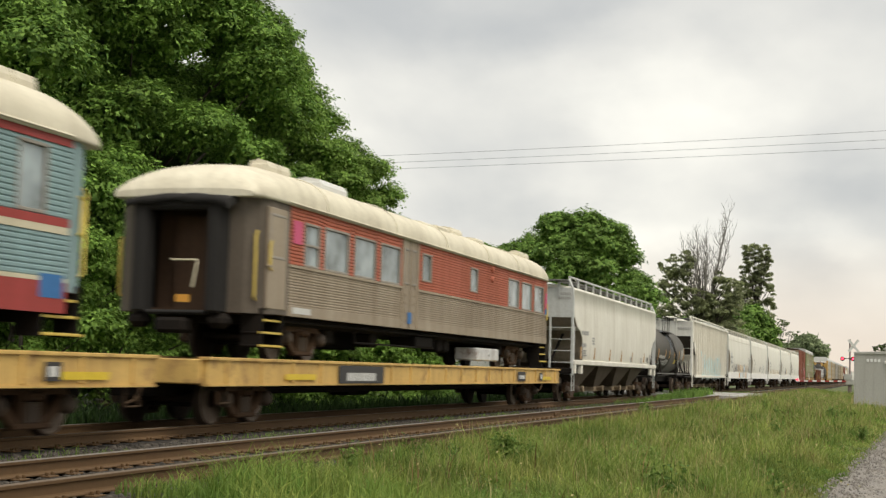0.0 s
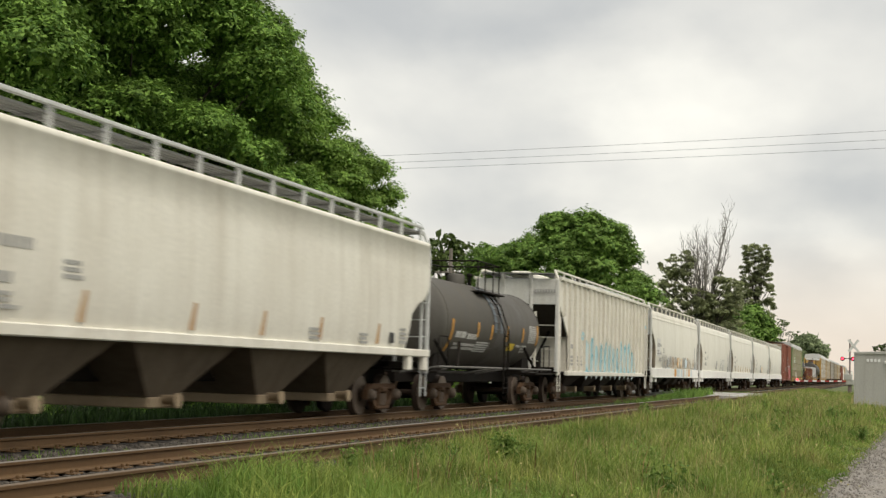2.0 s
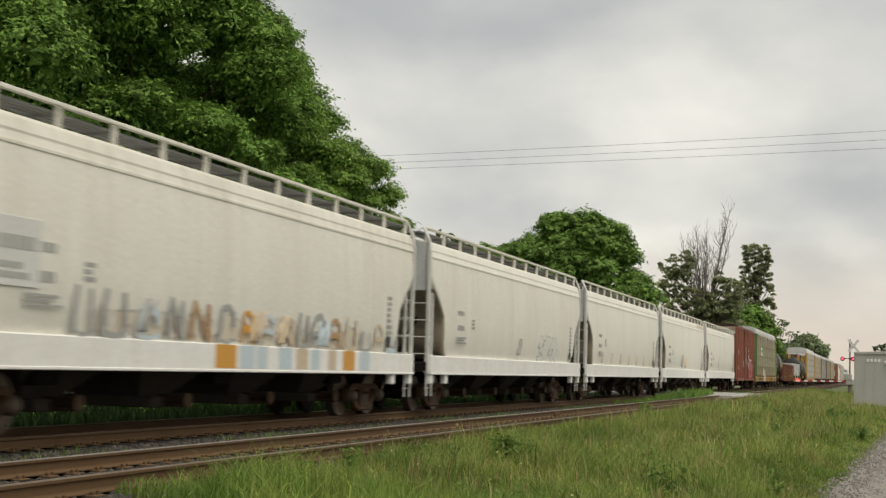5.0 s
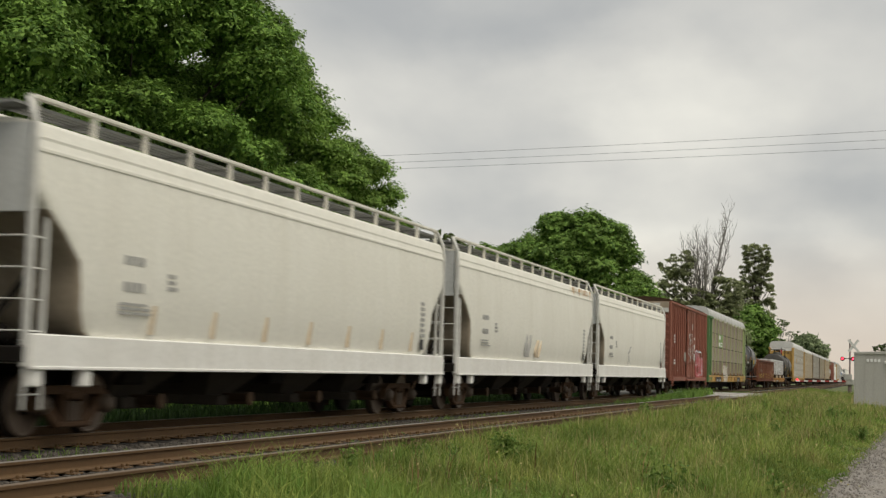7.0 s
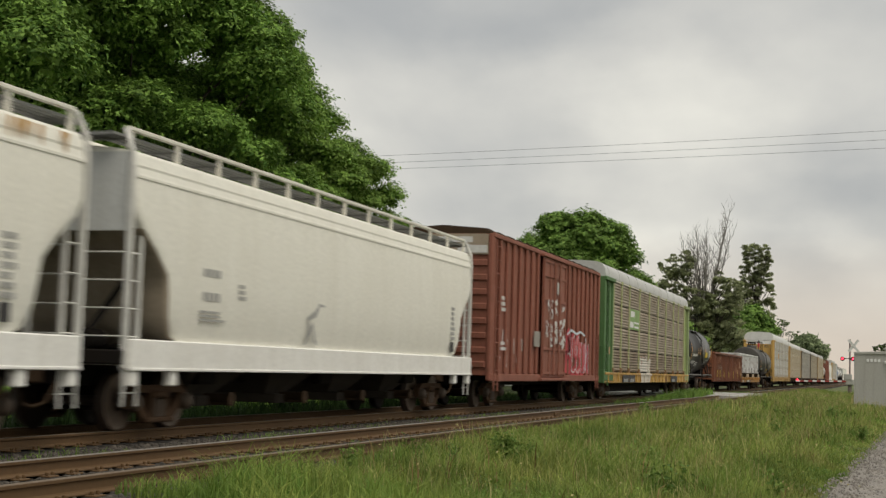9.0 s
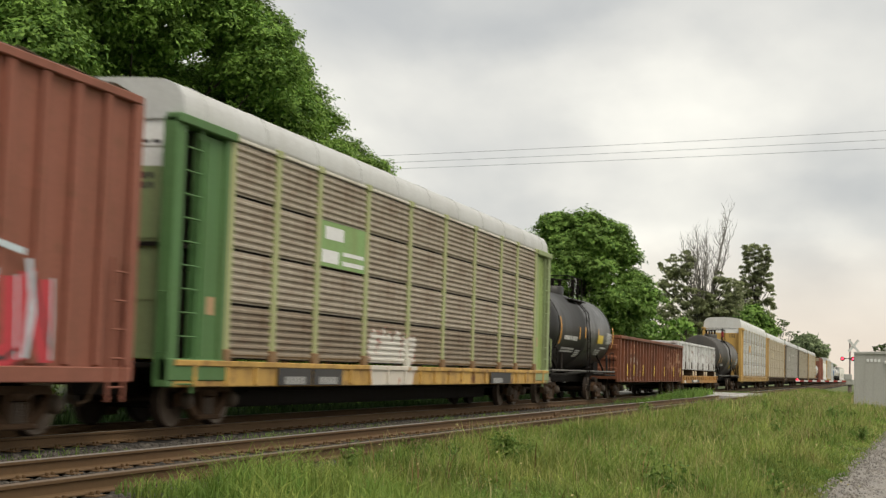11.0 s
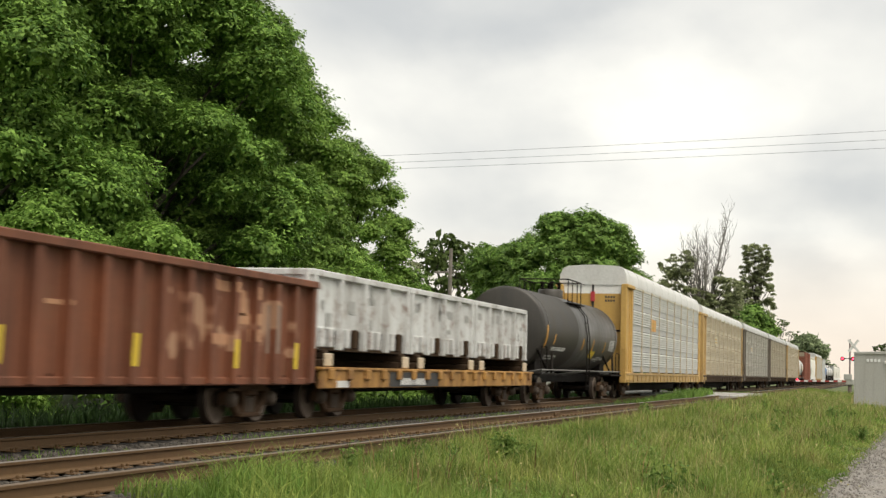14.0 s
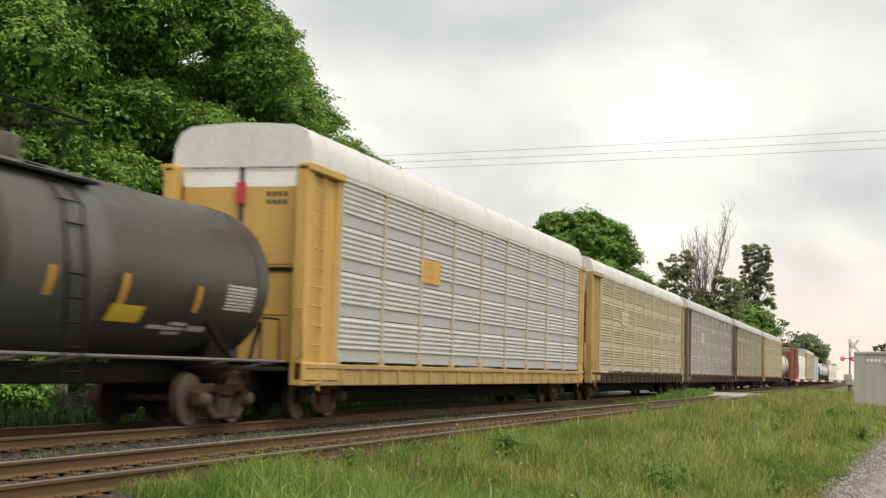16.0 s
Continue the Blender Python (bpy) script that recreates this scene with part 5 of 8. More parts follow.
# ---- flat cars that carry the old coaches ----
def flat_car(s0):
    L = 27.2
    c = start_car("flat_car", "long yellow steel flat car with rust stains and dark stencil panels", "railway car", s0, "flat cars with coaches")
    for s in (-1, 1):
        b = Build()
        b.box(s * 1.42, s * 1.56, 0.05, L - .05, .72, 1.18, 0, .015)
        b.box(s * 1.40, s * 1.60, 0.0, L, 1.14, 1.20, 0, .01)
        b.box(s * 1.44, s * 1.585, .05, L - .05, .71, .745, 0)
        for i in range(19):
            y = .75 + i * (L - 1.5) / 18
            b.box(s * 1.56, s * 1.60, y - .04, y + .04, .76, 1.14, 0, .01)
        part("side_sill", b, M["yellow"], c)
    b = Build()
    n = 34
    for i in range(n):
        y0, y1 = .02 + i * (L - .04) / n, .02 + (i + 1) * (L - .04) / n - .012
        b.box(-1.4, 1.4, y0, y1, 1.10, 1.165)
    part("deck", b, M["steel_brown"], c)
    b = Build()
    b.box(-.32, .32, .1, L - .1, .50, 1.10, bev=.03)
    for i in range(12):
        y = 1.2 + i * (L - 2.4) / 11
        b.box(-1.4, 1.4, y - .06, y + .06, .82, 1.10)
    b.box(-.9, -.3, 11.5, 13.2, .38, .8, bev=.1)
    b.tube([(.7, 3.5, .62), (.7, L - 3.5, .62)], .03)
    b.tube([(.95, 7, .78), (.95, L - 6, .70)], .022)
    part("underframe", b, M["steel_dark"], c)
    for y0 in (0.0, L):
        b = Build()
        b.box(-1.45, 1.45, y0 - .06, y0 + .06, .74, 1.16, bev=.02)
        part("end_sill", b, M["yellow"], c)
    b = Build()
    b.box(1.601, 1.606, 5.95, 8.7, .745, 1.12, 0)
    bars(b, 1.607, 6.4, .80, 1.75, .26, 1, 1)
    part("stencil_panel", b, [M["mark_black"], M["mark_white"]], c, "dark panel with pale stencilled bars")
    b = Build()
    b.box(1.601, 1.606, L - 6.1, L - 5.1, .80, 1.08, 0); bars(b, 1.607, L - 5.95, .86, .7, .16, 1, 1)
    part("stencil_panel", b, [M["mark_black"], M["mark_white"]], c)
    b = Build()
    b.box(1.601, 1.606, L - 3.15, L - 2.75, .80, 1.06, 0); b.box(1.606, 1.609, L - 3.07, L - 2.85, .86, 1.0, 1)
    part("stencil_panel", b, [M["mark_black"], M["mark_white"]], c)
    for y in (3.2, L - 3.0):
        b = Build()
        b.box(1.601, 1.604, y, y + 1.5, .82, .93)
        part("reflector", b, M["placard"], c)
    for y0, s in ((.5, 1), (L - .5, -1)):
        b = Build()
        for k in (0, .42):
            b.tube([(1.52, y0 + s * k, .74), (1.55, y0 + s * k, .42)], .016)
        b.tube([(1.55, y0, .42), (1.55, y0 + s * .42, .42)], .018)
        part("stirrup_step", b, M["steel_brown"], c)
    add_truck(c, 2.6); add_truck(c, L - 2.6); add_couplers(c, L)
    return c


# ---- coaches ----
def fluted(b, x, y0, y1, z0, z1, m=0, pitch=0.062, depth=0.014, holes=()):
    """A fluted side of a coach with openings; x is the outer face."""
    ys = sorted({y0, y1, *[v for h in holes for v in h[:2] if y0 < v < y1]})
    s = 1 if x > 0 else -1

    def strip(ya, yb, za, zb):
        n = max(1, round((zb - za) / pitch))
        prof = []
        for i in range(n):
            for q, d in ((0, depth), (.22, 0), (.72, 0), (.9, depth)):
                prof.append((x - s * d, za + (zb - za) * (i + q) / n))
        prof.append((x - s * depth, zb))
        b.rings([[(px, ya, pz) for px, pz in prof], [(px, yb, pz) for px, pz in prof]], m, closed=False, cap0=False, cap1=False, smooth=False)

    for ya, yb in zip(ys, ys[1:]):
        cut = sorted((h[2], h[3]) for h in holes if h[0] < (ya + yb) / 2 < h[1])
        z = z0
        for a, c in cut:
            a, c = max(a, z0), min(c, z1)
            if a > z: strip(ya, yb, z, a)
            z = max(z, c)
        if z < z1: strip(ya, yb, z, z1)


def coach_window(c, y0, y1, z0, z1, x, split=False, mats=("glass", "stripe_cream")):
    s = 1 if x > 0 else -1
    b = Build()
    f = .03
    for box in ((y0 - f, y0 + .02, z0 - f, z1 + f), (y1 - .02, y1 + f, z0 - f, z1 + f), (y0, y1, z0 - f, z0 + .02), (y0, y1, z1 - .02, z1 + f)):
        b.box(x - s * .06, x + s * .012, *box, 0, .008)
    if split:
        zm = (z0 + z1) / 2
        b.box(x - s * .05, x + s * .01, y0, y1, zm - .02, zm + .02, 0)
    w = part("window", b, M["win_frame"], c)
    b = Build()
    b.box(x - s * .05, x - s * .035, y0 - .01, y1 + .01, z0 - .01, z1 + .01)
    part("pane", b, M["glass"], w, "dusty grey glass with reflections in its tone")


def coach_roof(b, y0, y1, zedge, w, crown, m=0, ends=(1.0, 1.0)):
    """Arched roof, its ends rounded down."""
    n, rr = 22, []
    L = y1 - y0
    stations = [0, .06, .15, .3, .5, .75, 1.0, 1.4] + [2 + (L - 4) * i / 14 for i in range(15)] + [L - v for v in (1.4, 1.0, .75, .5, .3, .15, .06, 0)]
    for d in stations:
        e0 = min(1, d / max(.01, 1.5 * ends[0])) if ends[0] else 1
        e1 = min(1, (L - d) / max(.01, 1.5 * ends[1])) if ends[1] else 1
        k = math.sqrt(max(0, 1 - (1 - min(e0, e1)) ** 2))
        ring = []
        for i in range(n + 1):
            a = math.pi * i / n
            ww = w * (1 - .10 * (1 - k))
            px, pz = ww * math.copysign(abs(math.cos(a)) ** .8, math.cos(a)), math.sin(a) ** .85
            ring.append((px, y0 + d, zedge + crown * pz * (.12 + .88 * k)))
        ring = [(w * (1 - .10 * (1 - k)) , y0 + d, zedge - .06)] + ring + [(-w * (1 - .10 * (1 - k)), y0 + d, zedge - .06)]
        rr.append(ring)
    b.rings(rr, m, closed=True)


def vent_box(b, x, y0, y1, z, h, w, m=0, dark=None):
    """A low roof ventilator with a bowed top."""
    prof = [(x - w / 2, z - .25), (x + w / 2, z - .25), (x + w / 2, z + h * .5), (x + w * .4, z + h * .85), (x, z + h), (x - w * .4, z + h * .85), (x - w / 2, z + h * .5)]
    b.prism(prof, y0, y1, m)
    b.box(x - w * .46, x + w * .46, y0 - .03, y0 + .02, z - .02, z + h * .7, m, .02)


def old_coach(s0, scheme):
    """An old passenger coach standing on a flat car whose leading end is at s0."""
    first = scheme == "blue"
    label = "old pale blue coach with red and cream stripes, cream roof" if first else "old coach, faded red above, grimy fluted steel below, cream roof"
    c = start_car("coach", label, "railway coach", s0, "old coaches on flat cars")
    W, Z0, ZB, ZE = 1.5, 2.02, 2.98, 4.17
    Y0, Y1 = (3.4, 25.3)
    wins = [(4.14, 4.86, 3.04, 3.85), (5.18, 6.50, 3.04, 3.87), (6.89, 8.19, 3.04, 3.87), (8.57, 9.87, 3.04, 3.87), (11.6, 12.3, 3.26, 3.90),
            (15.9, 16.6, 3.26, 3.88), (20.06, 21.34, 3.05, 3.87), (21.77, 23.03, 3.05, 3.87), (23.45, 24.75, 3.05, 3.87)]
    if first:
        Y0, Y1 = 2.2, 24.6
        wins = [(3.0 + i * 2.45, 4.3 + i * 2.45, 3.06, 3.93) for i in range(8)] + [(23.35, 24.0, 3.06, 3.95)]
    door = [(10.1, 11.19, Z0, ZE)] if not first else []
    for s in (1, -1):
        b = Build()
        if first:
            fluted(b, s * W, Y0, Y1, 3.02, 4.02, 0, .075, .014, wins)
            fluted(b, s * W, Y0, Y1, 2.20, 2.80, 0, .075, .014)
        else:
            fluted(b, s * W, Y0, Y1, ZB + .03, ZE, 0, .068, .016, wins + door)
        part("upper_side", b, M["teal"] if first else M["red"], c)
    for s in (1, -1):
        b = Build()
        if first:
            b.box(s * (W - .03), s * (W + .012), Y0, Y1, 4.02, ZE + .02, 0); b.box(s * (W - .03), s * (W + .012), Y0, Y1, 2.90, 3.02, 0)
            b.box(s * (W - .03), s * (W + .008), Y0, Y1, 1.72, 2.14, 0)
            b.box(s * (W - .03), s * (W + .010), Y0, Y1, 2.80, 2.90, 1); b.box(s * (W - .03), s * (W + .010), Y0, Y1, 2.14, 2.20, 1)
            b.box(s * (W + .009), s * (W + .014), 23.95, 24.5, 1.92, 2.24, 2)
        else:
            ys = [Y0, 10.1, 11.19, Y1]
            fluted(b, s * W, Y0, 10.1, Z0 + .22, ZB - .03, 0, .055, .012); fluted(b, s * W, 11.19, Y1, Z0 + .22, ZB - .03, 0, .055, .012)
            for ya, yb in ((Y0, 10.1), (11.19, Y1)):
                b.box(s * (W - .03), s * (W + .02), ya, yb, ZB - .03, ZB + .03, 0, .008)
                b.box(s * (W - .03), s * (W + .01), ya, yb, Z0, Z0 + .22, 0, .008)
        part("lower_side", b, [M["stripe_red"], M["stripe_cream"], M["blue"]] if first else [M["stainless"]], c, "red band with cream lines" if first else "grimy fluted stainless steel")
    b = Build()
    b.box(-W + .06, W - .06, Y0 + .05, Y1 - .05, Z0 + .02, ZE - .02)
    part("inner_shell", b, M["steel_dark"], c)
    for w in wins:
        for s in (1, -1):
            coach_window(c, *w, s * W, split=(w[1] - w[0] < .75 and w[0] < 5))
    b = Build()
    RA, RB = (1.3, 25.45) if first else (1.86, 25.7)
    coach_roof(b, RA, RB, ZE + .02, W + .06, .74, 0, (1.2, .8))
    roof = part("roof", b, M["roof_cream"], c, "cream painted canvas roof")
    for y0, y1, x, h, w in ((3.25, 3.72, .85, .30, .42), (3.80, 4.3, .85, .30, .42), (7.0, 8.5, .25, .34, .8), (12.5, 13.5, .9, .12, .5), (13.7, 14.7, .95, .14, .55), (16.9, 17.8, .35, .30, .6), (17.4, 18.2, .95, .16, .5), (23.2, 23.7, .85, .30, .42), (23.8, 24.3, .85, .30, .42)):
        b = Build()
        vent_box(b, x, y0, y1, ZE + .55 if x > .7 else ZE + .68, h, w)
        part("roof_vent", b, M["house_white"] if x == .25 else M["roof_cream"], roof)
    b = Build()
    for y in (5.1, 9.4, 13.4, 17.5, 21.0):
        ring = [((W + .075) * math.copysign(abs(math.cos(a)) ** .8, math.cos(a)), ZE + .03 + .75 * math.sin(a) ** .85) for a in [math.pi * i / 16 for i in range(17)]]
        b.tube([(x, y, z) for x, z in ring], .012, 0, 4)
    b.tube([(W + .07, 3.2, ZE + .0), (W + .07, 24.5, ZE + .0)], .018, 0, 5)
    part("roof_seam", b, M["roof_cream"], roof)
    # leading end with its vestibule and folding bellows; trailing end closed
    ya, yb = (1.4, 25.3) if first else (2.02, 25.62)
    for y0, y1, lead in ((ya, Y0, True), (Y1, yb, False)):
        yo = y0 if lead else y1
        s = -1 if lead else 1
        f = lambda d: yo - s * d
        b = Build()
        yi = y1 if lead else y0
        for sg in (1, -1):
            for (xa, da), (xb, db) in (((.86, .0), (1.18, .06)), ((1.18, .06), (1.40, .24)), ((1.40, .24), (W - .005, .55))):
                ring = [(sg * xa, f(da)), (sg * xb, f(db)), (sg * (xb - .04), f(db + .05)), (sg * (xa - .04), f(da + .05))]
                b.rings([[(x, y, Z0) for x, y in ring], [(x, y, ZE) for x, y in ring]], 0, smooth=False)
            b.box(sg * (W - .05), sg * (W - .005), f(.55), yi, Z0, ZE, 0, .01)
        b.box(-.86, .86, f(.6), f(.65), Z0, ZE - .1, 1)
        b.box(-W + .06, W - .06, f(.3), yi, Z0, Z0 + .08, 1); b.box(-1.2, 1.2, f(.1), yi, ZE - .06, ZE + .02, 1)
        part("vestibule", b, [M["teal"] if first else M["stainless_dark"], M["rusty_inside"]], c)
        b = Build()
        hood = []
        for q in range(9):
            u = q / 8
            hood.append([(-1.02 + 2.04 * u, yo + s * (.40 + .03 * math.sin(9 * u)), ZE - .02 - .10 * (2 * u - 1) ** 2 + .015 * math.sin(23 * u)), (-1.02 + 2.04 * u, yo - s * .05, ZE + .05 - .06 * (2 * u - 1) ** 2),
                         (-1.04 + 2.08 * u, yo - s * .05, ZE - .06 - .06 * (2 * u - 1) ** 2), (-1.04 + 2.08 * u, yo + s * .44, ZE - .16 - .12 * (2 * u - 1) ** 2 + .03 * math.sin(17 * u))])
        b.rings(hood, 0, smooth=True)
        part("bellows_hood", b, M["vestibule"], c, "sagging black canvas hood")
        b = Build()
        b.box(.02, .30, yo + s * .31, yo + s * .315, Z0 + .16, Z0 + .30, 0)
        part("warning_plate", b, M["orange"], c, "small orange plate")
        b = Build()
        for x in (-.74, .76):
            b.box(x - .13, x + .13, yo, yo + s * .36, Z0 - .02, ZE - .12, 0, .04)
            for k in range(4):
                b.box(x - .15, x + .15, yo + s * (.03 + .085 * k), yo + s * (.075 + .085 * k), Z0, ZE - .15, 0, .01)
        b.box(-.90, .92, yo, yo + s * .36, ZE - .30, ZE - .06, 0, .06)
        b.box(-.6, .6, yo + s * .02, yo + s * .34, Z0 - .06, Z0 + .02, 0, .03)
        part("gangway_bellows", b, M["vestibule"], c, "black folding gangway bellows")
        b = Build()
        b.box(-.42, .42, f(.44), f(.50), Z0 + .02, ZE - .35, 0, .01)
        part("end_door", b, M["rusty_inside"], c)
        b = Build()
        b.tube([(-.1, yo + s * .30, 2.95), (.42, yo + s * .30, 2.95), (.34, yo + s * .30, 2.45)], .022, 0, 6)
        part("gate_bar", b, M["stripe_cream"], c)
        for x, yh, za, zb in ((W - .12, yo - s * .10, 2.26, 3.52), (W + .03, yo - s * .42, 2.82, 3.36), (-W + .12, yo - s * .10, 2.3, 3.4)):
            b = Build()
            b.tube([(x, yh - s * .07, za), (x, yh, za + .06), (x, yh, zb - .06), (x, yh - s * .07, zb)], .026, 0, 6)
            part("handrail", b, M["yellow_rail"], c, "yellow handrail")
        b = Build()
        b.box(-.3, .3, yo + s * .0, yo + s * .5, 1.62, 1.9, 0, .06); b.box(-1.0, -.6, yo - s * .1, yo + s * .28, 1.72, 2.0, 0, .1); b.box(.6, 1.0, yo - s * .1, yo + s * .28, 1.72, 2.0, 0, .1)
        part("buffer_gear", b, M["steel_dark"], c)
        for i, z in enumerate((1.92, 1.69, 1.45)):
            b = Build()
            u0, u1 = sorted((f(.30 - .05 * i), f(1.2)))
            b.box(W - .42, W - .10 + .03 * i, u0, u1, z - .03, z, 0, .008)
            b.box(W - .10 + .03 * i, W - .06 + .03 * i, u0, u1, z - .035, z + .006, 1, .006)
            part("step", b, [M["steel_dark"], M["yellow_rail"]], c)
        b = Build()
        for k in (.3, 1.22):
            b.box(W - .44, W - .02, f(k - .02), f(k + .02), 1.40, Z0 + .1, 0)
        part("step_side", b, M["steel_dark"], c)
    if not first:
        b = Build()
        b.box(W - .045, W + .004, 2.40, 3.27, Z0 + .1, 4.0, 0, .01)
        b.tube([(W + .01, 2.38, 2.9), (W + .05, 2.44, 2.9)], .02)
        d = part("door", b, M["stainless"], c)
        coach_window(c, 2.5, 3.17, 3.08, 3.86, W)
        b = Build()
        for a in (10.1, 10.66):
            b.box(W - .05, W + .0, a + .02, a + .52, Z0, ZE - .02, 0, .01)
            b.box(W, W + .012, a + .1, a + .14, Z0 + .3, ZE - .3, 0)
        b.box(W - .04, W + .03, 10.04, 10.12, Z0, ZE, 0, .01); b.box(W - .04, W + .03, 11.17, 11.25, Z0, ZE, 0, .01)
        for k in range(5):
            b.box(W, W + .02, 10.3, 10.38, 2.2 + .2 * k, 2.26 + .2 * k, 0); b.box(W, W + .02, 10.95, 11.02, 2.2 + .2 * k, 2.26 + .2 * k, 0)
        part("folding_door", b, M["stainless"], c)
        coach_window(c, 10.22, 10.5, 3.1, 3.9, W + .01); coach_window(c, 10.8, 11.06, 3.1, 3.9, W + .01)
        for ya, yb, za, zb, mt in ((3.52, 3.95, 3.42, 3.86, "pink"), (24.95, 25.2, 3.2, 3.7, "pink"), (10.5, 10.8, 2.15, 2.42, "blue"), (24.95, 25.2, 3.0, 3.2, "blue"), (3.6, 4.5, 2.08, 2.2, "mark_white")):
            b = Build()
            b.box(W + .012, W + .017, ya, yb, za, zb, 0, .001)
            part("paint_patch", b, M[mt], c, {"pink": "faded pink spray patch", "blue": "blue paint patch", "mark_white": "white stencil panel"}[mt])
        b = Build()
        for z in (3.72, 4.0):
            b.turn([(0, .09), (.05, .085), (.06, .04)], W, 18.1, z, "x", 12)
        part("marker_lamp", b, M["red"], c)
    # below the floor
    b = Build()
    b.box(-1.1, 1.1, 3.0, 24.6, 1.86, Z0 + .02, bev=.02)
    b.box(.55, 1.25, 12.0, 13.4, 1.62, 1.9, bev=.03); b.box(-1.2, -.5, 9, 12.5, 1.5, 1.9, bev=.04)
    b.tube([(1.2, 7.8, 1.62), (1.2, 13.6, 1.62)], .025); b.tube([(1.2, 7.8, 1.62), (1.2, 7.8, 1.9)], .025); b.tube([(1.2, 13.6, 1.62), (1.2, 13.6, 1.9)], .025)
    b.tube([(1.3, 3.6, 1.93), (1.3, 25, 1.93)], .03)
    for y in (5.2, 20.9, 22.3, 6.6, 9.4, 14.6, 15.2):
        b.box(.5, 1.0, y, y + .5, 1.55, 1.9, bev=.05)
    part("underframe", b, M["steel_dark"], c)
    b = Build()
    b.box(.75, 1.42, 17.05, 19.4, 1.36, 1.72, 0, .03); b.turn([(0, .05), (.02, .045)], 1.42, 18.3, 1.54, "x", 10)
    part("battery_box", b, M["tub"], c, "white battery box")
    for y in (5.2, 22.4):
        add_truck(c, y, 1.165, False)
    return c


# ---- covered hoppers ----
def end_gear(c, L, zt, x=1.45, ys=(0.06, 1.05), mat="cream_white", sill=True):
    """Corner posts, ladders, platforms and pipes at both ends of a hopper."""
    for lead in (True, False):
        f = (lambda y: y) if lead else (lambda y: L - y)
        for s in (1, -1):
            b = Build()
            b.box(s * (x - .01), s * (x + .09), f(ys[0] - .04), f(ys[0] + .04), .98, zt - .25, 0, .012)
            b.tube([(s * (x + .04), f(ys[0]), zt - .3), (s * (x + .03), f(ys[0]), zt - .05), (s * (x - .12), f(ys[0] + .05), zt + .28), (s * (x - .16), f(ys[0] + .25), zt + .32)], .045, 0, 8)
            b.box(s * (x - .02), s * (x + .05), f(ys[1] - .62), f(ys[1] - .56), 1.0, 3.05, 0, .01)
            b.box(s * .62, s * .70, f(ys[0] - .04), f(ys[0] + .04), 1.0, 3.2, 0, .012)
            for i in range(6):
                z = .62 + i * .42
                b.tube([(s * x, f(ys[0]), z), (s * x, f(ys[1] - .58), z)], .014, 0, 5)
                if i:
                    b.tube([(s * (x + .03), f(ys[0] - .03), z), (s * .66, f(ys[0] - .03), z)], .014, 0, 5)
            b.box(s * (x + .03), s * (x + .06), f(ys[0] - .02), f(ys[0] + .02), .42, 1.0, 0); b.box(s * (x + .03), s * (x + .06), f(ys[1] - .60), f(ys[1] - .56), .42, 1.0, 0)
            part("ladder", b, M[mat], c)
        b = Build()
        b.box(-1.5, 1.5, f(-.02), f(.22), 1.04, 1.26, 1, .02)
        b.box(-1.45, 1.45, f(.2), f(1.5), 1.05, 1.11, 1, .01)
        b.box(-.45, .45, f(.1), f(2.4), .7, 1.05, 1, .02)
        for s in (1, -1):
            b.tube([(s * .5, f(.15), 1.1), (s * .9, f(1.3), 2.6)], .05, 1, 6)
        b.turn([(0, .28), (.03, .30), (.06, .28)] if lead else [(-.06, .28), (-.03, .30), (0, .28)], -.95, f(.0), 1.9, "y", 16, 1)
        b.box(-.2, .35, f(.35), f(.95), 1.12, 1.5, 1, .06)
        b.turn([(0, .17), (.5, .17)], .55, f(.4) if lead else f(.9), 1.42, "y", 10, 1)
        part("end_platform", b, [M[mat], M["steel_dark"]], c)


def run_board(c, L, zt, zr, y0=.25, n=13, mat="cream_white", lean=0.0):
    """Roof walkway with its outer rail on short posts, and the hatch covers between."""
    for s in (1, -1):
        b = Build()
        for i in range(n):
            y = y0 + (L - 2 * y0) * i / (n - 1)
            b.box(s * 1.28, s * 1.35, y - .03, y + .03, zt - .1, zr, 0)
        b.box(s * 1.26, s * 1.36, y0 - .05, L - y0 + .05, zr - .03, zr + .03, 0, .008)
        part("roof_rail", b, M[mat], c)
        b = Build()
        for k in range(4):
            x = s * (.82 + .13 * k)
            b.box(x - .05, x + .05, .0, L, zr - .14, zr - .10, 0)
        for i in range(n):
            y = y0 + (L - 2 * y0) * i / (n - 1)
            b.box(s * .76, s * 1.3, y - .03, y + .03, zr - .17, zr - .14, 0)
        part("running_board", b, M["walkway"], c)
    for y in (.08, L - .08):
        b = Build()
        b.box(-1.3, 1.3, y - .28, y + .28, zr - .15, zr - .11, 0)
        part("end_walkway", b, M["walkway"], c)
    for i in range(5):
        y = L * (i + .5) / 5
        b = Build()
        b.box(-.34, .34, y - L * .085, y + L * .085, zt - .02, zt + .22, 0, .06)
        part("hatch", b, M[mat], c)


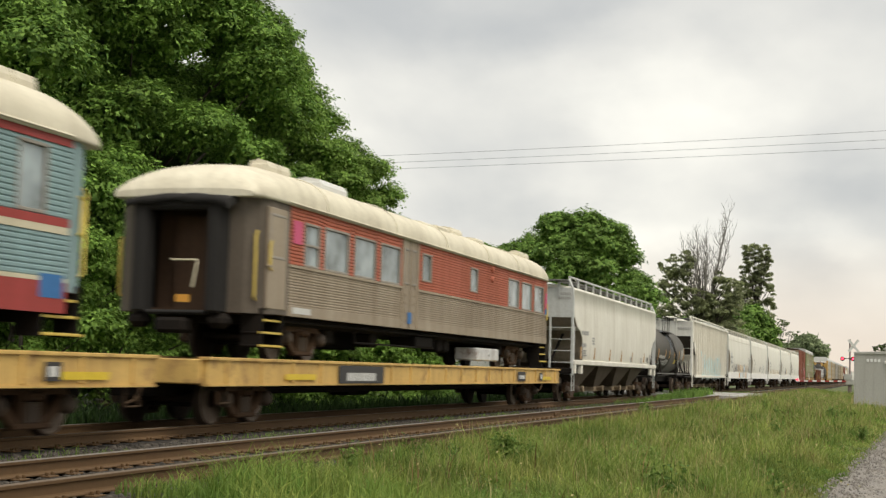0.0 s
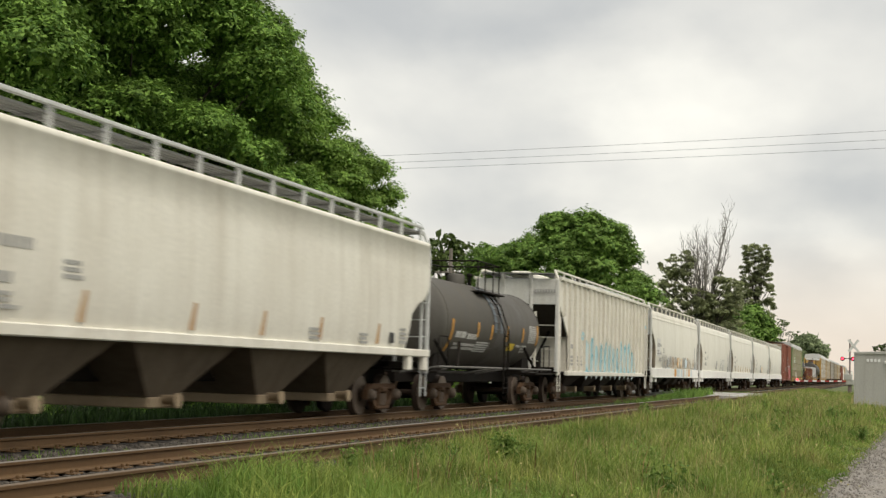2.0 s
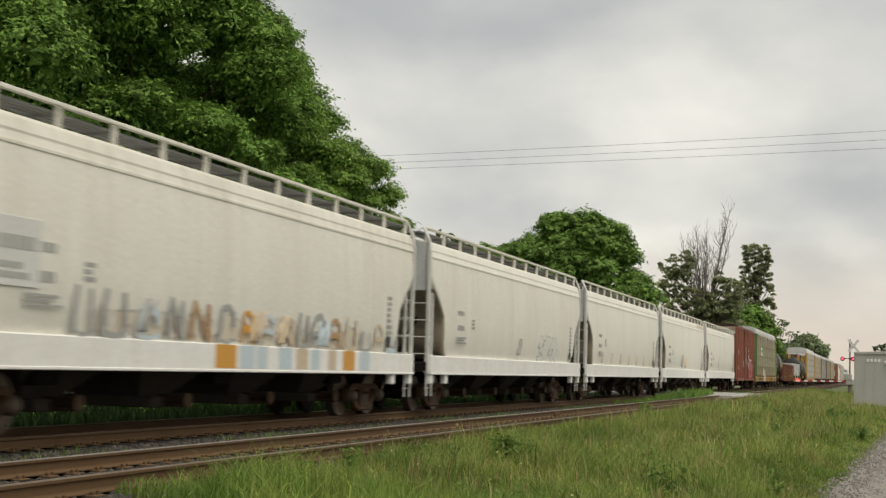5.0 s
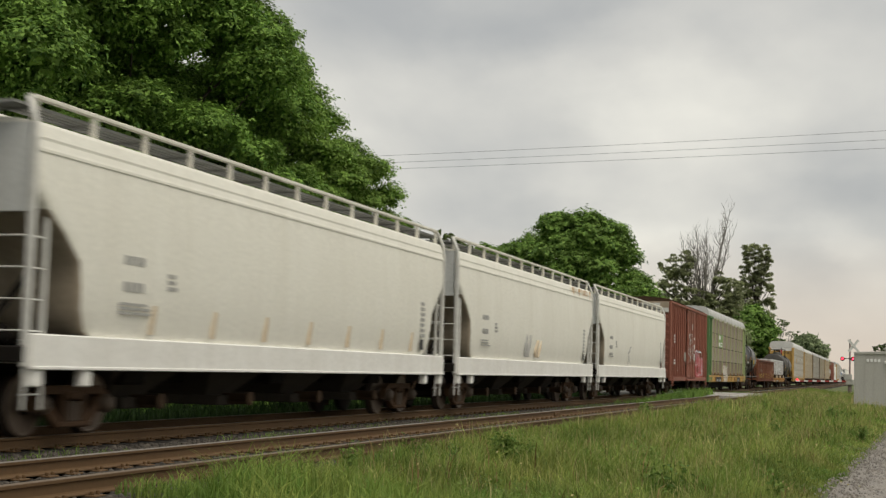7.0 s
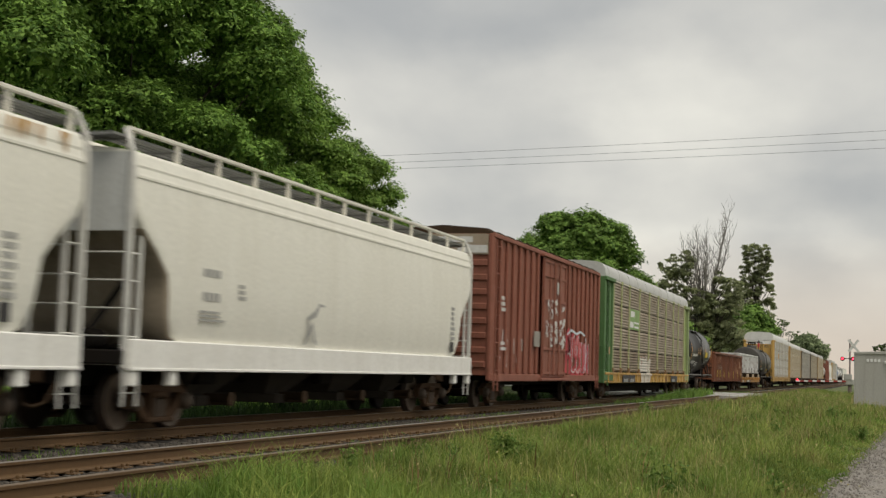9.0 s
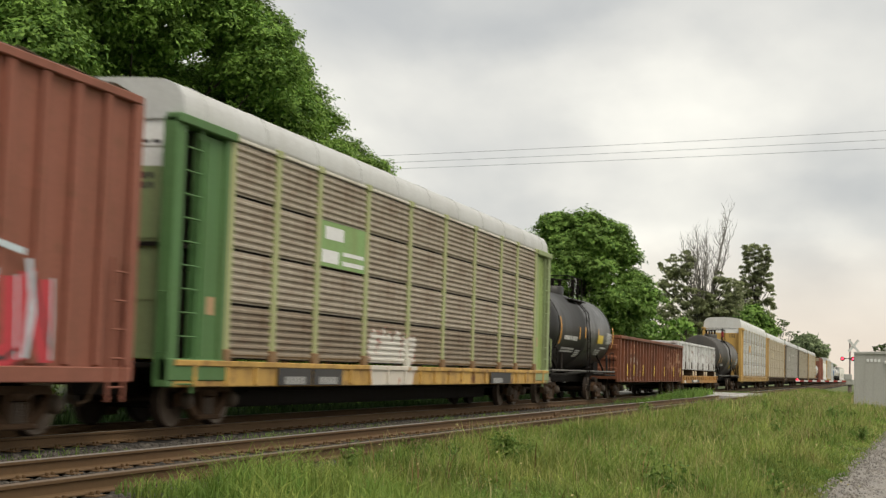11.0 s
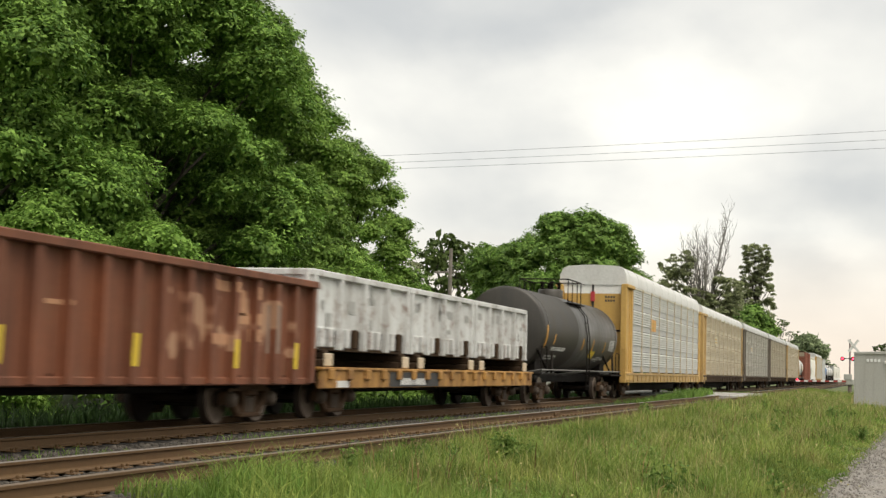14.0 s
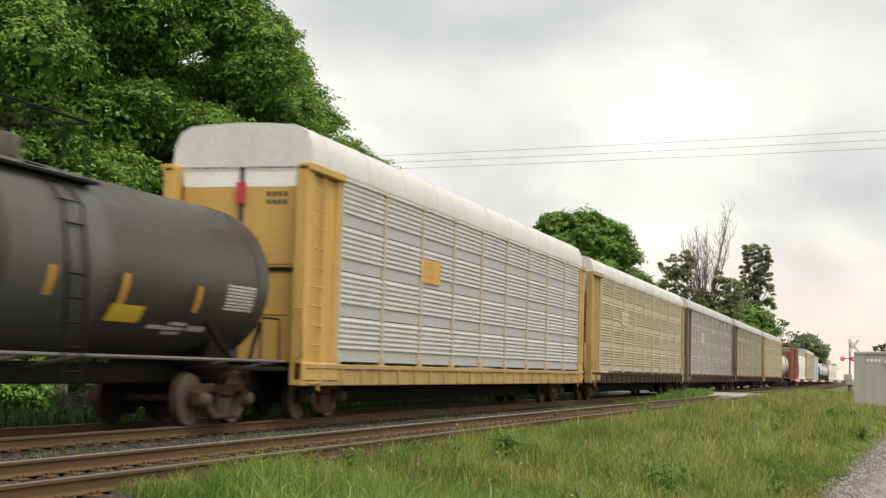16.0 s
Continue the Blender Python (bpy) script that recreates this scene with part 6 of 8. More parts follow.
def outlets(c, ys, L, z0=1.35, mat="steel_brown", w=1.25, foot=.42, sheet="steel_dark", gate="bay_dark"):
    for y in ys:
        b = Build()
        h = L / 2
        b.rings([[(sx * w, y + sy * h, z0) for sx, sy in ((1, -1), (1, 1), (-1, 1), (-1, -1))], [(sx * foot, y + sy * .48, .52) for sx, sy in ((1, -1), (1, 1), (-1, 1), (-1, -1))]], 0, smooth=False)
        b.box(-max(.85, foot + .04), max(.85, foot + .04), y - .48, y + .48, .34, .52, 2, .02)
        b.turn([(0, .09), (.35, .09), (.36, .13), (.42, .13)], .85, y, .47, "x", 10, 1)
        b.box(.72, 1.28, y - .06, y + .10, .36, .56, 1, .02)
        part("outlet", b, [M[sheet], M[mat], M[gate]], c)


def hopper_marks(c, L, x, seed, zmid=2.3, mat="mark_grey"):
    rnd = random.Random(seed)
    for y, z, w, h, rows in ((2.35, .22, .62, .2, 1), (2.35, -.18, .62, .22, 1), (2.25, -.52, .95, .2, 3), (3.7, -.1, .3, .3, 3), (L - 2.1, -.45, .34, .9, 7)):
        b = Build()
        bars(b, x, y, zmid + z, w, h, rows, 0, rnd)
        part("stencil", b, M[mat], c, "rows of grey stencilled bars")
    b = Build()
    b.box(x, x + .004, L - 2.1, L - 1.85, zmid - .75, zmid - .5, 0)
    part("stencil", b, M["mark_black"], c, "small dark square")


def round_hopper(s0, seed, tone="cream_white", smear=None, spray=None):
    L = 18.6
    c = start_car("covered_hopper", "off-white covered hopper with bulging sides, roof walkway and grimy underside", "railway car", s0, "round sided covered hoppers")
    b = Build()
    e = lambda a: (a, L - a)
    lv = [(1.36, 1.49, *e(1.75)), (1.5, 1.52, *e(1.40)), (1.8, 1.56, *e(1.22)), (2.1, 1.585, *e(1.18)), (2.45, 1.59, *e(1.10)), (2.8, 1.585, *e(.70)), (3.1, 1.575, *e(.30)), (3.35, 1.56, *e(.14)),
          (3.7, 1.535, *e(.12)), (3.86, 1.52, *e(.12))]
    loft(b, lv, 0, .10, cap1=False)
    lv2 = [(3.86, 1.535, *e(.11)), (3.90, 1.535, *e(.11)), (3.94, 1.52, *e(.11)), (4.02, 1.50, *e(.11)), (4.06, 1.505, *e(.11)), (4.22, 1.46, *e(.11)), (4.27, 1.43, *e(.11)), (4.33, 1.05, *e(.11)), (4.40, .4, *e(.3))]
    grime_shade_ends(b, 3.1)
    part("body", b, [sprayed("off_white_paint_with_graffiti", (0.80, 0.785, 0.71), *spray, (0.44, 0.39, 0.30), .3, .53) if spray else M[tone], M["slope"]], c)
    b = Build()
    loft(b, lv2, 0, .08, smooth=False)
    part("roof", b, M[tone], c)
    for s in (1, -1):
        b = Build()
        b.box(s * 1.46, s * 1.60, .1, L - .1, .97, 1.43, 0, .02)
        b.box(s * 1.42, s * 1.615, .1, L - .1, .95, 1.0, 0, .01)
        for y in (.25, 1.5, L - 1.5, L - .25):
            b.box(s * 1.44, s * 1.58, y - .12, y + .12, .72, .97, 0, .02)
        part("side_sill", b, M["sill_white"], c)
    end_gear(c, L, 4.3, mat="post_pale"); run_board(c, L, 4.32, 4.62, mat="white")
    for y in (.105, L - .105):
        b = Build()
        b.box(-1.40, 1.40, y - .02, y + .02, 3.05, 4.25, 0)
        part("end_panel", b, M["grey_end"], c, "light grey end panel")
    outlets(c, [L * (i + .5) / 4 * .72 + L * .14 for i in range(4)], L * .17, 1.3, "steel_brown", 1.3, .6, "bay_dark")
    hopper_marks(c, L, 1.592, seed)
    if seed == 20:
        b = Build()
        b.box(1.586, 1.598, 1.5, 2.6, 2.02, 2.92, 0, .004)
        p = part("data_panel", b, M["house_white"], c, "white panel with grey stencilled bars")
        b = Build()
        bars(b, 1.599, 1.65, 2.5, .8, .28, 1); bars(b, 1.599, 1.65, 2.12, .7, .26, 2)
        part("stencil", b, M["mark_grey"], p)
        rnd = random.Random(91)
        b = Build()
        y = 3.4
        while y < 16.5:
            w = rnd.uniform(.7, 1.1)
            m = rnd.choice((0, 0, 1, 1, 2, 3, 4))
            for st in letter_strokes(rnd, y, w, 1.46, rnd.uniform(1.75, 2.15)):
                ribbon(b, st, .10 * rnd.uniform(.5, 1.5), 1.594 + .0004 * rnd.random(), m)
            if 7 < y < 15:
                b.box(1.601, 1.604, y, y + w * rnd.uniform(.4, .9), 1.02, 1.42, rnd.choice((1, 3, 4, 4)))
            y += w
        part("graffiti", b, [M["mark_grey"], M["scrawl_tan"], M["spray_rust"], M["orange"], M["scrawl_blue"]], c, "faded brown, orange and pale blue graffiti")
    if seed == 23:
        b = Build()
        rnd = random.Random(6)
        for i in range(26):
            y = 14.6 + 3.4 * rnd.random()
            ribbon(b, [(y, 4.20), (y + rnd.uniform(-.04, .04), 4.20 - rnd.uniform(.06, .3))], [rnd.uniform(.06, .16), .02], 1.539)
        part("rust_run", b, M["rust_pale"], c, "orange rust runs below the roof edge")
    if seed == 24:
        b = Build()
        ribbon(b, [(6.7, 1.5), (6.95, 1.75), (6.85, 2.0), (7.25, 2.12), (7.45, 2.3), (7.7, 2.28)], [.05, .12, .1, .14, .07, .03], 1.595)
        ribbon(b, [(6.8, 1.66), (7.1, 1.9), (7.2, 1.6), (7.35, 1.5)], [.08, .1, .1, .03], 1.596)
        part("graffiti", b, M["mark_grey"], c, "small grey sprayed scrawl")
    for i in range(7 if seed == 22 else 0):
        y = 3.2 + 2.1 * i
        b = Build()
        slab(b, [(y, 1.50), (y + .10, 1.50), (y + .20, 1.95), (y + .10, 1.95)], 1.545, 1.592)
        part("reflector", b, M["spray_rust"] if seed % 2 else M["scrawl_tan"], c, "faded slanted reflector")
    if smear:
        b = Build()
        rnd = random.Random(seed + 9)
        for y, z, h, k in smear:
            for i in range(4):
                yy = y + rnd.uniform(-.25, .3)
                b.tube([(1.588, yy, z), (1.592, yy + rnd.uniform(.0, .25), z + h * .5), (1.588, yy + rnd.uniform(.1, .45), z + h)], [.03, .05, .02], k, 5)
        part("paint_scrawl", b, [M["mark_grey"], M["scrawl_tan"], M["scrawl_blue"]], c, "faded spray paint scrawl")
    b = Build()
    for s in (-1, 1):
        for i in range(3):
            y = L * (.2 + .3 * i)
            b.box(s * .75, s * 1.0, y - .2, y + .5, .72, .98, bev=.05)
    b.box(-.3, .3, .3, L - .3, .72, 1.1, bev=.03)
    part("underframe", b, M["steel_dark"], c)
    add_truck(c, 2.0); add_truck(c, L - 2.0); add_couplers(c, L)
    return c


def four_bay_hopper(s0):
    L = 20.05
    c = start_car("covered_hopper", "dirty white covered hopper with grey ends and four open bays below", "railway car", s0)
    b = Build()
    e = lambda a: (a, L - a)
    lv = [(1.40, 1.50, *e(1.95)), (1.7, 1.55, *e(1.72)), (2.0, 1.575, *e(1.62)), (2.4, 1.58, *e(1.45)), (2.65, 1.58, *e(1.0)), (2.78, 1.575, *e(.45)), (3.0, 1.57, *e(.2)), (3.12, 1.565, *e(.10)),
          (3.5, 1.55, *e(.06)), (4.08, 1.52, *e(.06)), (4.10, 1.54, *e(.05)), (4.18, 1.53, *e(.05)), (4.22, 1.46, *e(.05)), (4.30, 1.0, *e(.05)), (4.36, .3, *e(.3))]
    loft(b, lv, 0, .05, smooth=True)
    grime_shade_ends(b, 3.1)
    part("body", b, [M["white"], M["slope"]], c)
    for s in (1, -1):
        b = Build()
        b.box(s * 1.47, s * 1.60, .1, L - .1, 1.38, 1.56, 0, .02)
        for y in (.35, 1.55, L - 1.55, L - .35):
            b.box(s * 1.44, s * 1.58, y - .16, y + .16, 1.05, 1.40, 0, .02)
        part("side_sill", b, M["white"], c)
    for y in (.045, L - .045):
        b = Build()
        b.box(-1.50, 1.50, y - .02, y + .02, 3.10, 4.2, 0, .01)
        b.box(-1.0, -.92, y - .08, y + .08, 3.9, 4.4, 0); b.box(.92, 1.0, y - .08, y + .08, 3.9, 4.4, 0)
        part("end_panel", b, M["grey_end"], c, "light grey end panel with stencilled bars")
    b = Build()
    for y in (.02, ):
        for r in range(2):
            for k in range(6):
                b.box(.95 + .08 * k, 1.01 + .08 * k, y - .004, y, 3.92 - .16 * r, 4.02 - .16 * r, 0)
        for r in range(5):
            b.box(-.3 + .03 * r, .55 - .06 * (r % 3), y - .004, y, 3.32 + .09 * r, 3.36 + .09 * r, 0)
    part("stencil", b, M["mark_grey"], c)
    end_gear(c, L, 4.2, mat="grey_end"); run_board(c, L, 4.25, 4.60, n=14, mat="grey_end")
    outlets(c, [3.4, 7.5, 11.7, 15.3], 3.7, 1.42, "outlet", 1.42, .95, "bay", "outlet")
    for y, z, w, h, rows in ((1.35, 2.52, 1.3, .24, 1), (1.35, 2.06, .85, .22, 1), (1.3, 1.72, 1.1, .26, 3), (3.4, 2.2, .5, .3, 3), (12.2, 1.62, .6, .26, 3), (15.0, 1.6, .5, .26, 3), (L - 2.4, 1.66, .5, .4, 4)):
        b = Build()
        bars(b, 1.584, y, z, w, h, rows)
        part("stencil", b, M["mark_grey"], c, "rows of grey stencilled bars")
    b = Build()
    b.box(1.584, 1.588, 16.95, 17.25, 1.66, 1.9)
    part("stencil", b, M["mark_black"], c, "small dark square")
    for y in (1.2, 3.85, 7.2, 9.95, 12.7, 16.1):
        b = Build()
        slab(b, [(y, 1.62), (y + .11, 1.62), (y + .21, 2.07), (y + .10, 2.07)], 1.55, 1.588)
        part("reflector", b, M["spray_rust"], c, "faded slanted orange reflector")
    b = Build()
    b.box(-.3, .3, .3, L - .3, .75, 1.1, bev=.03)
    part("underframe", b, M["steel_dark"], c)
    add_truck(c, 2.0); add_truck(c, L - 2.0); add_couplers(c, L)
    return c


def sprayed(name, base, col, line, y0, y1, z0, z1, scale=1.3, dirt=(0.36, 0.32, 0.25), amount=.45, reach=.62, rust=0.0):
    """The car's paint with sprayed lettering-like shapes between y0..y1 and z0..z1."""
    m = paint(name, base, dirt, amount, 0.6, rust=rust)
    nt = m.node_tree
    b = nt.nodes["Principled BSDF"]
    old = b.inputs["Base Color"].links[0].from_socket
    co, sp = nt.nodes.new("ShaderNodeTexCoord"), nt.nodes.new("ShaderNodeSeparateXYZ")
    nt.links.new(co.outputs["Object"], sp.inputs[0])

    def edge(sock, a, bb, soft):
        lo, hi = nt.nodes.new("ShaderNodeMapRange"), nt.nodes.new("ShaderNodeMapRange")
        for n, f, t in ((lo, a - soft, a + soft), (hi, bb + soft, bb - soft)):
            n.inputs["From Min"].default_value, n.inputs["From Max"].default_value = f, t
            nt.links.new(sock, n.inputs["Value"])
        k = nt.nodes.new("ShaderNodeMath"); k.operation = "MULTIPLY"
        nt.links.new(lo.outputs[0], k.inputs[0]); nt.links.new(hi.outputs[0], k.inputs[1])
        return k.outputs[0]

    k = nt.nodes.new("ShaderNodeMath"); k.operation = "MULTIPLY"
    nt.links.new(edge(sp.outputs["Y"], y0, y1, .5), k.inputs[0]); nt.links.new(edge(sp.outputs["Z"], z0, z1, .22), k.inputs[1])
    n = tex(nt, scale, 2.0, .5, (0.0, 1.0, .5))
    a = nt.nodes.new("ShaderNodeMath"); a.operation = "MULTIPLY_ADD"; a.inputs[1].default_value = reach
    nt.links.new(k.outputs[0], a.inputs[0]); nt.links.new(n, a.inputs[2])
    fill = ramp(nt, a.outputs[0], [(.985, 0.0), (1.02, 1.0)])
    rim = ramp(nt, a.outputs[0], [(.955, 0.0), (.985, 1.0), (1.02, 1.0), (1.06, 0.0)])
    kf = nt.nodes.new("ShaderNodeMath"); kf.operation = "MULTIPLY"; kf.inputs[1].default_value = .8
    nt.links.new(fill, kf.inputs[0])
    c = mix(nt, kf.outputs[0], old, col)
    kr = nt.nodes.new("ShaderNodeMath"); kr.operation = "MULTIPLY"; kr.inputs[1].default_value = .85
    nt.links.new(rim, kr.inputs[0])
    nt.links.new(mix(nt, kr.outputs[0], c, line), b.inputs["Base Color"])
    return m


def ribbed_hopper(s0):
    L = 19.9
    c = start_car("covered_hopper", "white covered hopper with vertical side ribs and sky-blue graffiti", "railway car", s0)
    mat = M["white"]
    side = [(0.0, 4.36), (0.0, 3.48), (1.50, 2.38), (1.54, 1.10), (L - 1.54, 1.10), (L - 1.50, 2.38), (L, 3.48), (L, 4.36)]
    for s in (1, -1):
        b = Build()
        slab(b, side, s * 1.50, s * 1.535)
        b.box(s * 1.50, s * 1.62, 0, L, 4.30, 4.42, 0, .015)
        b.box(s * 1.46, s * 1.60, 1.3, L - 1.3, .98, 1.13, 0, .015)
        body = part("side_sheet", b, mat, c)
        for i in range(21):
            y = .62 + i * (L - 1.24) / 20
            e = min(y, L - y)
            zb = 1.14 if e > 1.55 else 3.48 - e / 1.5 * 1.1
            b = Build()
            b.prism([(s * 1.533, zb), (s * 1.533, 4.31), (s * 1.625, 4.31), (s * 1.625, zb + .05)], y - .035, y + .035)
            b.box(s * 1.533, s * 1.545, y - .065, y + .065, zb, 4.30, 0)
            part("rib", b, M["rib_grime_shade"], body, "vertical rib toned with grime and shadow")
    # tall sprayed shapes along the lower side: wide pale strokes, darker tips
    rnd = random.Random(77)
    b = Build()
    y = 4.5
    for i in range(11):
        w = rnd.uniform(.95, 1.25)
        zt = rnd.uniform(2.15, 2.5) - .02 * i
        ribbon(b, [(y + w * .15, 1.15), (y + w * .5, 1.3), (y + w * .45, zt - .25), (y + w * .6, zt - .1)], [w * .6, w * .85, w * .7, w * .3], 1.5515, 2)
        for st in letter_strokes(rnd, y, w, 1.16, zt):
            ribbon(b, st, [.30 * rnd.uniform(.7, 1.4) for _ in st], 1.553 + .0006 * i, 0)
            if rnd.random() < .75:
                q = max(st, key=lambda v: v[1])
                ribbon(b, [(q[0] - .13, q[1] - .05), (q[0], q[1] + .06), (q[0] + .15, q[1] - .04)], [.03, .07, .03], 1.561, 1)
            if rnd.random() < .5:
                ribbon(b, [(v[0] + .12, v[1]) for v in st], .035, 1.562, 1)
        y += w * .93
    ribbon(b, [(3.75, 2.40), (4.0, 2.58), (4.35, 2.55), (4.2, 2.38), (3.8, 2.36)], [.08, .14, .16, .14, .08], 1.563, 0)
    ribbon(b, [(18.4, 3.2), (18.8, 3.35), (19.2, 3.3)], .12, 1.563, 0)
    for i in range(21):
        y = .62 + i * (L - 1.24) / 20
        if 4.5 < y < 15.2:
            b.box(1.6255, 1.6285, y - .02, y + .02, 1.3, rnd.uniform(1.9, 2.35), 0)
    part("graffiti", b, [M["spray_blue"], M["spray_teal"], M["spray_pale"]], c, "tall sky-blue sprayed shapes with teal tips")
    b = Build()
    slab(b, [(.05, 4.36), (.05, 3.45), (1.46, 2.36), (L - 1.46, 2.36), (L - .05, 3.45), (L - .05, 4.36), (L * .7, 4.52), (L * .3, 4.52)], -1.5, 1.5)
    # slopes take a near-black sheet: the recess shade is put into the colour
    grime_shade_ends(b, 3.4)
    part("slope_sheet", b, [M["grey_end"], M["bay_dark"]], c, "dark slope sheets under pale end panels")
    b = Build()
    slab(b, [(1.58, 2.37), (1.50, 1.12), (L - 1.50, 1.12), (L - 1.58, 2.37)], -1.49, 1.49)
    part("bulkhead", b, M["rack_pale"], c, "dusty pale bulkhead behind the end platform")
    for y in (.02, L - .02):
        b = Build()
        b.box(-1.5, 1.5, y - .03, y + .03, 3.45, 4.34, 0, .01)
        for x in (-1.45, -.5, .5, 1.45):
            b.box(x - .06, x + .06, y - .06, y + .06, 1.1, 4.34 if abs(x) > 1 else 4.45, 0, .015)
        for x in (-.5, .5):
            slab(b, [(y - .05, 4.0), (y + .05, 4.0), (y + .05, 4.5), (y - .22 if y < 1 else y + .22, 4.5)], x - .04, x + .04)
        part("end_frame", b, M["post_pale"], c)
    b = Build()
    for r in range(2):
        for k in range(5):
            b.box(.62 + .1 * k + .3 * (r == 1), .69 + .1 * k + .3 * (r == 1), -.066, -.062, 3.86, 3.98, 0)
    bars(b, 1.54, 1.75, 1.95, .9, .26, 1); bars(b, 1.54, 3.4, 1.95, .55, .26, 1); bars(b, 1.54, 1.75, 1.35, 1.0, .4, 3); bars(b, 1.54, 3.2, 1.35, .9, .4, 3)
    bars(b, 1.54, L - 2.3, 1.6, .5, .7, 6)
    part("stencil", b, M["mark_grey"], c)
    end_gear(c, L, 4.34, mat="white"); run_board(c, L, 4.42, 4.66, n=15, mat="white")
    outlets(c, [4.4, 8.1, 11.8, 15.5], 3.4, 1.15, "outlet", 1.35, .8, "bay_dark")
    b = Build()
    b.box(-.3, .3, .3, L - .3, .75, 1.1, bev=.03)
    part("underframe", b, M["steel_dark"], c)
    add_truck(c, 2.0); add_truck(c, L - 2.0); add_couplers(c, L)
    return c


# ---- tank cars ----
TANK_PLAIN = dict(
    strips=((1.54, -22, 16), (4.84, -12, 6), (5.87, -10, 7), (8.5, -2, 7), (11.72, -20, 15)),
    stencils=((2.36, 2.25, -15, -6, 1), (2.46, 2.2, -34, -25, 2), (5.03, 1.7, -41, -28, 4), (8.6, 1.0, -34, -24, 3), (9.5, 1.3, -23, -19, 1), (10.45, 1.1, -14, 4, 8)),
    placard=(8.5, 9.6, -15, -2), band=(6.15, 7.5))
TANK_SMALL = dict(
    strips=((1.95, -39, 3), (4.5, -16, 3), (6.0, -18, 2), (7.85, -18, 3), (9.82, -17, 3), (11.78, -20, 10)),
    stencils=((2.5, 1.0, -19, -7, 1), (3.65, .95, -20, -9, 1), (2.6, 2.1, -35, -24, 2), (4.75, 1.35, -37, -21, 5), (9.35, .6, -25, -20, 1), (10.1, .6, -33, -20, 3), (10.75, .95, -17, 9, 9)),
    placard=(8.3, 9.1, -31, -20), band=(6.2, 7.35), walkway=True)
TANK_LONG = dict(
    strips=((1.12, -27, 5), (2.4, -20, -6), (7.42, -24, -7), (9.42, -25, -6), (11.85, -26, -8)),
    stencils=((2.4, 2.3, -30, -21, 1), (2.1, 1.8, -46, -36, 2), (7.4, 1.7, -37, -35.5, 1), (10.75, .6, -41, -36, 1), (11.35, .6, -45, -33, 3), (12.1, .6, -41, -34, 1), (13.0, 1.1, -22, -3, 8)),
    placard=(9.3, 10.3, -37, -25), band=(7.8, 8.8))


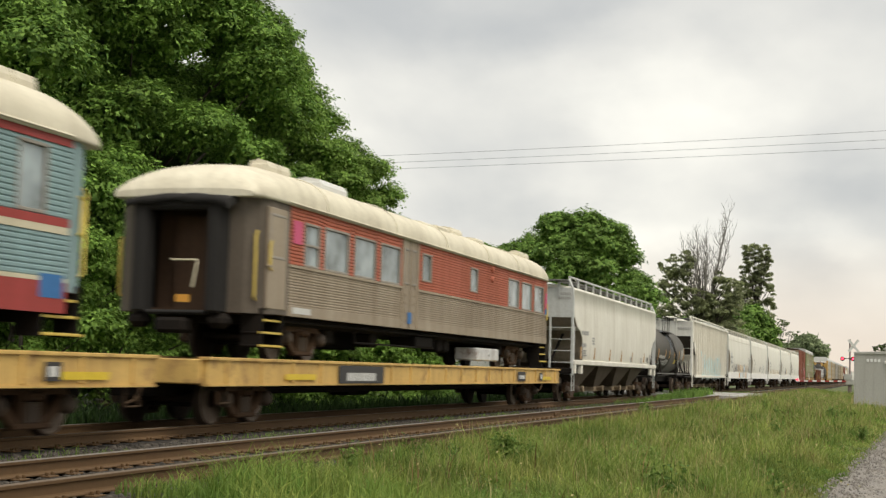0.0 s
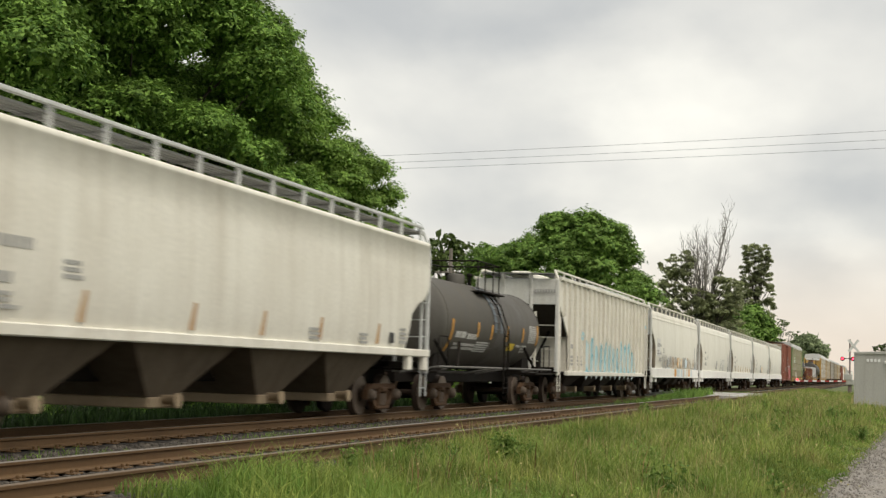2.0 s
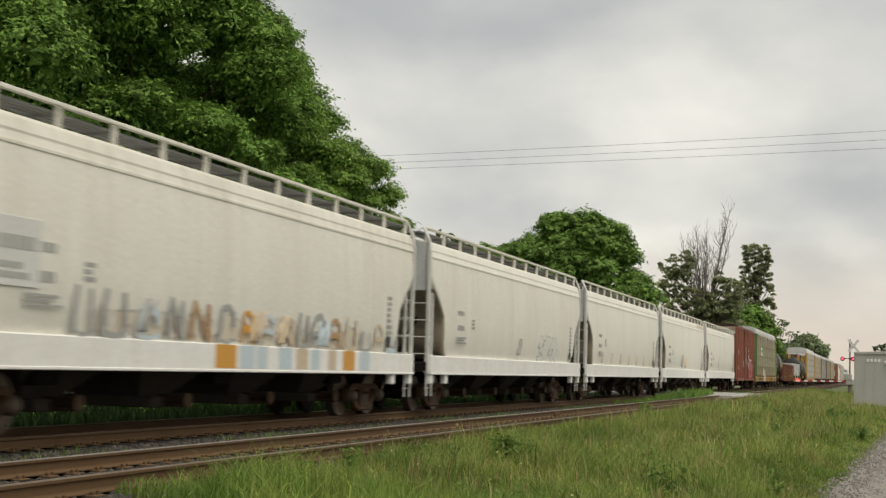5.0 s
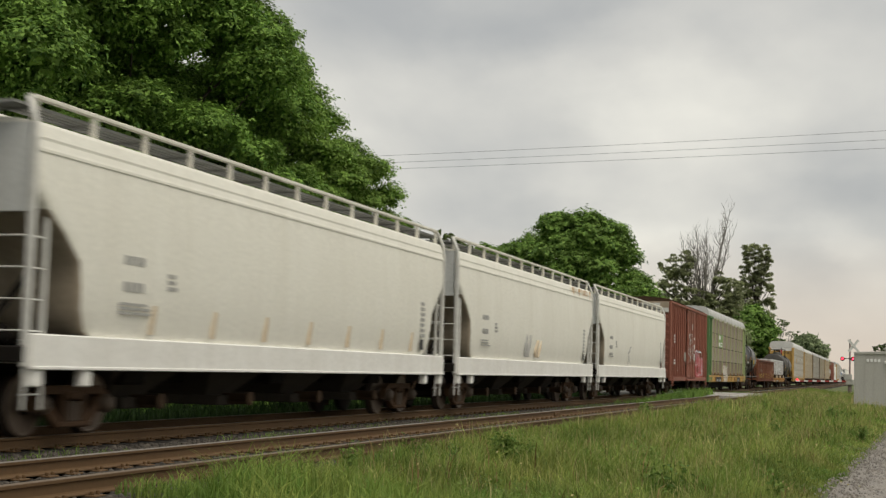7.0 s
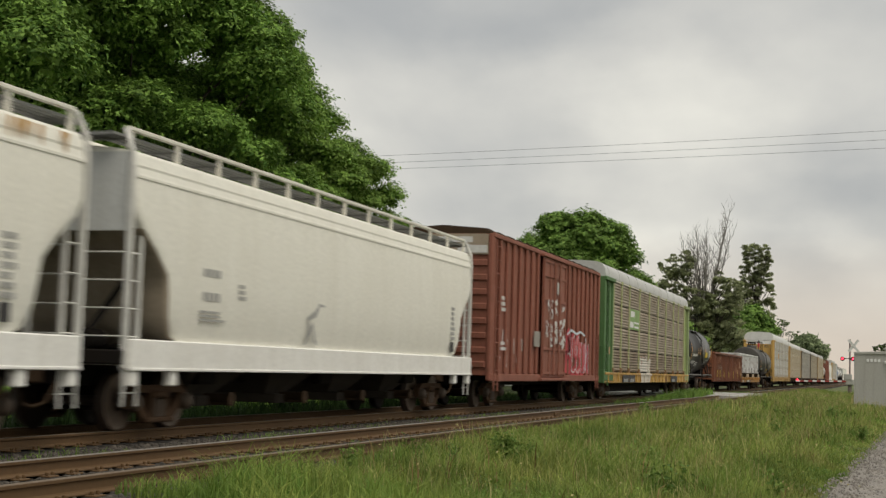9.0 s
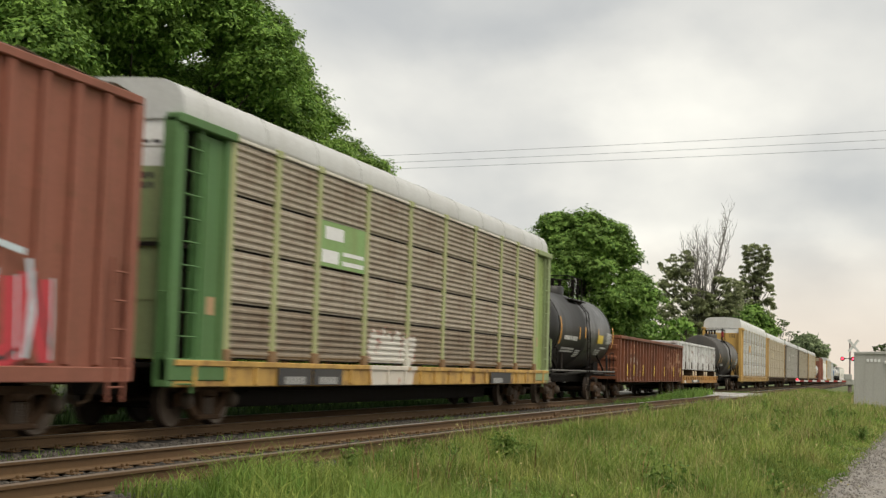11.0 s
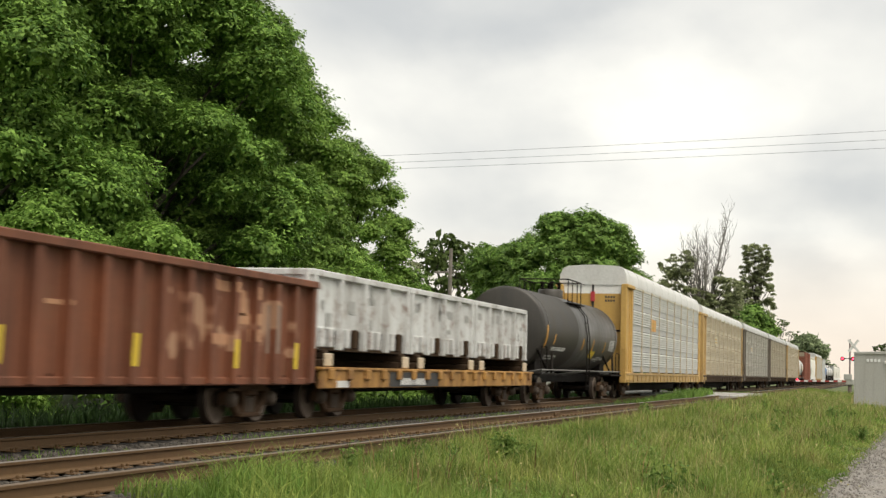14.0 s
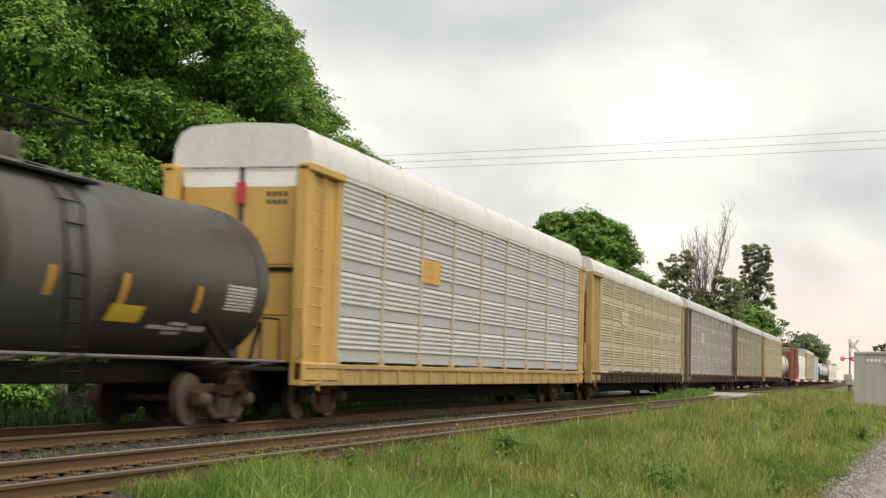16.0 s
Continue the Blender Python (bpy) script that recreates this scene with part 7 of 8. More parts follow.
def tank_car(s0, L, R=1.46, cz=2.66, tone="black", label="dark tank car with orange reflectors, dome rail and yellow placard", marks=TANK_PLAIN):
    c = start_car("tank_car", label, "railway car", s0, "dark tank cars")
    a, e = .85, L - .85
    b = Build()
    prof = [(a - .0, .02), (a + .03, R * .45), (a + .12, R * .75), (a + .27, R * .92), (a + .45, R * .985), (a + .6, R)]
    mid = (a + e) / 2
    jacket = tone == "tank_grey"
    if jacket:
        prof = [(a - .1, .02), (a - .06, R * .5), (a + .02, R * .93), (a + .05, R * .985), (a + .09, R)]
    prof += [(mid - .45, R), (mid - .44, R + .012), (mid + .44, R + .012), (mid + .45, R)]
    prof += [(e - .09, R), (e - .05, R * .985), (e - .02, R * .93), (e + .06, R * .5), (e + .1, .02)] if jacket else [(e - .6, R), (e - .45, R * .985), (e - .27, R * .92), (e - .12, R * .75), (e - .03, R * .45), (e, .02)]
    b.turn(prof, 0, 0, cz, "y", 48)
    part("tank_shell", b, M[tone], c)
    if jacket:
        b = Build()
        b.turn([(mid - 1.35, R + .004), (mid - 1.33, R + .016), (mid + 1.25, R + .016), (mid + 1.27, R + .004)], 0, 0, cz, "y", 48)
        part("jacket_band", b, M["tank_band"], c, "smooth grey band round the shell")
    b = Build()
    for s in (1, -1):
        b.tube([(s * 1.45, .25, 1.16), (s * 1.45, L - .25, 1.16)], .035)
        for y in (.3, 2.2, mid - .7, mid + .7, L - 2.2, L - .3):
            b.tube([(s * 1.45, y, 1.16), (s * .4, y, .98)], .03)
    part("side_rail", b, M["rail_grey"], c)
    for s in (1, -1):
        for ya, yb, y0, y1 in ((.1, 2.5, .35, 1.2), (L - 2.5, L - .1, L - 1.2, L - .35)):
            b = Build()
            b.box(s * .9, s * 1.48, ya, yb, .98, 1.05, 0, .01)
            p = part("end_platform", b, M["steel_dark"], c)
            b = Build()
            b.tube([(s * 1.42, y0, 1.05), (s * 1.42, y0, 1.88), (s * 1.42, y0 + .07, 1.95), (s * 1.42, y1 - .07, 1.95), (s * 1.42, y1, 1.88), (s * 1.42, y1, 1.05)], .02)
            part("hand_hold", b, M["steel_dark"], p)
    b = Build()
    for y in (1.9, L - 1.9):
        slab(b, [(y - .55, .98), (y + .55, .98), (y + .40, cz - .75), (y - .40, cz - .75)], -.95, .95)
        for sg in (1, -1):
            for k in (-1, 1):
                b.tube([(sg * 1.38, y + k * .3, 1.1), (sg * 1.18, y + k * 1.15, 1.85)], .045)
    b.box(-.35, .35, .1, L - .1, .72, 1.05, bev=.03)
    b.box(-.7, -.2, mid - .5, mid + .6, .55, .9, bev=.08)
    part("saddle", b, M["steel_dark"], c)
    b = Build()
    rd = .26 if "walkway" in marks else .48
    b.turn([(0, rd), (.30, rd), (.34, rd - .04), (.36, 0.02)], 0, mid - (.3 if rd < .4 else 0), cz + R - .05, "z", 20)
    dome = part("dome", b, M[tone], c)
    for k in range(4):
        b = Build()
        b.turn([(0, .07), (.30, .07), (.32, .10), (.38, .10), (.40, .03)], .32 * math.cos(k * 1.57 + .4), mid + .36 * math.sin(k * 1.57 + .4), cz + R - .06 + (.25 if rd > .4 else 0), "z", 10)
        part("valve", b, M["steel_dark"], dome)
    b = Build()
    zt = cz + R
    for s in (1, -1):
        b.tube([(s * .95, mid - 1.2, zt - .35), (s * .95, mid - 1.2, zt + .62), (s * .95, mid + 1.2, zt + .62), (s * .95, mid + 1.2, zt - .35)], .024)
        b.tube([(s * .95, mid - .4, zt - .3), (s * .95, mid - .4, zt + .62)], .02); b.tube([(s * .95, mid + .5, zt - .3), (s * .95, mid + .5, zt + .62)], .02)
        b.box(s * .5, s * 1.1, mid - 1.35, mid + 1.35, zt - .30, zt - .26, 0)
    for y in (mid - 1.2, mid + 1.2):
        b.tube([(-.95, y, zt + .62), (.95, y, zt + .62)], .024)
    part("dome_railing", b, M["steel_dark"], c)
    b = Build()
    ladder(b, 1.50, mid - .05, .42, cz - .1, .5, 6, "y")
    for k in (0, .5):
        b.tube([(1.50, mid - .05 + k, cz - .1), (R * .9 + .08, mid - .05 + k, cz + R * .5), (R * .62 + .06, mid - .05 + k, cz + R * .84)], .02)
    for i in range(4):
        q = .3 + .25 * i
        b.tube([((R + .05) * math.cos(q), mid - .05, cz + (R + .05) * math.sin(q)), ((R + .05) * math.cos(q), mid + .45, cz + (R + .05) * math.sin(q))], .014, 0, 5)
    part("ladder", b, M["steel_dark"], c)

    def on_shell(b, y0, y1, a0, a1, m=0, lift=.006):
        n = 6
        for r in (0,):
            ring0 = [((R + lift) * math.cos(radians(a0 + (a1 - a0) * i / n)), y0, cz + (R + lift) * math.sin(radians(a0 + (a1 - a0) * i / n))) for i in range(n + 1)]
            ring1 = [(x, y1, z) for x, y, z in ring0]
            b.rings([ring0, ring1], m, closed=False, cap0=False, cap1=False)

    strips = marks["strips"]
    for y, a0, a1 in strips:
        b = Build()
        on_shell(b, y, y + .17, a0, a1, 0, .018)
        part("reflector", b, M["orange"], c, "orange reflective strip")
    rnd = random.Random(int(s0))
    for y, w, a0, a1, rows in marks["stencils"]:
        b = Build()
        for r in range(rows):
            q0 = a0 + (a1 - a0) * r / rows
            q = y
            while q < y + w:
                l = rnd.uniform(.1, .26)
                on_shell(b, q, min(q + l, y + w), q0, q0 + (a1 - a0) / rows * .66, 0, .004)
                q += l + .05
        part("stencil", b, M["mark_white"], c, "white stencilled bars")
    b = Build()
    on_shell(b, *marks["placard"], 0, .02)
    part("placard", b, M["placard"], c, "yellow placard")
    b = Build()
    y0, y1 = marks["band"]
    on_shell(b, y0, y1, -90, 90, 0, .014)
    band = part("belly_band", b, M[tone], c)
    if "walkway" in marks:
        for ya, yb in ((y0 + .08, y0 + .42), (y1 - .42, y1 - .08)):
            b = Build()
            on_shell(b, ya, yb, -8, 62, 0, .03)
            part("tread_plate", b, M["strap"], band, "worn blue-grey tread plate")
        b = Build()
        for q in range(-4, 60, 9):
            a = radians(q)
            b.tube([((R + .07) * math.cos(a), y0 + .05, cz + (R + .07) * math.sin(a)), ((R + .07) * math.cos(a), y1 - .05, cz + (R + .07) * math.sin(a))], .014, 0, 5)
        part("grab_iron", b, M["rail_grey"], band)
    for y in (a + .55, e - .55):
        b = Build()
        b.turn([(-.02, R + .002), (-.02, R + .012), (.02, R + .012), (.02, R + .002)], 0, y, cz, "y", 48)
        part("weld_seam", b, M[tone], c)
    add_truck(c, 1.85); add_truck(c, L - 1.85); add_couplers(c, L)
    return c


# ---- boxcar ----
def boxcar(s0, L=16.4, tone="maroon", zt=5.05, full=True):
    c = start_car("boxcar", "rusty red-brown boxcar with ribbed sides, plug door and graffiti", "railway car", s0, "" if full else "far boxcars")
    for s in (1, -1):
        b = Build()
        b.box(s * 1.46, s * 1.48, .05, L - .05, .95, zt, 0)
        b.box(s * 1.45, s * 1.59, 0, L, .78, 1.0, 0, .015); b.box(s * 1.45, s * 1.58, 0, L, zt - .10, zt + .03, 0, .015)
        side = part("side", b, M[tone], c)
        n = 21
        for i in range(n):
            y = .12 + i * (L - .24) / (n - 1)
            if 6.1 < y < 9.75: continue
            b = Build()
            b.box(s * 1.48, s * 1.575, y - .07, y + .07, 1.0, zt - .09, 0, .035)
            part("side_post", b, M[tone], side)
    b = Build()
    for y, s in ((.0, -1), (L, 1)):
        b = Build()
        b.box(-1.5, 1.5, y - .02, y + .02, .95, zt, 0)
        end = part("end", b, M[tone], c)
        for i in range(8):
            z = 1.15 + i * .42
            b = Build()
            b.box(-1.42, 1.42, y, y + s * .07, z, z + .2, 0, .05)
            part("corrugation", b, M[tone], end)
        for x in (-1.5, 1.5):
            b = Build()
            b.box(x - .06, x + .06, y - .08, y + .08, .8, zt, 0, .02)
            part("corner_post", b, M[tone], end)
        b = Build()
        b.box(-1.42, 1.42, y + s * .02, y + s * .078, zt - .62, zt - .02, 0, .01)
        part("end_panel", b, M["stainless"], c, "dusty brown top panel")
    b = Build()
    b.prism([(-1.58, zt), (1.58, zt), (1.3, zt + .14), (0, zt + .24), (-1.3, zt + .14)], -.05, L + .05)
    for i in range(14):
        y = .4 + i * (L - .8) / 13
        b.prism([(-1.5, zt + .07), (1.5, zt + .07), (1.3, zt + .18), (0, zt + .28), (-1.3, zt + .18)], y - .05, y + .05)
    part("roof", b, M["steel_brown"], c)
    b = Build()
    b.box(1.575, 1.62, 6.2, 9.7, .92, 4.9, 0, .015)
    door = part("plug_door", b, M[tone], c)
    for z in (1.05, 1.85, 2.7, 3.5, 4.3, 4.78):
        b = Build()
        b.box(1.619, 1.657, 6.25, 9.65, z - .05, z + .05, 0, .015)
        part("door_bar", b, M[tone], door)
    for y in (6.28, 7.15, 8.0, 8.8, 9.6):
        b = Build()
        b.box(1.619, 1.66, y - .05, y + .05, .95, 4.85, 0, .015)
        part("door_bar", b, M[tone], door)
    for y in (7.6, 8.4):
        b = Build()
        b.tube([(1.69, y, 1.0), (1.69, y, 4.8)], .03)
        b.turn([(0, .12), (.03, .12)], 1.68, y, 2.2, "x", 10)
        part("locking_bar", b, M[tone], door)
    for w, za, zb in ((1.72, .80, .88), (1.70, 4.9, 4.98)):
        b = Build()
        b.box(1.5, w, 5.9, 10.2, za, zb, 0, .01)
        part("door_track", b, M[tone], c)
    if full:
        b = Build()
        rnd = random.Random(4)
        b.box(-.7, .95, -.09, -.08, 4.78, 4.95, 0); b.box(.5, 1.4, -.09, -.08, 4.48, 4.70, 0)
        for k in range(6):
            b.box(.3 + .1 * k, .37 + .1 * k, -.085, -.08, 4.62, 4.74, 0)
        bars(b, 1.58, 1.0, 2.85, .5, .5, 3, 0, rnd); bars(b, 1.58, 1.0, 1.7, .6, .3, 2, 0, rnd); b.box(1.6625, 1.667, 8.15, 8.65, 3.75, 4.15, 0)
        for i in range(46):
            y, z = rnd.uniform(6.5, 9.3), rnd.uniform(1.9, 3.4)
            ribbon(b, [(y, z), (y + rnd.uniform(-.1, .25), z + rnd.uniform(.05, .3)), (y + rnd.uniform(.1, .45), z + rnd.uniform(-.1, .25))], rnd.uniform(.04, .14), 1.6625)
        for i in range(16):
            y, z = rnd.uniform(1.0, 4.6), rnd.uniform(1.05, 2.2)
            ribbon(b, [(y, z), (y + rnd.uniform(-.05, .1), z + rnd.uniform(.2, .5))], rnd.uniform(.03, .09), 1.484)
        part("stencil", b, M["mark_white"], c, "white stencils and faded white scrawl")
        b = Build()
        y = 10.1
        for i in range(5):
            for st in letter_strokes(rnd, y, .95, 1.08, rnd.uniform(2.2, 2.5)):
                ribbon(b, st, .30 * rnd.uniform(.8, 1.3), 1.577 + .0006 * i, 0)
                ribbon(b, [(v[0] + .13, v[1] + .03) for v in st], .05, 1.5815 + .0006 * i, rnd.choice((1, 1, 2, 3)))
            y += .82
        ribbon(b, [(10.3, 2.45), (11.0, 2.62), (11.9, 2.5), (12.6, 2.6), (13.5, 2.48)], .09, 1.586, 2)
        ribbon(b, [(13.6, 1.1), (13.75, 1.7), (13.6, 2.4)], .12, 1.586, 2)
        part("graffiti", b, [M["spray_red"], M["mark_white"], M["scrawl_blue"], M["mark_black"]], c, "red graffiti with white and pale blue outlines")
        b = Build()
        slab(b, [(5.2, 1.9), (6.0, 1.9), (6.0, 2.4), (5.2, 2.4)], 1.577, 1.59)
        part("placard_board", b, M["win_frame"], c, "dull grey placard board")
    b = Build()
    ladder(b, 1.60, .25, .5, 4.9, .42, 11, "y"); ladder(b, 1.60, L - .7, .5, 2.6, .42, 5, "y")
    part("ladder", b, M[tone], c)
    b = Build()
    b.box(-.35, .35, .2, L - .2, .62, .98, bev=.03)
    for i in range(9):
        y = 1 + i * (L - 2) / 8
        b.box(-1.45, 1.45, y - .05, y + .05, .78, .98)
    b.box(-.9, -.4, 6, 7.4, .45, .8, bev=.08)
    part("underframe", b, M["steel_dark"], c)
    add_truck(c, 2.1); add_truck(c, L - 2.1); add_couplers(c, L)
    return c


# ---- auto racks ----
def rack_panel_mesh(w, h, key, mat):
    if key not in SHARED:
        b = Build()
        fine = key[1] == "rack_dirty"
        lo, n, step = (.03, 7, .137) if fine else (.27, 6, .12)
        prof = [(0, 0), (.006, 0), (.006, h * lo)]
        for i in range(n):
            z = h * (lo + step * i)
            prof += [(.006, z), (.042, z + h * step * .22), (.042, z + h * step * .5), (.006, z + h * step * .72)]
        prof += [(.006, h), (0, h)]
        b.prism(prof, 0, w)
        for i, fc in enumerate(b.f):
            cz = sum(b.v[k][2] for k in fc) / len(fc)
            b.m[i] = 1 if len(fc) == 4 and cz < h * .26 else 0
        SHARED[key] = b.mesh("panel", [mat, M["rack_flat"] if key[1] == "rack_clean" else mat])
    return SHARED[key]


def auto_rack(s0, paintwork, panel, label, L=27.4, roof="rack_roof", badge=None, posts=None, side_posts=None, pw=.06, bays=None, tags=(), sill="sill_worn", rise=0.0, split=4.25):
    c = start_car("auto_rack", label, "railway car", s0, "auto rack cars")
    posts = posts or paintwork
    ZS, ZT = 1.18, 4.96
    for s in (1, -1):
        b = Build()
        b.box(s * 1.42, s * 1.58, .3, L - .3, .70, 1.06, 0, .015)
        b.box(s * 1.40, s * 1.62, .3, L - .3, 1.04, 1.14, 0, .012)
        for i in range(22):
            y = 1.0 + i * (L - 2) / 21
            b.box(s * 1.58, s * 1.63, y - .05, y + .05, .73, 1.04, 0, .012)
        part("side_sill", b, sprayed("sill_with_faded_graffiti", (0.64, 0.39, 0.09), (0.64, 0.62, 0.57), (0.45, 0.20, 0.17), tags[0], tags[1], .3, 2.0, 3.2, (0.18, 0.10, 0.045), .95, .62, 1.0) if tags else M[sill], c)
    at = bays or [2.0 + (L - 2.75) * i / 9 for i in range(10)]
    y0, y1, nb = at[0], at[-1], len(at) - 1
    sp = M[side_posts or posts]
    b = Build()
    b.box(-.05, .018, -pw, pw, ZS - .06, ZT, 0, .01)
    b.box(-.05, .06, -pw - .02, pw + .02, ZS - .1, ZS + .16, 1, .015)
    b.box(-.06, .04, -pw - .03, pw + .03, ZT - .04, ZT + .1, 0, .012)
    post = b.mesh("side_post", [sp, M["post_foot"] if tags else sp])
    sprayed_post = b.mesh("side_post", sprayed("post_with_faded_graffiti", (0.36, 0.40, 0.19), (0.62, 0.60, 0.55), (0.42, 0.19, 0.16), -4, 4, .4, 1.95, 3.2, (0.32, 0.22, 0.11), .6, .60)) if tags else None
    for s in (1, -1):
        for i in range(nb + 1):
            o = part("side_post", sprayed_post if tags and i == tags[2] and s > 0 else post, None, c, at=(s * 1.55, at[i], 0))
            if s < 0:
                o.rotation_euler = (0, 0, math.pi)
        b = Build()
        b.box(s * 1.47, s * 1.56, .3, L - .2, ZT, ZT + .06, 0, .01)
        part("top_chord", b, M["rack_pale"] if side_posts == "post_tan" or tags else M[posts], c)
    h = (ZT - ZS) / 4
    gap = .045 if tags else .022
    for i in range(nb):
        w = at[i + 1] - at[i]
        me = rack_panel_mesh(w - 2 * pw - .01, h - gap, ("panel", panel, round(w, 2), pw), M[panel])
        low = me
        if tags and i in (tags[2] - 1, tags[2]):
            ya = at[i] + pw + .005
            mt = sprayed("panel_with_faded_graffiti", (0.30, 0.25, 0.185), (0.66, 0.64, 0.59), (0.45, 0.17, 0.14), tags[0] - ya, tags[1] - ya, -.8, .80, 3.0, (0.15, 0.082, 0.046), .75, .62)
            low = rack_panel_mesh(w - 2 * pw - .01, h - gap, ("panel", panel, round(w, 2), pw, i), mt)
        if tags and low is me:
            low = rack_panel_mesh(w - 2 * pw - .01, h - gap, ("panel", panel, round(w, 2), pw, "filthy"), M["rack_filthy"])
        for r in range(4):
            part("panel", me if r else low, None, c, at=(1.505, at[i] + pw + .005, ZS + r * h + .022))
    b = Build()
    prof = [(-1.50, ZS)] + [(-1.53 - d, ZS + .1 + i * .19 + q) for i in range(19) for q, d in ((0, 0), (.02, .02), (.09, .02), (.11, 0))] + [(-1.53, ZT), (-1.50, ZT)]
    b.prism(prof, y0, y1)
    part("far_side", b, M[panel], c)
    # dark sheet added behind the panels to give the seams their shade
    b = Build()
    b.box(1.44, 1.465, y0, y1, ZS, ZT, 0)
    part("seam_backing", b, M["steel_dark"], c)
    for za, zb in ((1.0, 1.08), (2.95, 3.02)):
        b = Build()
        b.box(-1.4, 1.4, .4, L - .4, za, zb, 0)
        part("deck", b, M["steel_dark"], c)
    # roof, rounded at the edges
    b = Build()
    prof = [(1.52, ZT + .06), (1.53, ZT + .14), (1.50, ZT + .40), (1.38, ZT + .60), (1.14, ZT + .71), (.6, ZT + .75), (0, ZT + .77)]
    prof = [(x, z + rise * max(0, min(1, (z - ZT - .14) / .5))) for x, z in prof]
    prof = prof + [(-x, z) for x, z in prof[-2::-1]]
    b.rings([[(x, y, z) for x, z in prof] for y in (.40, 1.2, L / 2, L - 1.2, L - .40)], 0, smooth=True)
    part("roof", b, M[roof], c, "pale rounded roof")
    b = Build()
    b.rings([[(x * 1.006, d, z + .012) for x, z in prof] for d in (-.03, .03)], 0, smooth=False)
    seam = b.mesh("roof_seam", M[roof])
    for i in range(11):
        part("roof_seam", seam, None, c, at=(0, 1.2 + i * (L - 2.4) / 10, 0))
    # ends: two-leaf doors, painted to half height
    for y, s in ((.56, -1), (L - .56, 1)):
        b = Build()
        top = [(x * .985, z) for x, z in prof if z > ZT + .2]
        for sg in (1, -1):
            ring = [(sg * .05, 1.15), (sg * 1.29, 1.15), (sg * 1.29, split), (sg * .05, split)]
            b.rings([[(x, y, z) for x, z in ring], [(x, y + s * .12, z) for x, z in ring]], 0, smooth=False)
            ring = [(sg * .05, split), (sg * 1.29, split), (sg * 1.38, ZT + .12), (sg * 1.40, ZT + .40 + rise * .5), (sg * 1.30, ZT + .58 + rise), (sg * 1.10, ZT + .67 + rise), (sg * .05, ZT + .72 + rise)]
            b.rings([[(x, y, z) for x, z in ring], [(x, y + s * .12, z) for x, z in ring]], 1, smooth=False)
            for z in (2.1, 3.1, split + .35):
                b.box(sg * .2, sg * 1.25, y + s * .12, y + s * .135, z - .02, z + .02, 0 if z < 4 else 1)
        b.box(-.04, .04, y, y + s * .15, 1.2, ZT + .5 + rise, 2)
        b.box(-.09, .09, y + s * .12, y + s * .2, split - .35, split + .08, 3)
        for k in range(4):
            b.box(.55 + .12 * k, .63 + .12 * k, y + s * .12, y + s * .126, split - .2, split - .1, 2); b.box(.55 + .12 * k, .63 + .12 * k, y + s * .12, y + s * .126, split - .36, split - .26, 2)
            b.box(.35 + .2 * k, .5 + .2 * k, y + s * .12, y + s * .126, split + .37, split + .43, 2); b.box(-.5 - .2 * k, -.35 - .2 * k, y + s * .12, y + s * .126, split + .37, split + .43, 2)
        part("end_door", b, [M[posts], M["door_white"], M["mark_black"], M["spray_red"]], c, "two-leaf end door with pale top")
    # corner towers with ladders
    for lead in (True, False):
        f = (lambda y: y) if lead else (lambda y: L - y)
        dep = y0 if lead else L - y1
        for sg in (1, -1):
            b = Build()
            b.box(sg * 1.32, sg * 1.58, f(.10), f(.42), .7, ZT + .05, 0, .02)
            b.box(sg * 1.40, sg * 1.56, f(dep - .28), f(dep - .08), .9, ZT + .02, 0, .02)
            b.box(sg * 1.42, sg * 1.50, f(.96 if tags else .4), f(dep - .2), 1.1, ZT - .1, 1)
            if tags:
                # dark box added inside the tower gap in place of its shade
                b.box(sg * 1.28, sg * 1.32, f(.38), f(1.0), 1.1, ZT - .1, 2)
                b.box(sg * 1.50, sg * 1.53, f(1.25), f(1.33), 1.2, ZT - .2, 1); b.box(sg * 1.50, sg * 1.53, f(1.0), f(1.08), 1.2, ZT - .2, 1)
                b.box(sg * 1.50, sg * 1.506, f(1.5), f(1.8), 1.9, 2.2, 3)
            b.box(sg * 1.36, sg * 1.64, f(.1), f(dep), ZT - .06, ZT + .10, 0, .02)
            b.box(sg * 1.40, sg * 1.60, f(.1), f(dep), .80, 1.16, 0, .02)
            for i in range(11):
                z = .75 + i * .38
                b.tube([(sg * 1.60, f(.42), z), (sg * 1.60, f(.95), z)], .015, 0, 5)
            b.box(sg * 1.56, sg * 1.60, f(.93), f(.97), .6, ZT, 0)
            b.tube([(sg * 1.42, f(.05), 1.25), (sg * 1.62, f(.0), 1.25), (sg * 1.62, f(.0), 2.2), (sg * 1.42, f(.05), 2.2)], .018, 0, 5)
            part("corner_tower", b, [M["green"] if tags and lead else M[posts], (M["green"] if lead else M["green_light"]) if tags else M[posts], M["steel_dark"], M["spray_rust"]], c)
    if badge:
        b = Build()
        if badge[1] == "badge_green":
            y, e = at[2] + pw + .01, at[3] - pw - .01
            b.box(1.549, 1.553, y, e, 3.10, 4.02, 0)
            marks = [(y + .22, y + 1.25, 3.66, 3.92), (y + .08, y + 1.0, 3.18, 3.44), (y + 1.22, e - .1, 3.38, 3.46), (y + 1.22, e - .1, 3.18, 3.27)]
        else:
            y, e = badge[0], badge[0] + badge[2]
            b.box(1.549, 1.553, y, e, 3.2, 3.78, 0)
            marks = [(y + .12, e - .12, 3.34 + .2 * k, 3.42 + .2 * k) for k in range(2)]
        plate = part("badge", b, M[badge[1]], c, "painted emblem plate")
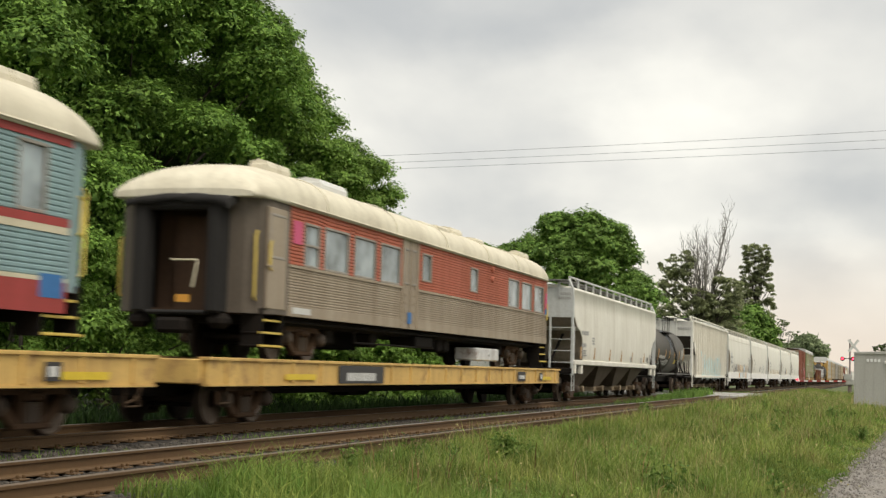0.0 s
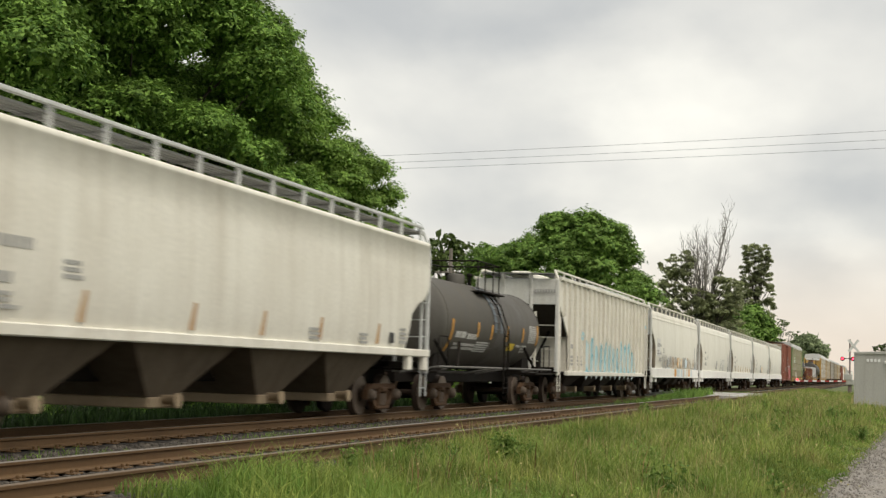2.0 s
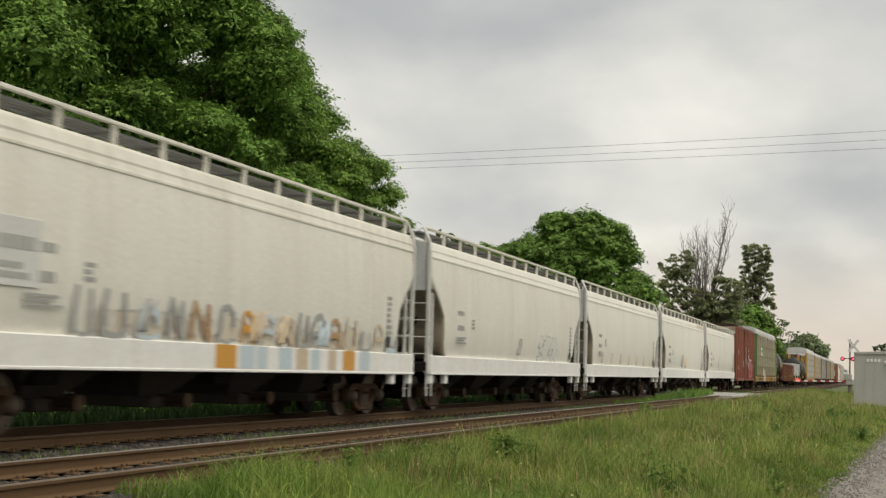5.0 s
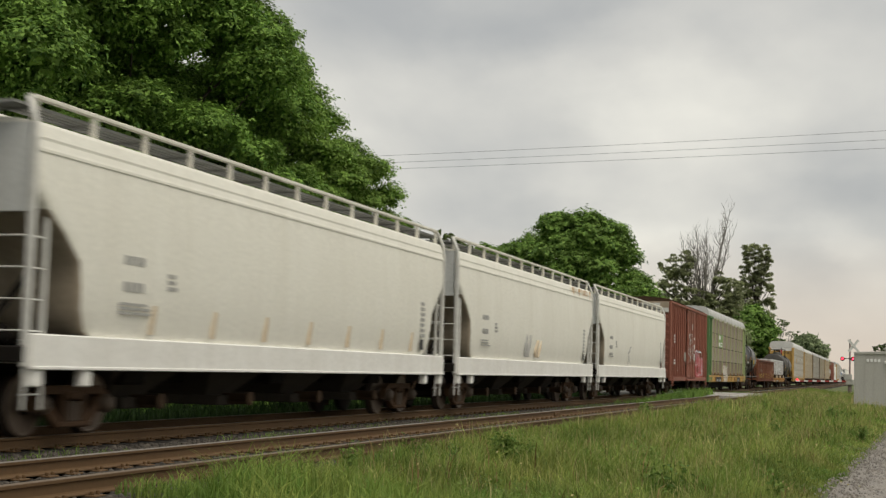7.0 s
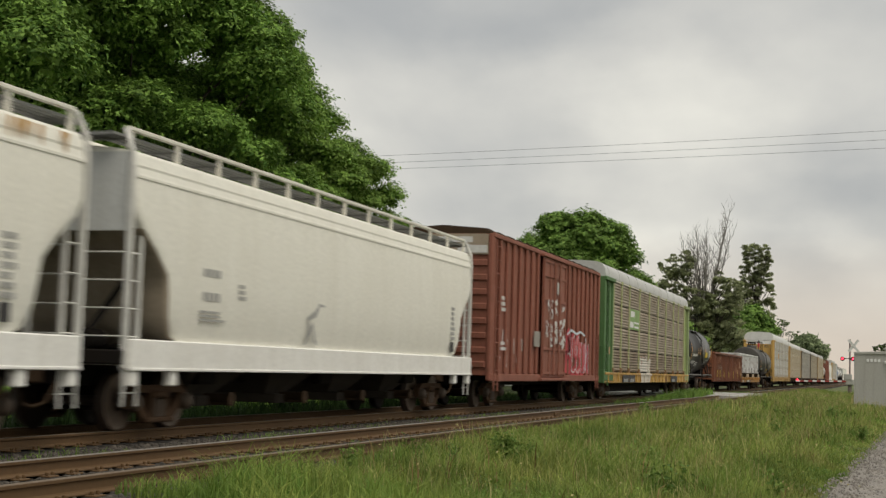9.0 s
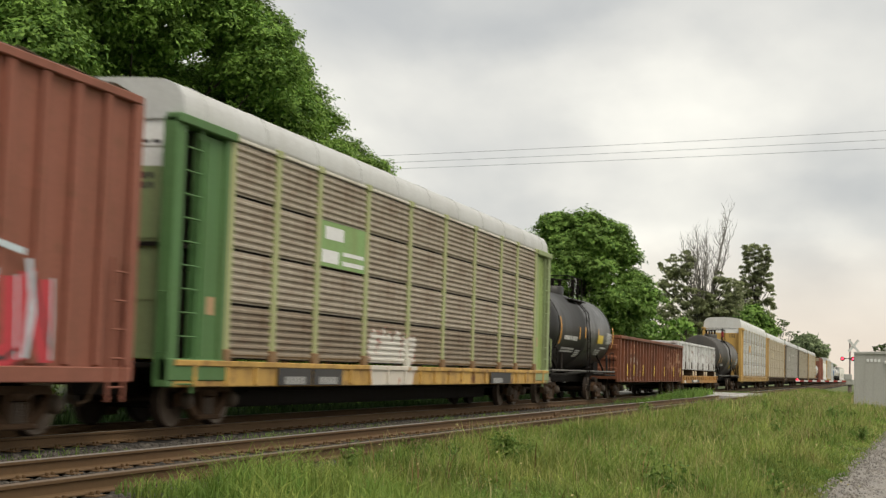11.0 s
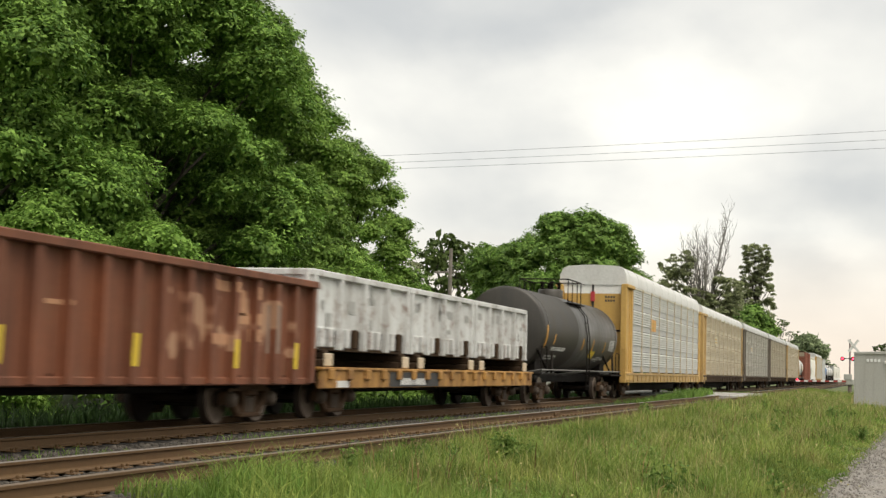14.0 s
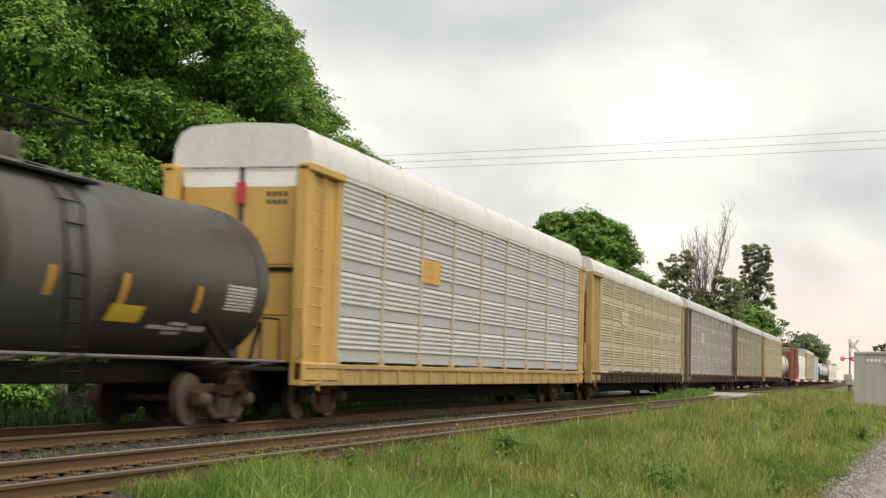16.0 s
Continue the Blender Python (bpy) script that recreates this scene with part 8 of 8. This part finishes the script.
        for q in marks:
            b = Build()
            b.box(1.553, 1.556, *q, 0)
            part("bar", b, M["signal_white"] if badge[1] == "badge_green" else M["yellow_rack"], plate)
    for ya, yb in ((4.3, 5.9), (6.0, 7.55), (19.3, 21.6)) if tags else ():
        b = Build()
        b.box(1.634, 1.638, ya, yb, .72, 1.04, 0); bars(b, 1.639, ya + .3, .74, 1.0, .22, 1, 1)
        part("stencil_panel", b, [M["mark_black"], M["mark_grey"]], c, "dark panel with grey stencilled bars")
    b = Build()
    b.box(-.35, .35, .3, L - .3, .52, .95, bev=.03)
    b.box(-.55, .55, 4.4, L - 4.4, .27, .72, bev=.04)
    for i in range(12):
        y = 1.4 + i * (L - 2.8) / 11
        b.box(-1.4, 1.4, y - .06, y + .06, .75, .98)
    b.box(-.9, -.4, 12, 14, .4, .75, bev=.1)
    b.tube([(.9, 4.5, .6), (.9, L - 4.5, .6)], .03)
    part("underframe", b, M["steel_dark"], c)
    add_truck(c, 2.6); add_truck(c, L - 2.6); add_couplers(c, L)
    return c


# ---- gondola and bins ----
def gondola(s0, L=20.4):
    c = start_car("gondola", "rusty brown open gondola with side posts and yellow reflectors", "railway car", s0)
    zt = 2.76
    gm = sprayed("gondola_paint_with_scrawl", (0.215, 0.071, 0.031), (0.42, 0.25, 0.155), (0.26, 0.12, 0.07), 14.2, 19.6, 1.1, 2.45, 2.4, (0.045, 0.022, 0.016), .95, .45, .6)
    for s in (1, -1):
        b = Build()
        b.box(s * 1.36, s * 1.40, .05, L - .05, .85, zt - .08, 0)
        b.box(s * 1.34, s * 1.58, 0, L, zt - .14, zt, 0, .02)
        b.box(s * 1.34, s * 1.46, 0, L, .72, .86, 0, .02)
        side = part("side", b, gm, c)
        for i in range(24):
            y = .12 + i * (L - .24) / 23
            b = Build()
            slab(b, [(y - .10, .76), (y + .10, .76), (y + .085, zt - .13), (y - .085, zt - .13)], s * 1.40, s * 1.54)
            part("side_post", b, gm, side)
    for y, s in ((0, -1), (L, 1)):
        b = Build()
        b.box(-1.44, 1.44, y - .04, y + .04, .85, zt - .02, 0)
        for z in (1.15, 1.65, 2.15):
            b.box(-1.4, 1.4, y, y + s * .1, z, z + .22, 0, .05)
        b.box(-1.5, 1.5, y - .08, y + .08, zt - .14, zt, 0, .02)
        for i in range(5):
            b.tube([(.95, y + s * .14, 1.0 + .38 * i), (1.4, y + s * .14, 1.0 + .38 * i)], .016, 0, 5)
        part("end", b, M["gon_brown"], c)
    b = Build()
    b.box(-1.35, 1.35, .1, L - .1, .91, 1.0)
    part("floor", b, M["steel_brown"], c)
    step = (L - .24) / 23
    for i in (2, 4, 7, 11, 15, 19, 22):
        y = .12 + i * step
        b = Build()
        slab(b, [(y - .10, 1.02), (y + .07, 1.02), (y + .10, 1.52), (y - .07, 1.52)], 1.541, 1.546)
        part("reflector", b, M["placard"], c, "yellow reflector on a side post")

    def painted(b, y0, y1, z0, z1, m):
        """Paint over the sheet and over the posts that cross it."""
        b.box(1.401, 1.405, y0, y1, z0, z1, m)
        for i in range(24):
            y = .12 + i * step
            if y0 - .05 < y < y1 + .05:
                b.box(1.540, 1.5435, max(y0, y - .08), min(y1, y + .08) if min(y1, y + .08) > max(y0, y - .08) else y + .08, z0, z1, m)

    b = Build()
    for q in ((2.2, 2.95, 1.60, 1.84), (3.15, 3.95, 1.62, 1.88), (4.1, 4.6, 1.52, 1.76), (1.5, 2.3, .86, .93), (2.4, 3.9, .88, .93)):
        painted(b, *q, 0)
    painted(b, 1.5, 2.05, .95, 1.26, 1)
    painted(b, 2.2, 3.9, 1.88, 1.98, 1)
    for q in ((2.3, 2.9, 1.98, 2.22), (3.25, 3.9, 2.0, 2.2), (3.3, 3.8, 2.28, 2.45), (2.3, 3.2, 1.5, 1.58), (2.3, 3.0, 1.25, 1.34), (5.2, 5.7, 1.15, 1.24), (8.6, 9.0, 2.2, 2.26), (8.6, 9.0, 2.05, 2.1), (11.0, 11.5, 1.85, 1.92),
              (.2, 1.0, 2.0, 2.05), (.2, .8, 1.7, 1.95), (15.9, 16.9, 2.34, 2.52), (17.0, 17.35, 1.95, 2.4), (17.6, 17.9, 2.25, 2.48), (15.8, 16.9, 1.42, 1.6), (17.1, 18.0, 1.8, 2.0), (17.5, 17.9, 1.5, 1.72)):
        painted(b, *q, 2)
    for q in ((4.2, 4.7, 1.0, 1.5), (5.0, 5.5, .95, 1.1), (18.3, 18.6, 1.3, 2.2), (4.9, 5.3, 1.4, 1.9)):
        painted(b, *q, 3)
    part("graffiti", b, [M["scrawl_pale"], M["mark_dull"], M["scrawl_rust"], M["scrawl_brown"]], c, "pale stencil bars and faded orange graffiti")
    b = Build()
    b.box(-.35, .35, .2, L - .2, .55, .9, bev=.03)
    for i in range(10):
        y = 1.2 + i * (L - 2.4) / 9
        b.box(-1.4, 1.4, y - .05, y + .05, .66, .9)
    part("underframe", b, M["steel_dark"], c)
    add_truck(c, 2.0); add_truck(c, L - 2.0); add_couplers(c, L)
    return c


def bin_flat(s0, L=18.2):
    c = start_car("flat_car", "short ochre flat car with stake pockets and rusty deck", "railway car", s0)
    for s in (1, -1):
        b = Build()
        b.box(s * 1.40, s * 1.50, .05, L - .05, .64, 1.06, 0, .015)
        b.box(s * 1.38, s * 1.54, 0, L, 1.02, 1.08, 0, .012)
        for i in range(17):
            y = .5 + i * (L - 1) / 16
            b.box(s * 1.50, s * 1.58, y - .12, y + .12, .82, 1.04, 0, .02)
        part("side_sill", b, M["ochre_rust"], c)
    b = Build()
    n = 40
    for i in range(n):
        b.box(-1.38, 1.38, .03 + i * (L - .06) / n, .03 + (i + 1) * (L - .06) / n - .015, 1.0, 1.06)
    part("deck", b, M["steel_brown"], c)
    b = Build()
    b.box(1.502, 1.506, 4.2, 8.0, .66, 1.0, 0); bars(b, 1.507, 5.0, .70, 1.9, .24, 1, 1)
    b.box(1.502, 1.506, .9, 1.6, .66, .8, 1)
    part("stencil_panel", b, [M["mark_black"], M["mark_white"]], c, "dark panel with pale stencilled bars")
    b = Build()
    b.box(-.35, .35, .2, L - .2, .5, .98, bev=.03)
    for i in range(9):
        y = 1.2 + i * (L - 2.4) / 8
        b.box(-1.38, 1.38, y - .06, y + .06, .75, .98)
    part("underframe", b, M["steel_dark"], c)
    for i in range(6):
        y = (.55, 5.5, 6.7, 11.2, 12.3, 17.4)[i]
        b = Build()
        b.box(-1.35, 1.35, y - .18, y + .18, 1.07, 1.24, 0, .03); b.box(-1.40, 1.40, y - .1, y + .1, 1.24, 1.42, 0, .03)
        b.box(1.40, 1.46, y - .2, y + .2, 1.09, 1.36, 1, .02)
        part("bolster", b, [M["steel_brown"], M["scrawl_tan"]], c)
    add_truck(c, 1.9); add_truck(c, L - 1.9); add_couplers(c, L)
    return c


def open_bin(s0, L, lab):
    c = start_car("open_bin", lab, "waste bin", s0, "open steel bins on a flat car")
    Z0, ZT, W = 1.44, 3.05, 1.27
    for s in (1, -1):
        b = Build()
        slab(b, [(.04, Z0 + .42), (L - .04, Z0 + .42), (L - .02, ZT - .08), (.02, ZT - .08)], s * (W - .03), s * W)
        side = part("side", b, M["tub"], c)
        b = Build()
        b.box(s * (W - .06), s * (W + .09), 0, L, ZT - .14, ZT, 0, .02)
        part("top_rim", b, M["tub"], side)
        b = Build()
        # recessed dark sheet added; it reads as shaded cut-outs between the feet
        b.box(s * (W - .20), s * (W - .16), .06, L - .06, Z0, Z0 + .41, 0)
        part("cutout_backing", b, M["steel_dark"], side)
        b = Build()
        b.box(s * (W - .2), s * (W - .004), .04, L - .04, Z0 + .405, Z0 + .445, 0)
        part("ledge", b, M["steel_brown"], side)
        n = 5
        for i in range(n):
            y = .12 + i * (L - .24) / (n - 1)
            b = Build()
            slab(b, [(y - .11, Z0), (y + .11, Z0), (y + .07, ZT - .13), (y - .07, ZT - .13)], s * W, s * (W + .11))
            part("rib", b, M["tub"], side)
            if i == n - 1: continue
            y += (L - .24) / (n - 1) * .5
            for a, e, k in ((-.40, -.16, 0), (.14, .32, 1 if i % 2 else 0)):
                b = Build()
                b.box(s * (W - .1), s * (W + .10), y + a, y + e, Z0 + .04, Z0 + .45, 0, .02)
                part("foot", b, M["steel_brown"] if k else M["tub"], side)
    for y in (.03, L - .03):
        b = Build()
        b.box(-W, W, y - .03, y + .03, Z0, ZT, 0)
        for x in (-W + .05, -.45, .45, W - .05):
            b.box(x - .06, x + .06, y - .09, y + .09, Z0, ZT, 0, .02)
        b.box(-W, W, y - .07, y + .07, ZT - .14, ZT, 0, .02)
        part("end", b, M["tub"], c)
    b = Build()
    b.box(-W, W, 0.05, L - .05, Z0 - .02, Z0 + .04)
    part("floor", b, M["steel_brown"], c)
    b = Build()
    rnd = random.Random(int(s0 * 7))
    for i in range(7):
        y, z = rnd.uniform(.3, L - .6), rnd.uniform(Z0 + .35, ZT - .4)
        b.box(W + .013, W + .017, y, y + rnd.uniform(.12, .4), z, z + rnd.uniform(.08, .3), 0)
    bars(b, W + .014, L * .55, ZT - .55, .5, .2, 1)
    part("scuff", b, M["mark_grey"], c, "dark scuffs and stencilled bars")
    return c


def build_train():
    flat_car(-7.56); old_coach(-7.56, "blue")
    flat_car(21.32); old_coach(21.32, "red")
    four_bay_hopper(50.85)
    tank_car(71.75, 13.5, 1.28, 2.39, tone="tank_dusty", marks=TANK_SMALL)
    ribbed_hopper(85.84)
    smears = [[(5.4, 1.55, .5, 0), (9.4, 1.5, .55, 1), (10.6, 1.5, .5, 1), (12.6, 1.5, .5, 2)], [(9, 1.6, .5, 0)], [], [(7.6, 1.55, .7, 0), (9.0, 1.55, .55, 1)], []]
    for i in range(5):
        round_hopper(106.95 + 19.78 * i, 20 + i, smear=smears[i], tone=("white", "cream_white", "cream_white", "cream_white", "cream_white")[i],
                     spray=((((0.62, 0.55, 0.44), (0.20, 0.16, 0.13), 3.6, 15.5, 1.3, 2.0, 2.6)), ((0.66, 0.66, 0.62), (0.05, 0.05, 0.05), 11.3, 14.9, 1.3, 2.4, 2.6), None, None, None)[i])
    boxcar(206.7)
    auto_rack(224.1, "yellow", "rack_dirty", "grimy auto rack with green corner posts and brown-stained silver panels", 27.0, badge=(1, "badge_green", 1), bays=(2.2, 4.15, 6.2, 9.0, 11.95, 14.8, 17.6, 20.45, 22.4, 24.85), tags=(9.2, 12.75, 4), posts="post_mid", side_posts="post_green", pw=.11)
    tank_car(251.75, 12.7, 1.47, 2.66)
    gondola(265.1)
    bin_flat(285.9)
    for y, l, t in ((285.7, 6.12, "pale grey ribbed steel bin, open-topped, at the leading end"), (291.95, 5.55, "pale grey ribbed steel bin, open-topped, between two others"), (297.65, 6.15, "pale grey ribbed steel bin, open-topped, at the trailing end")):
        open_bin(y, l, t)
    tank_car(305.3, 15.6, 1.43, 2.56, tone="tank_grey", marks=TANK_LONG)
    auto_rack(321.2, "yellow_rack", "rack_clean", "ochre auto rack with bright silver panels and white door tops", badge=(7.4, "orange", 1.6), side_posts="post_tan", roof="roof_white", rise=.19, split=4.63)
    auto_rack(350.0, "yellow_rack", "rack_tan", "ochre auto rack with stained cream panels", badge=(7.0, "stripe_cream", 1.6), roof="roof_white", side_posts="post_tan", posts="sill_worn", sill="steel_brown")
    auto_rack(378.9, "rack_dirty", "rack_grey", "weathered auto rack with dark posts and grey panels", side_posts="rack_grey", badge=(7.0, "mark_white", 1.4), posts="stainless_dark", sill="steel_brown")
    auto_rack(407.8, "yellow_rack", "rack_dusty", "auto rack with dusty brown panels and dark posts", side_posts="rack_dusty", posts="stainless_dark", sill="steel_brown")
    auto_rack(436.6, "yellow_rack", "rack_tan", "ochre auto rack with stained tan panels", side_posts="post_tan", posts="sill_worn", sill="steel_brown")
    tank_car(466.0, 13.5, tone="mark_white", label="pale tank car with dome rail, far down the train")
    boxcar(482.0, full=False)
    round_hopper(500.5, 40)
    auto_rack(521.5, "yellow_rack", "rack_panel", "cream and ochre auto rack far down the train", side_posts="rack_pale")
    boxcar(551, tone="grey_end", full=False)
    tank_car(569, 13.5, tone="blue", label="blue tank car far down the train")
    for i in range(3):
        tank_car(584 + 14.6 * i, 13.5, tone="mark_white", label="pale tank car far down the train")
    for i in range(3):
        round_hopper(629 + 19.8 * i, 50 + i)


build_train()


def motions():
    """The train rolls past at a nearly steady pace; its wheels turn with it."""
    times = [i * .5 for i in range(33)]
    for c, s0 in CARS:
        walk(c, [(t, Matrix.Translation((TRACK_X, s0 - run(t), 0))) for t in times])
    turns = [(i / FPS, run(i / FPS) / .457) for i in range(16 * FPS + 1)]
    poses = {k: [(t, Matrix.Translation((0, k, .457)) @ Matrix.Rotation(a, 4, "X")) for t, a in turns] for k in (-.86, .86)}
    for w, k in WHEELS:
        walk(w, poses[k])


motions()
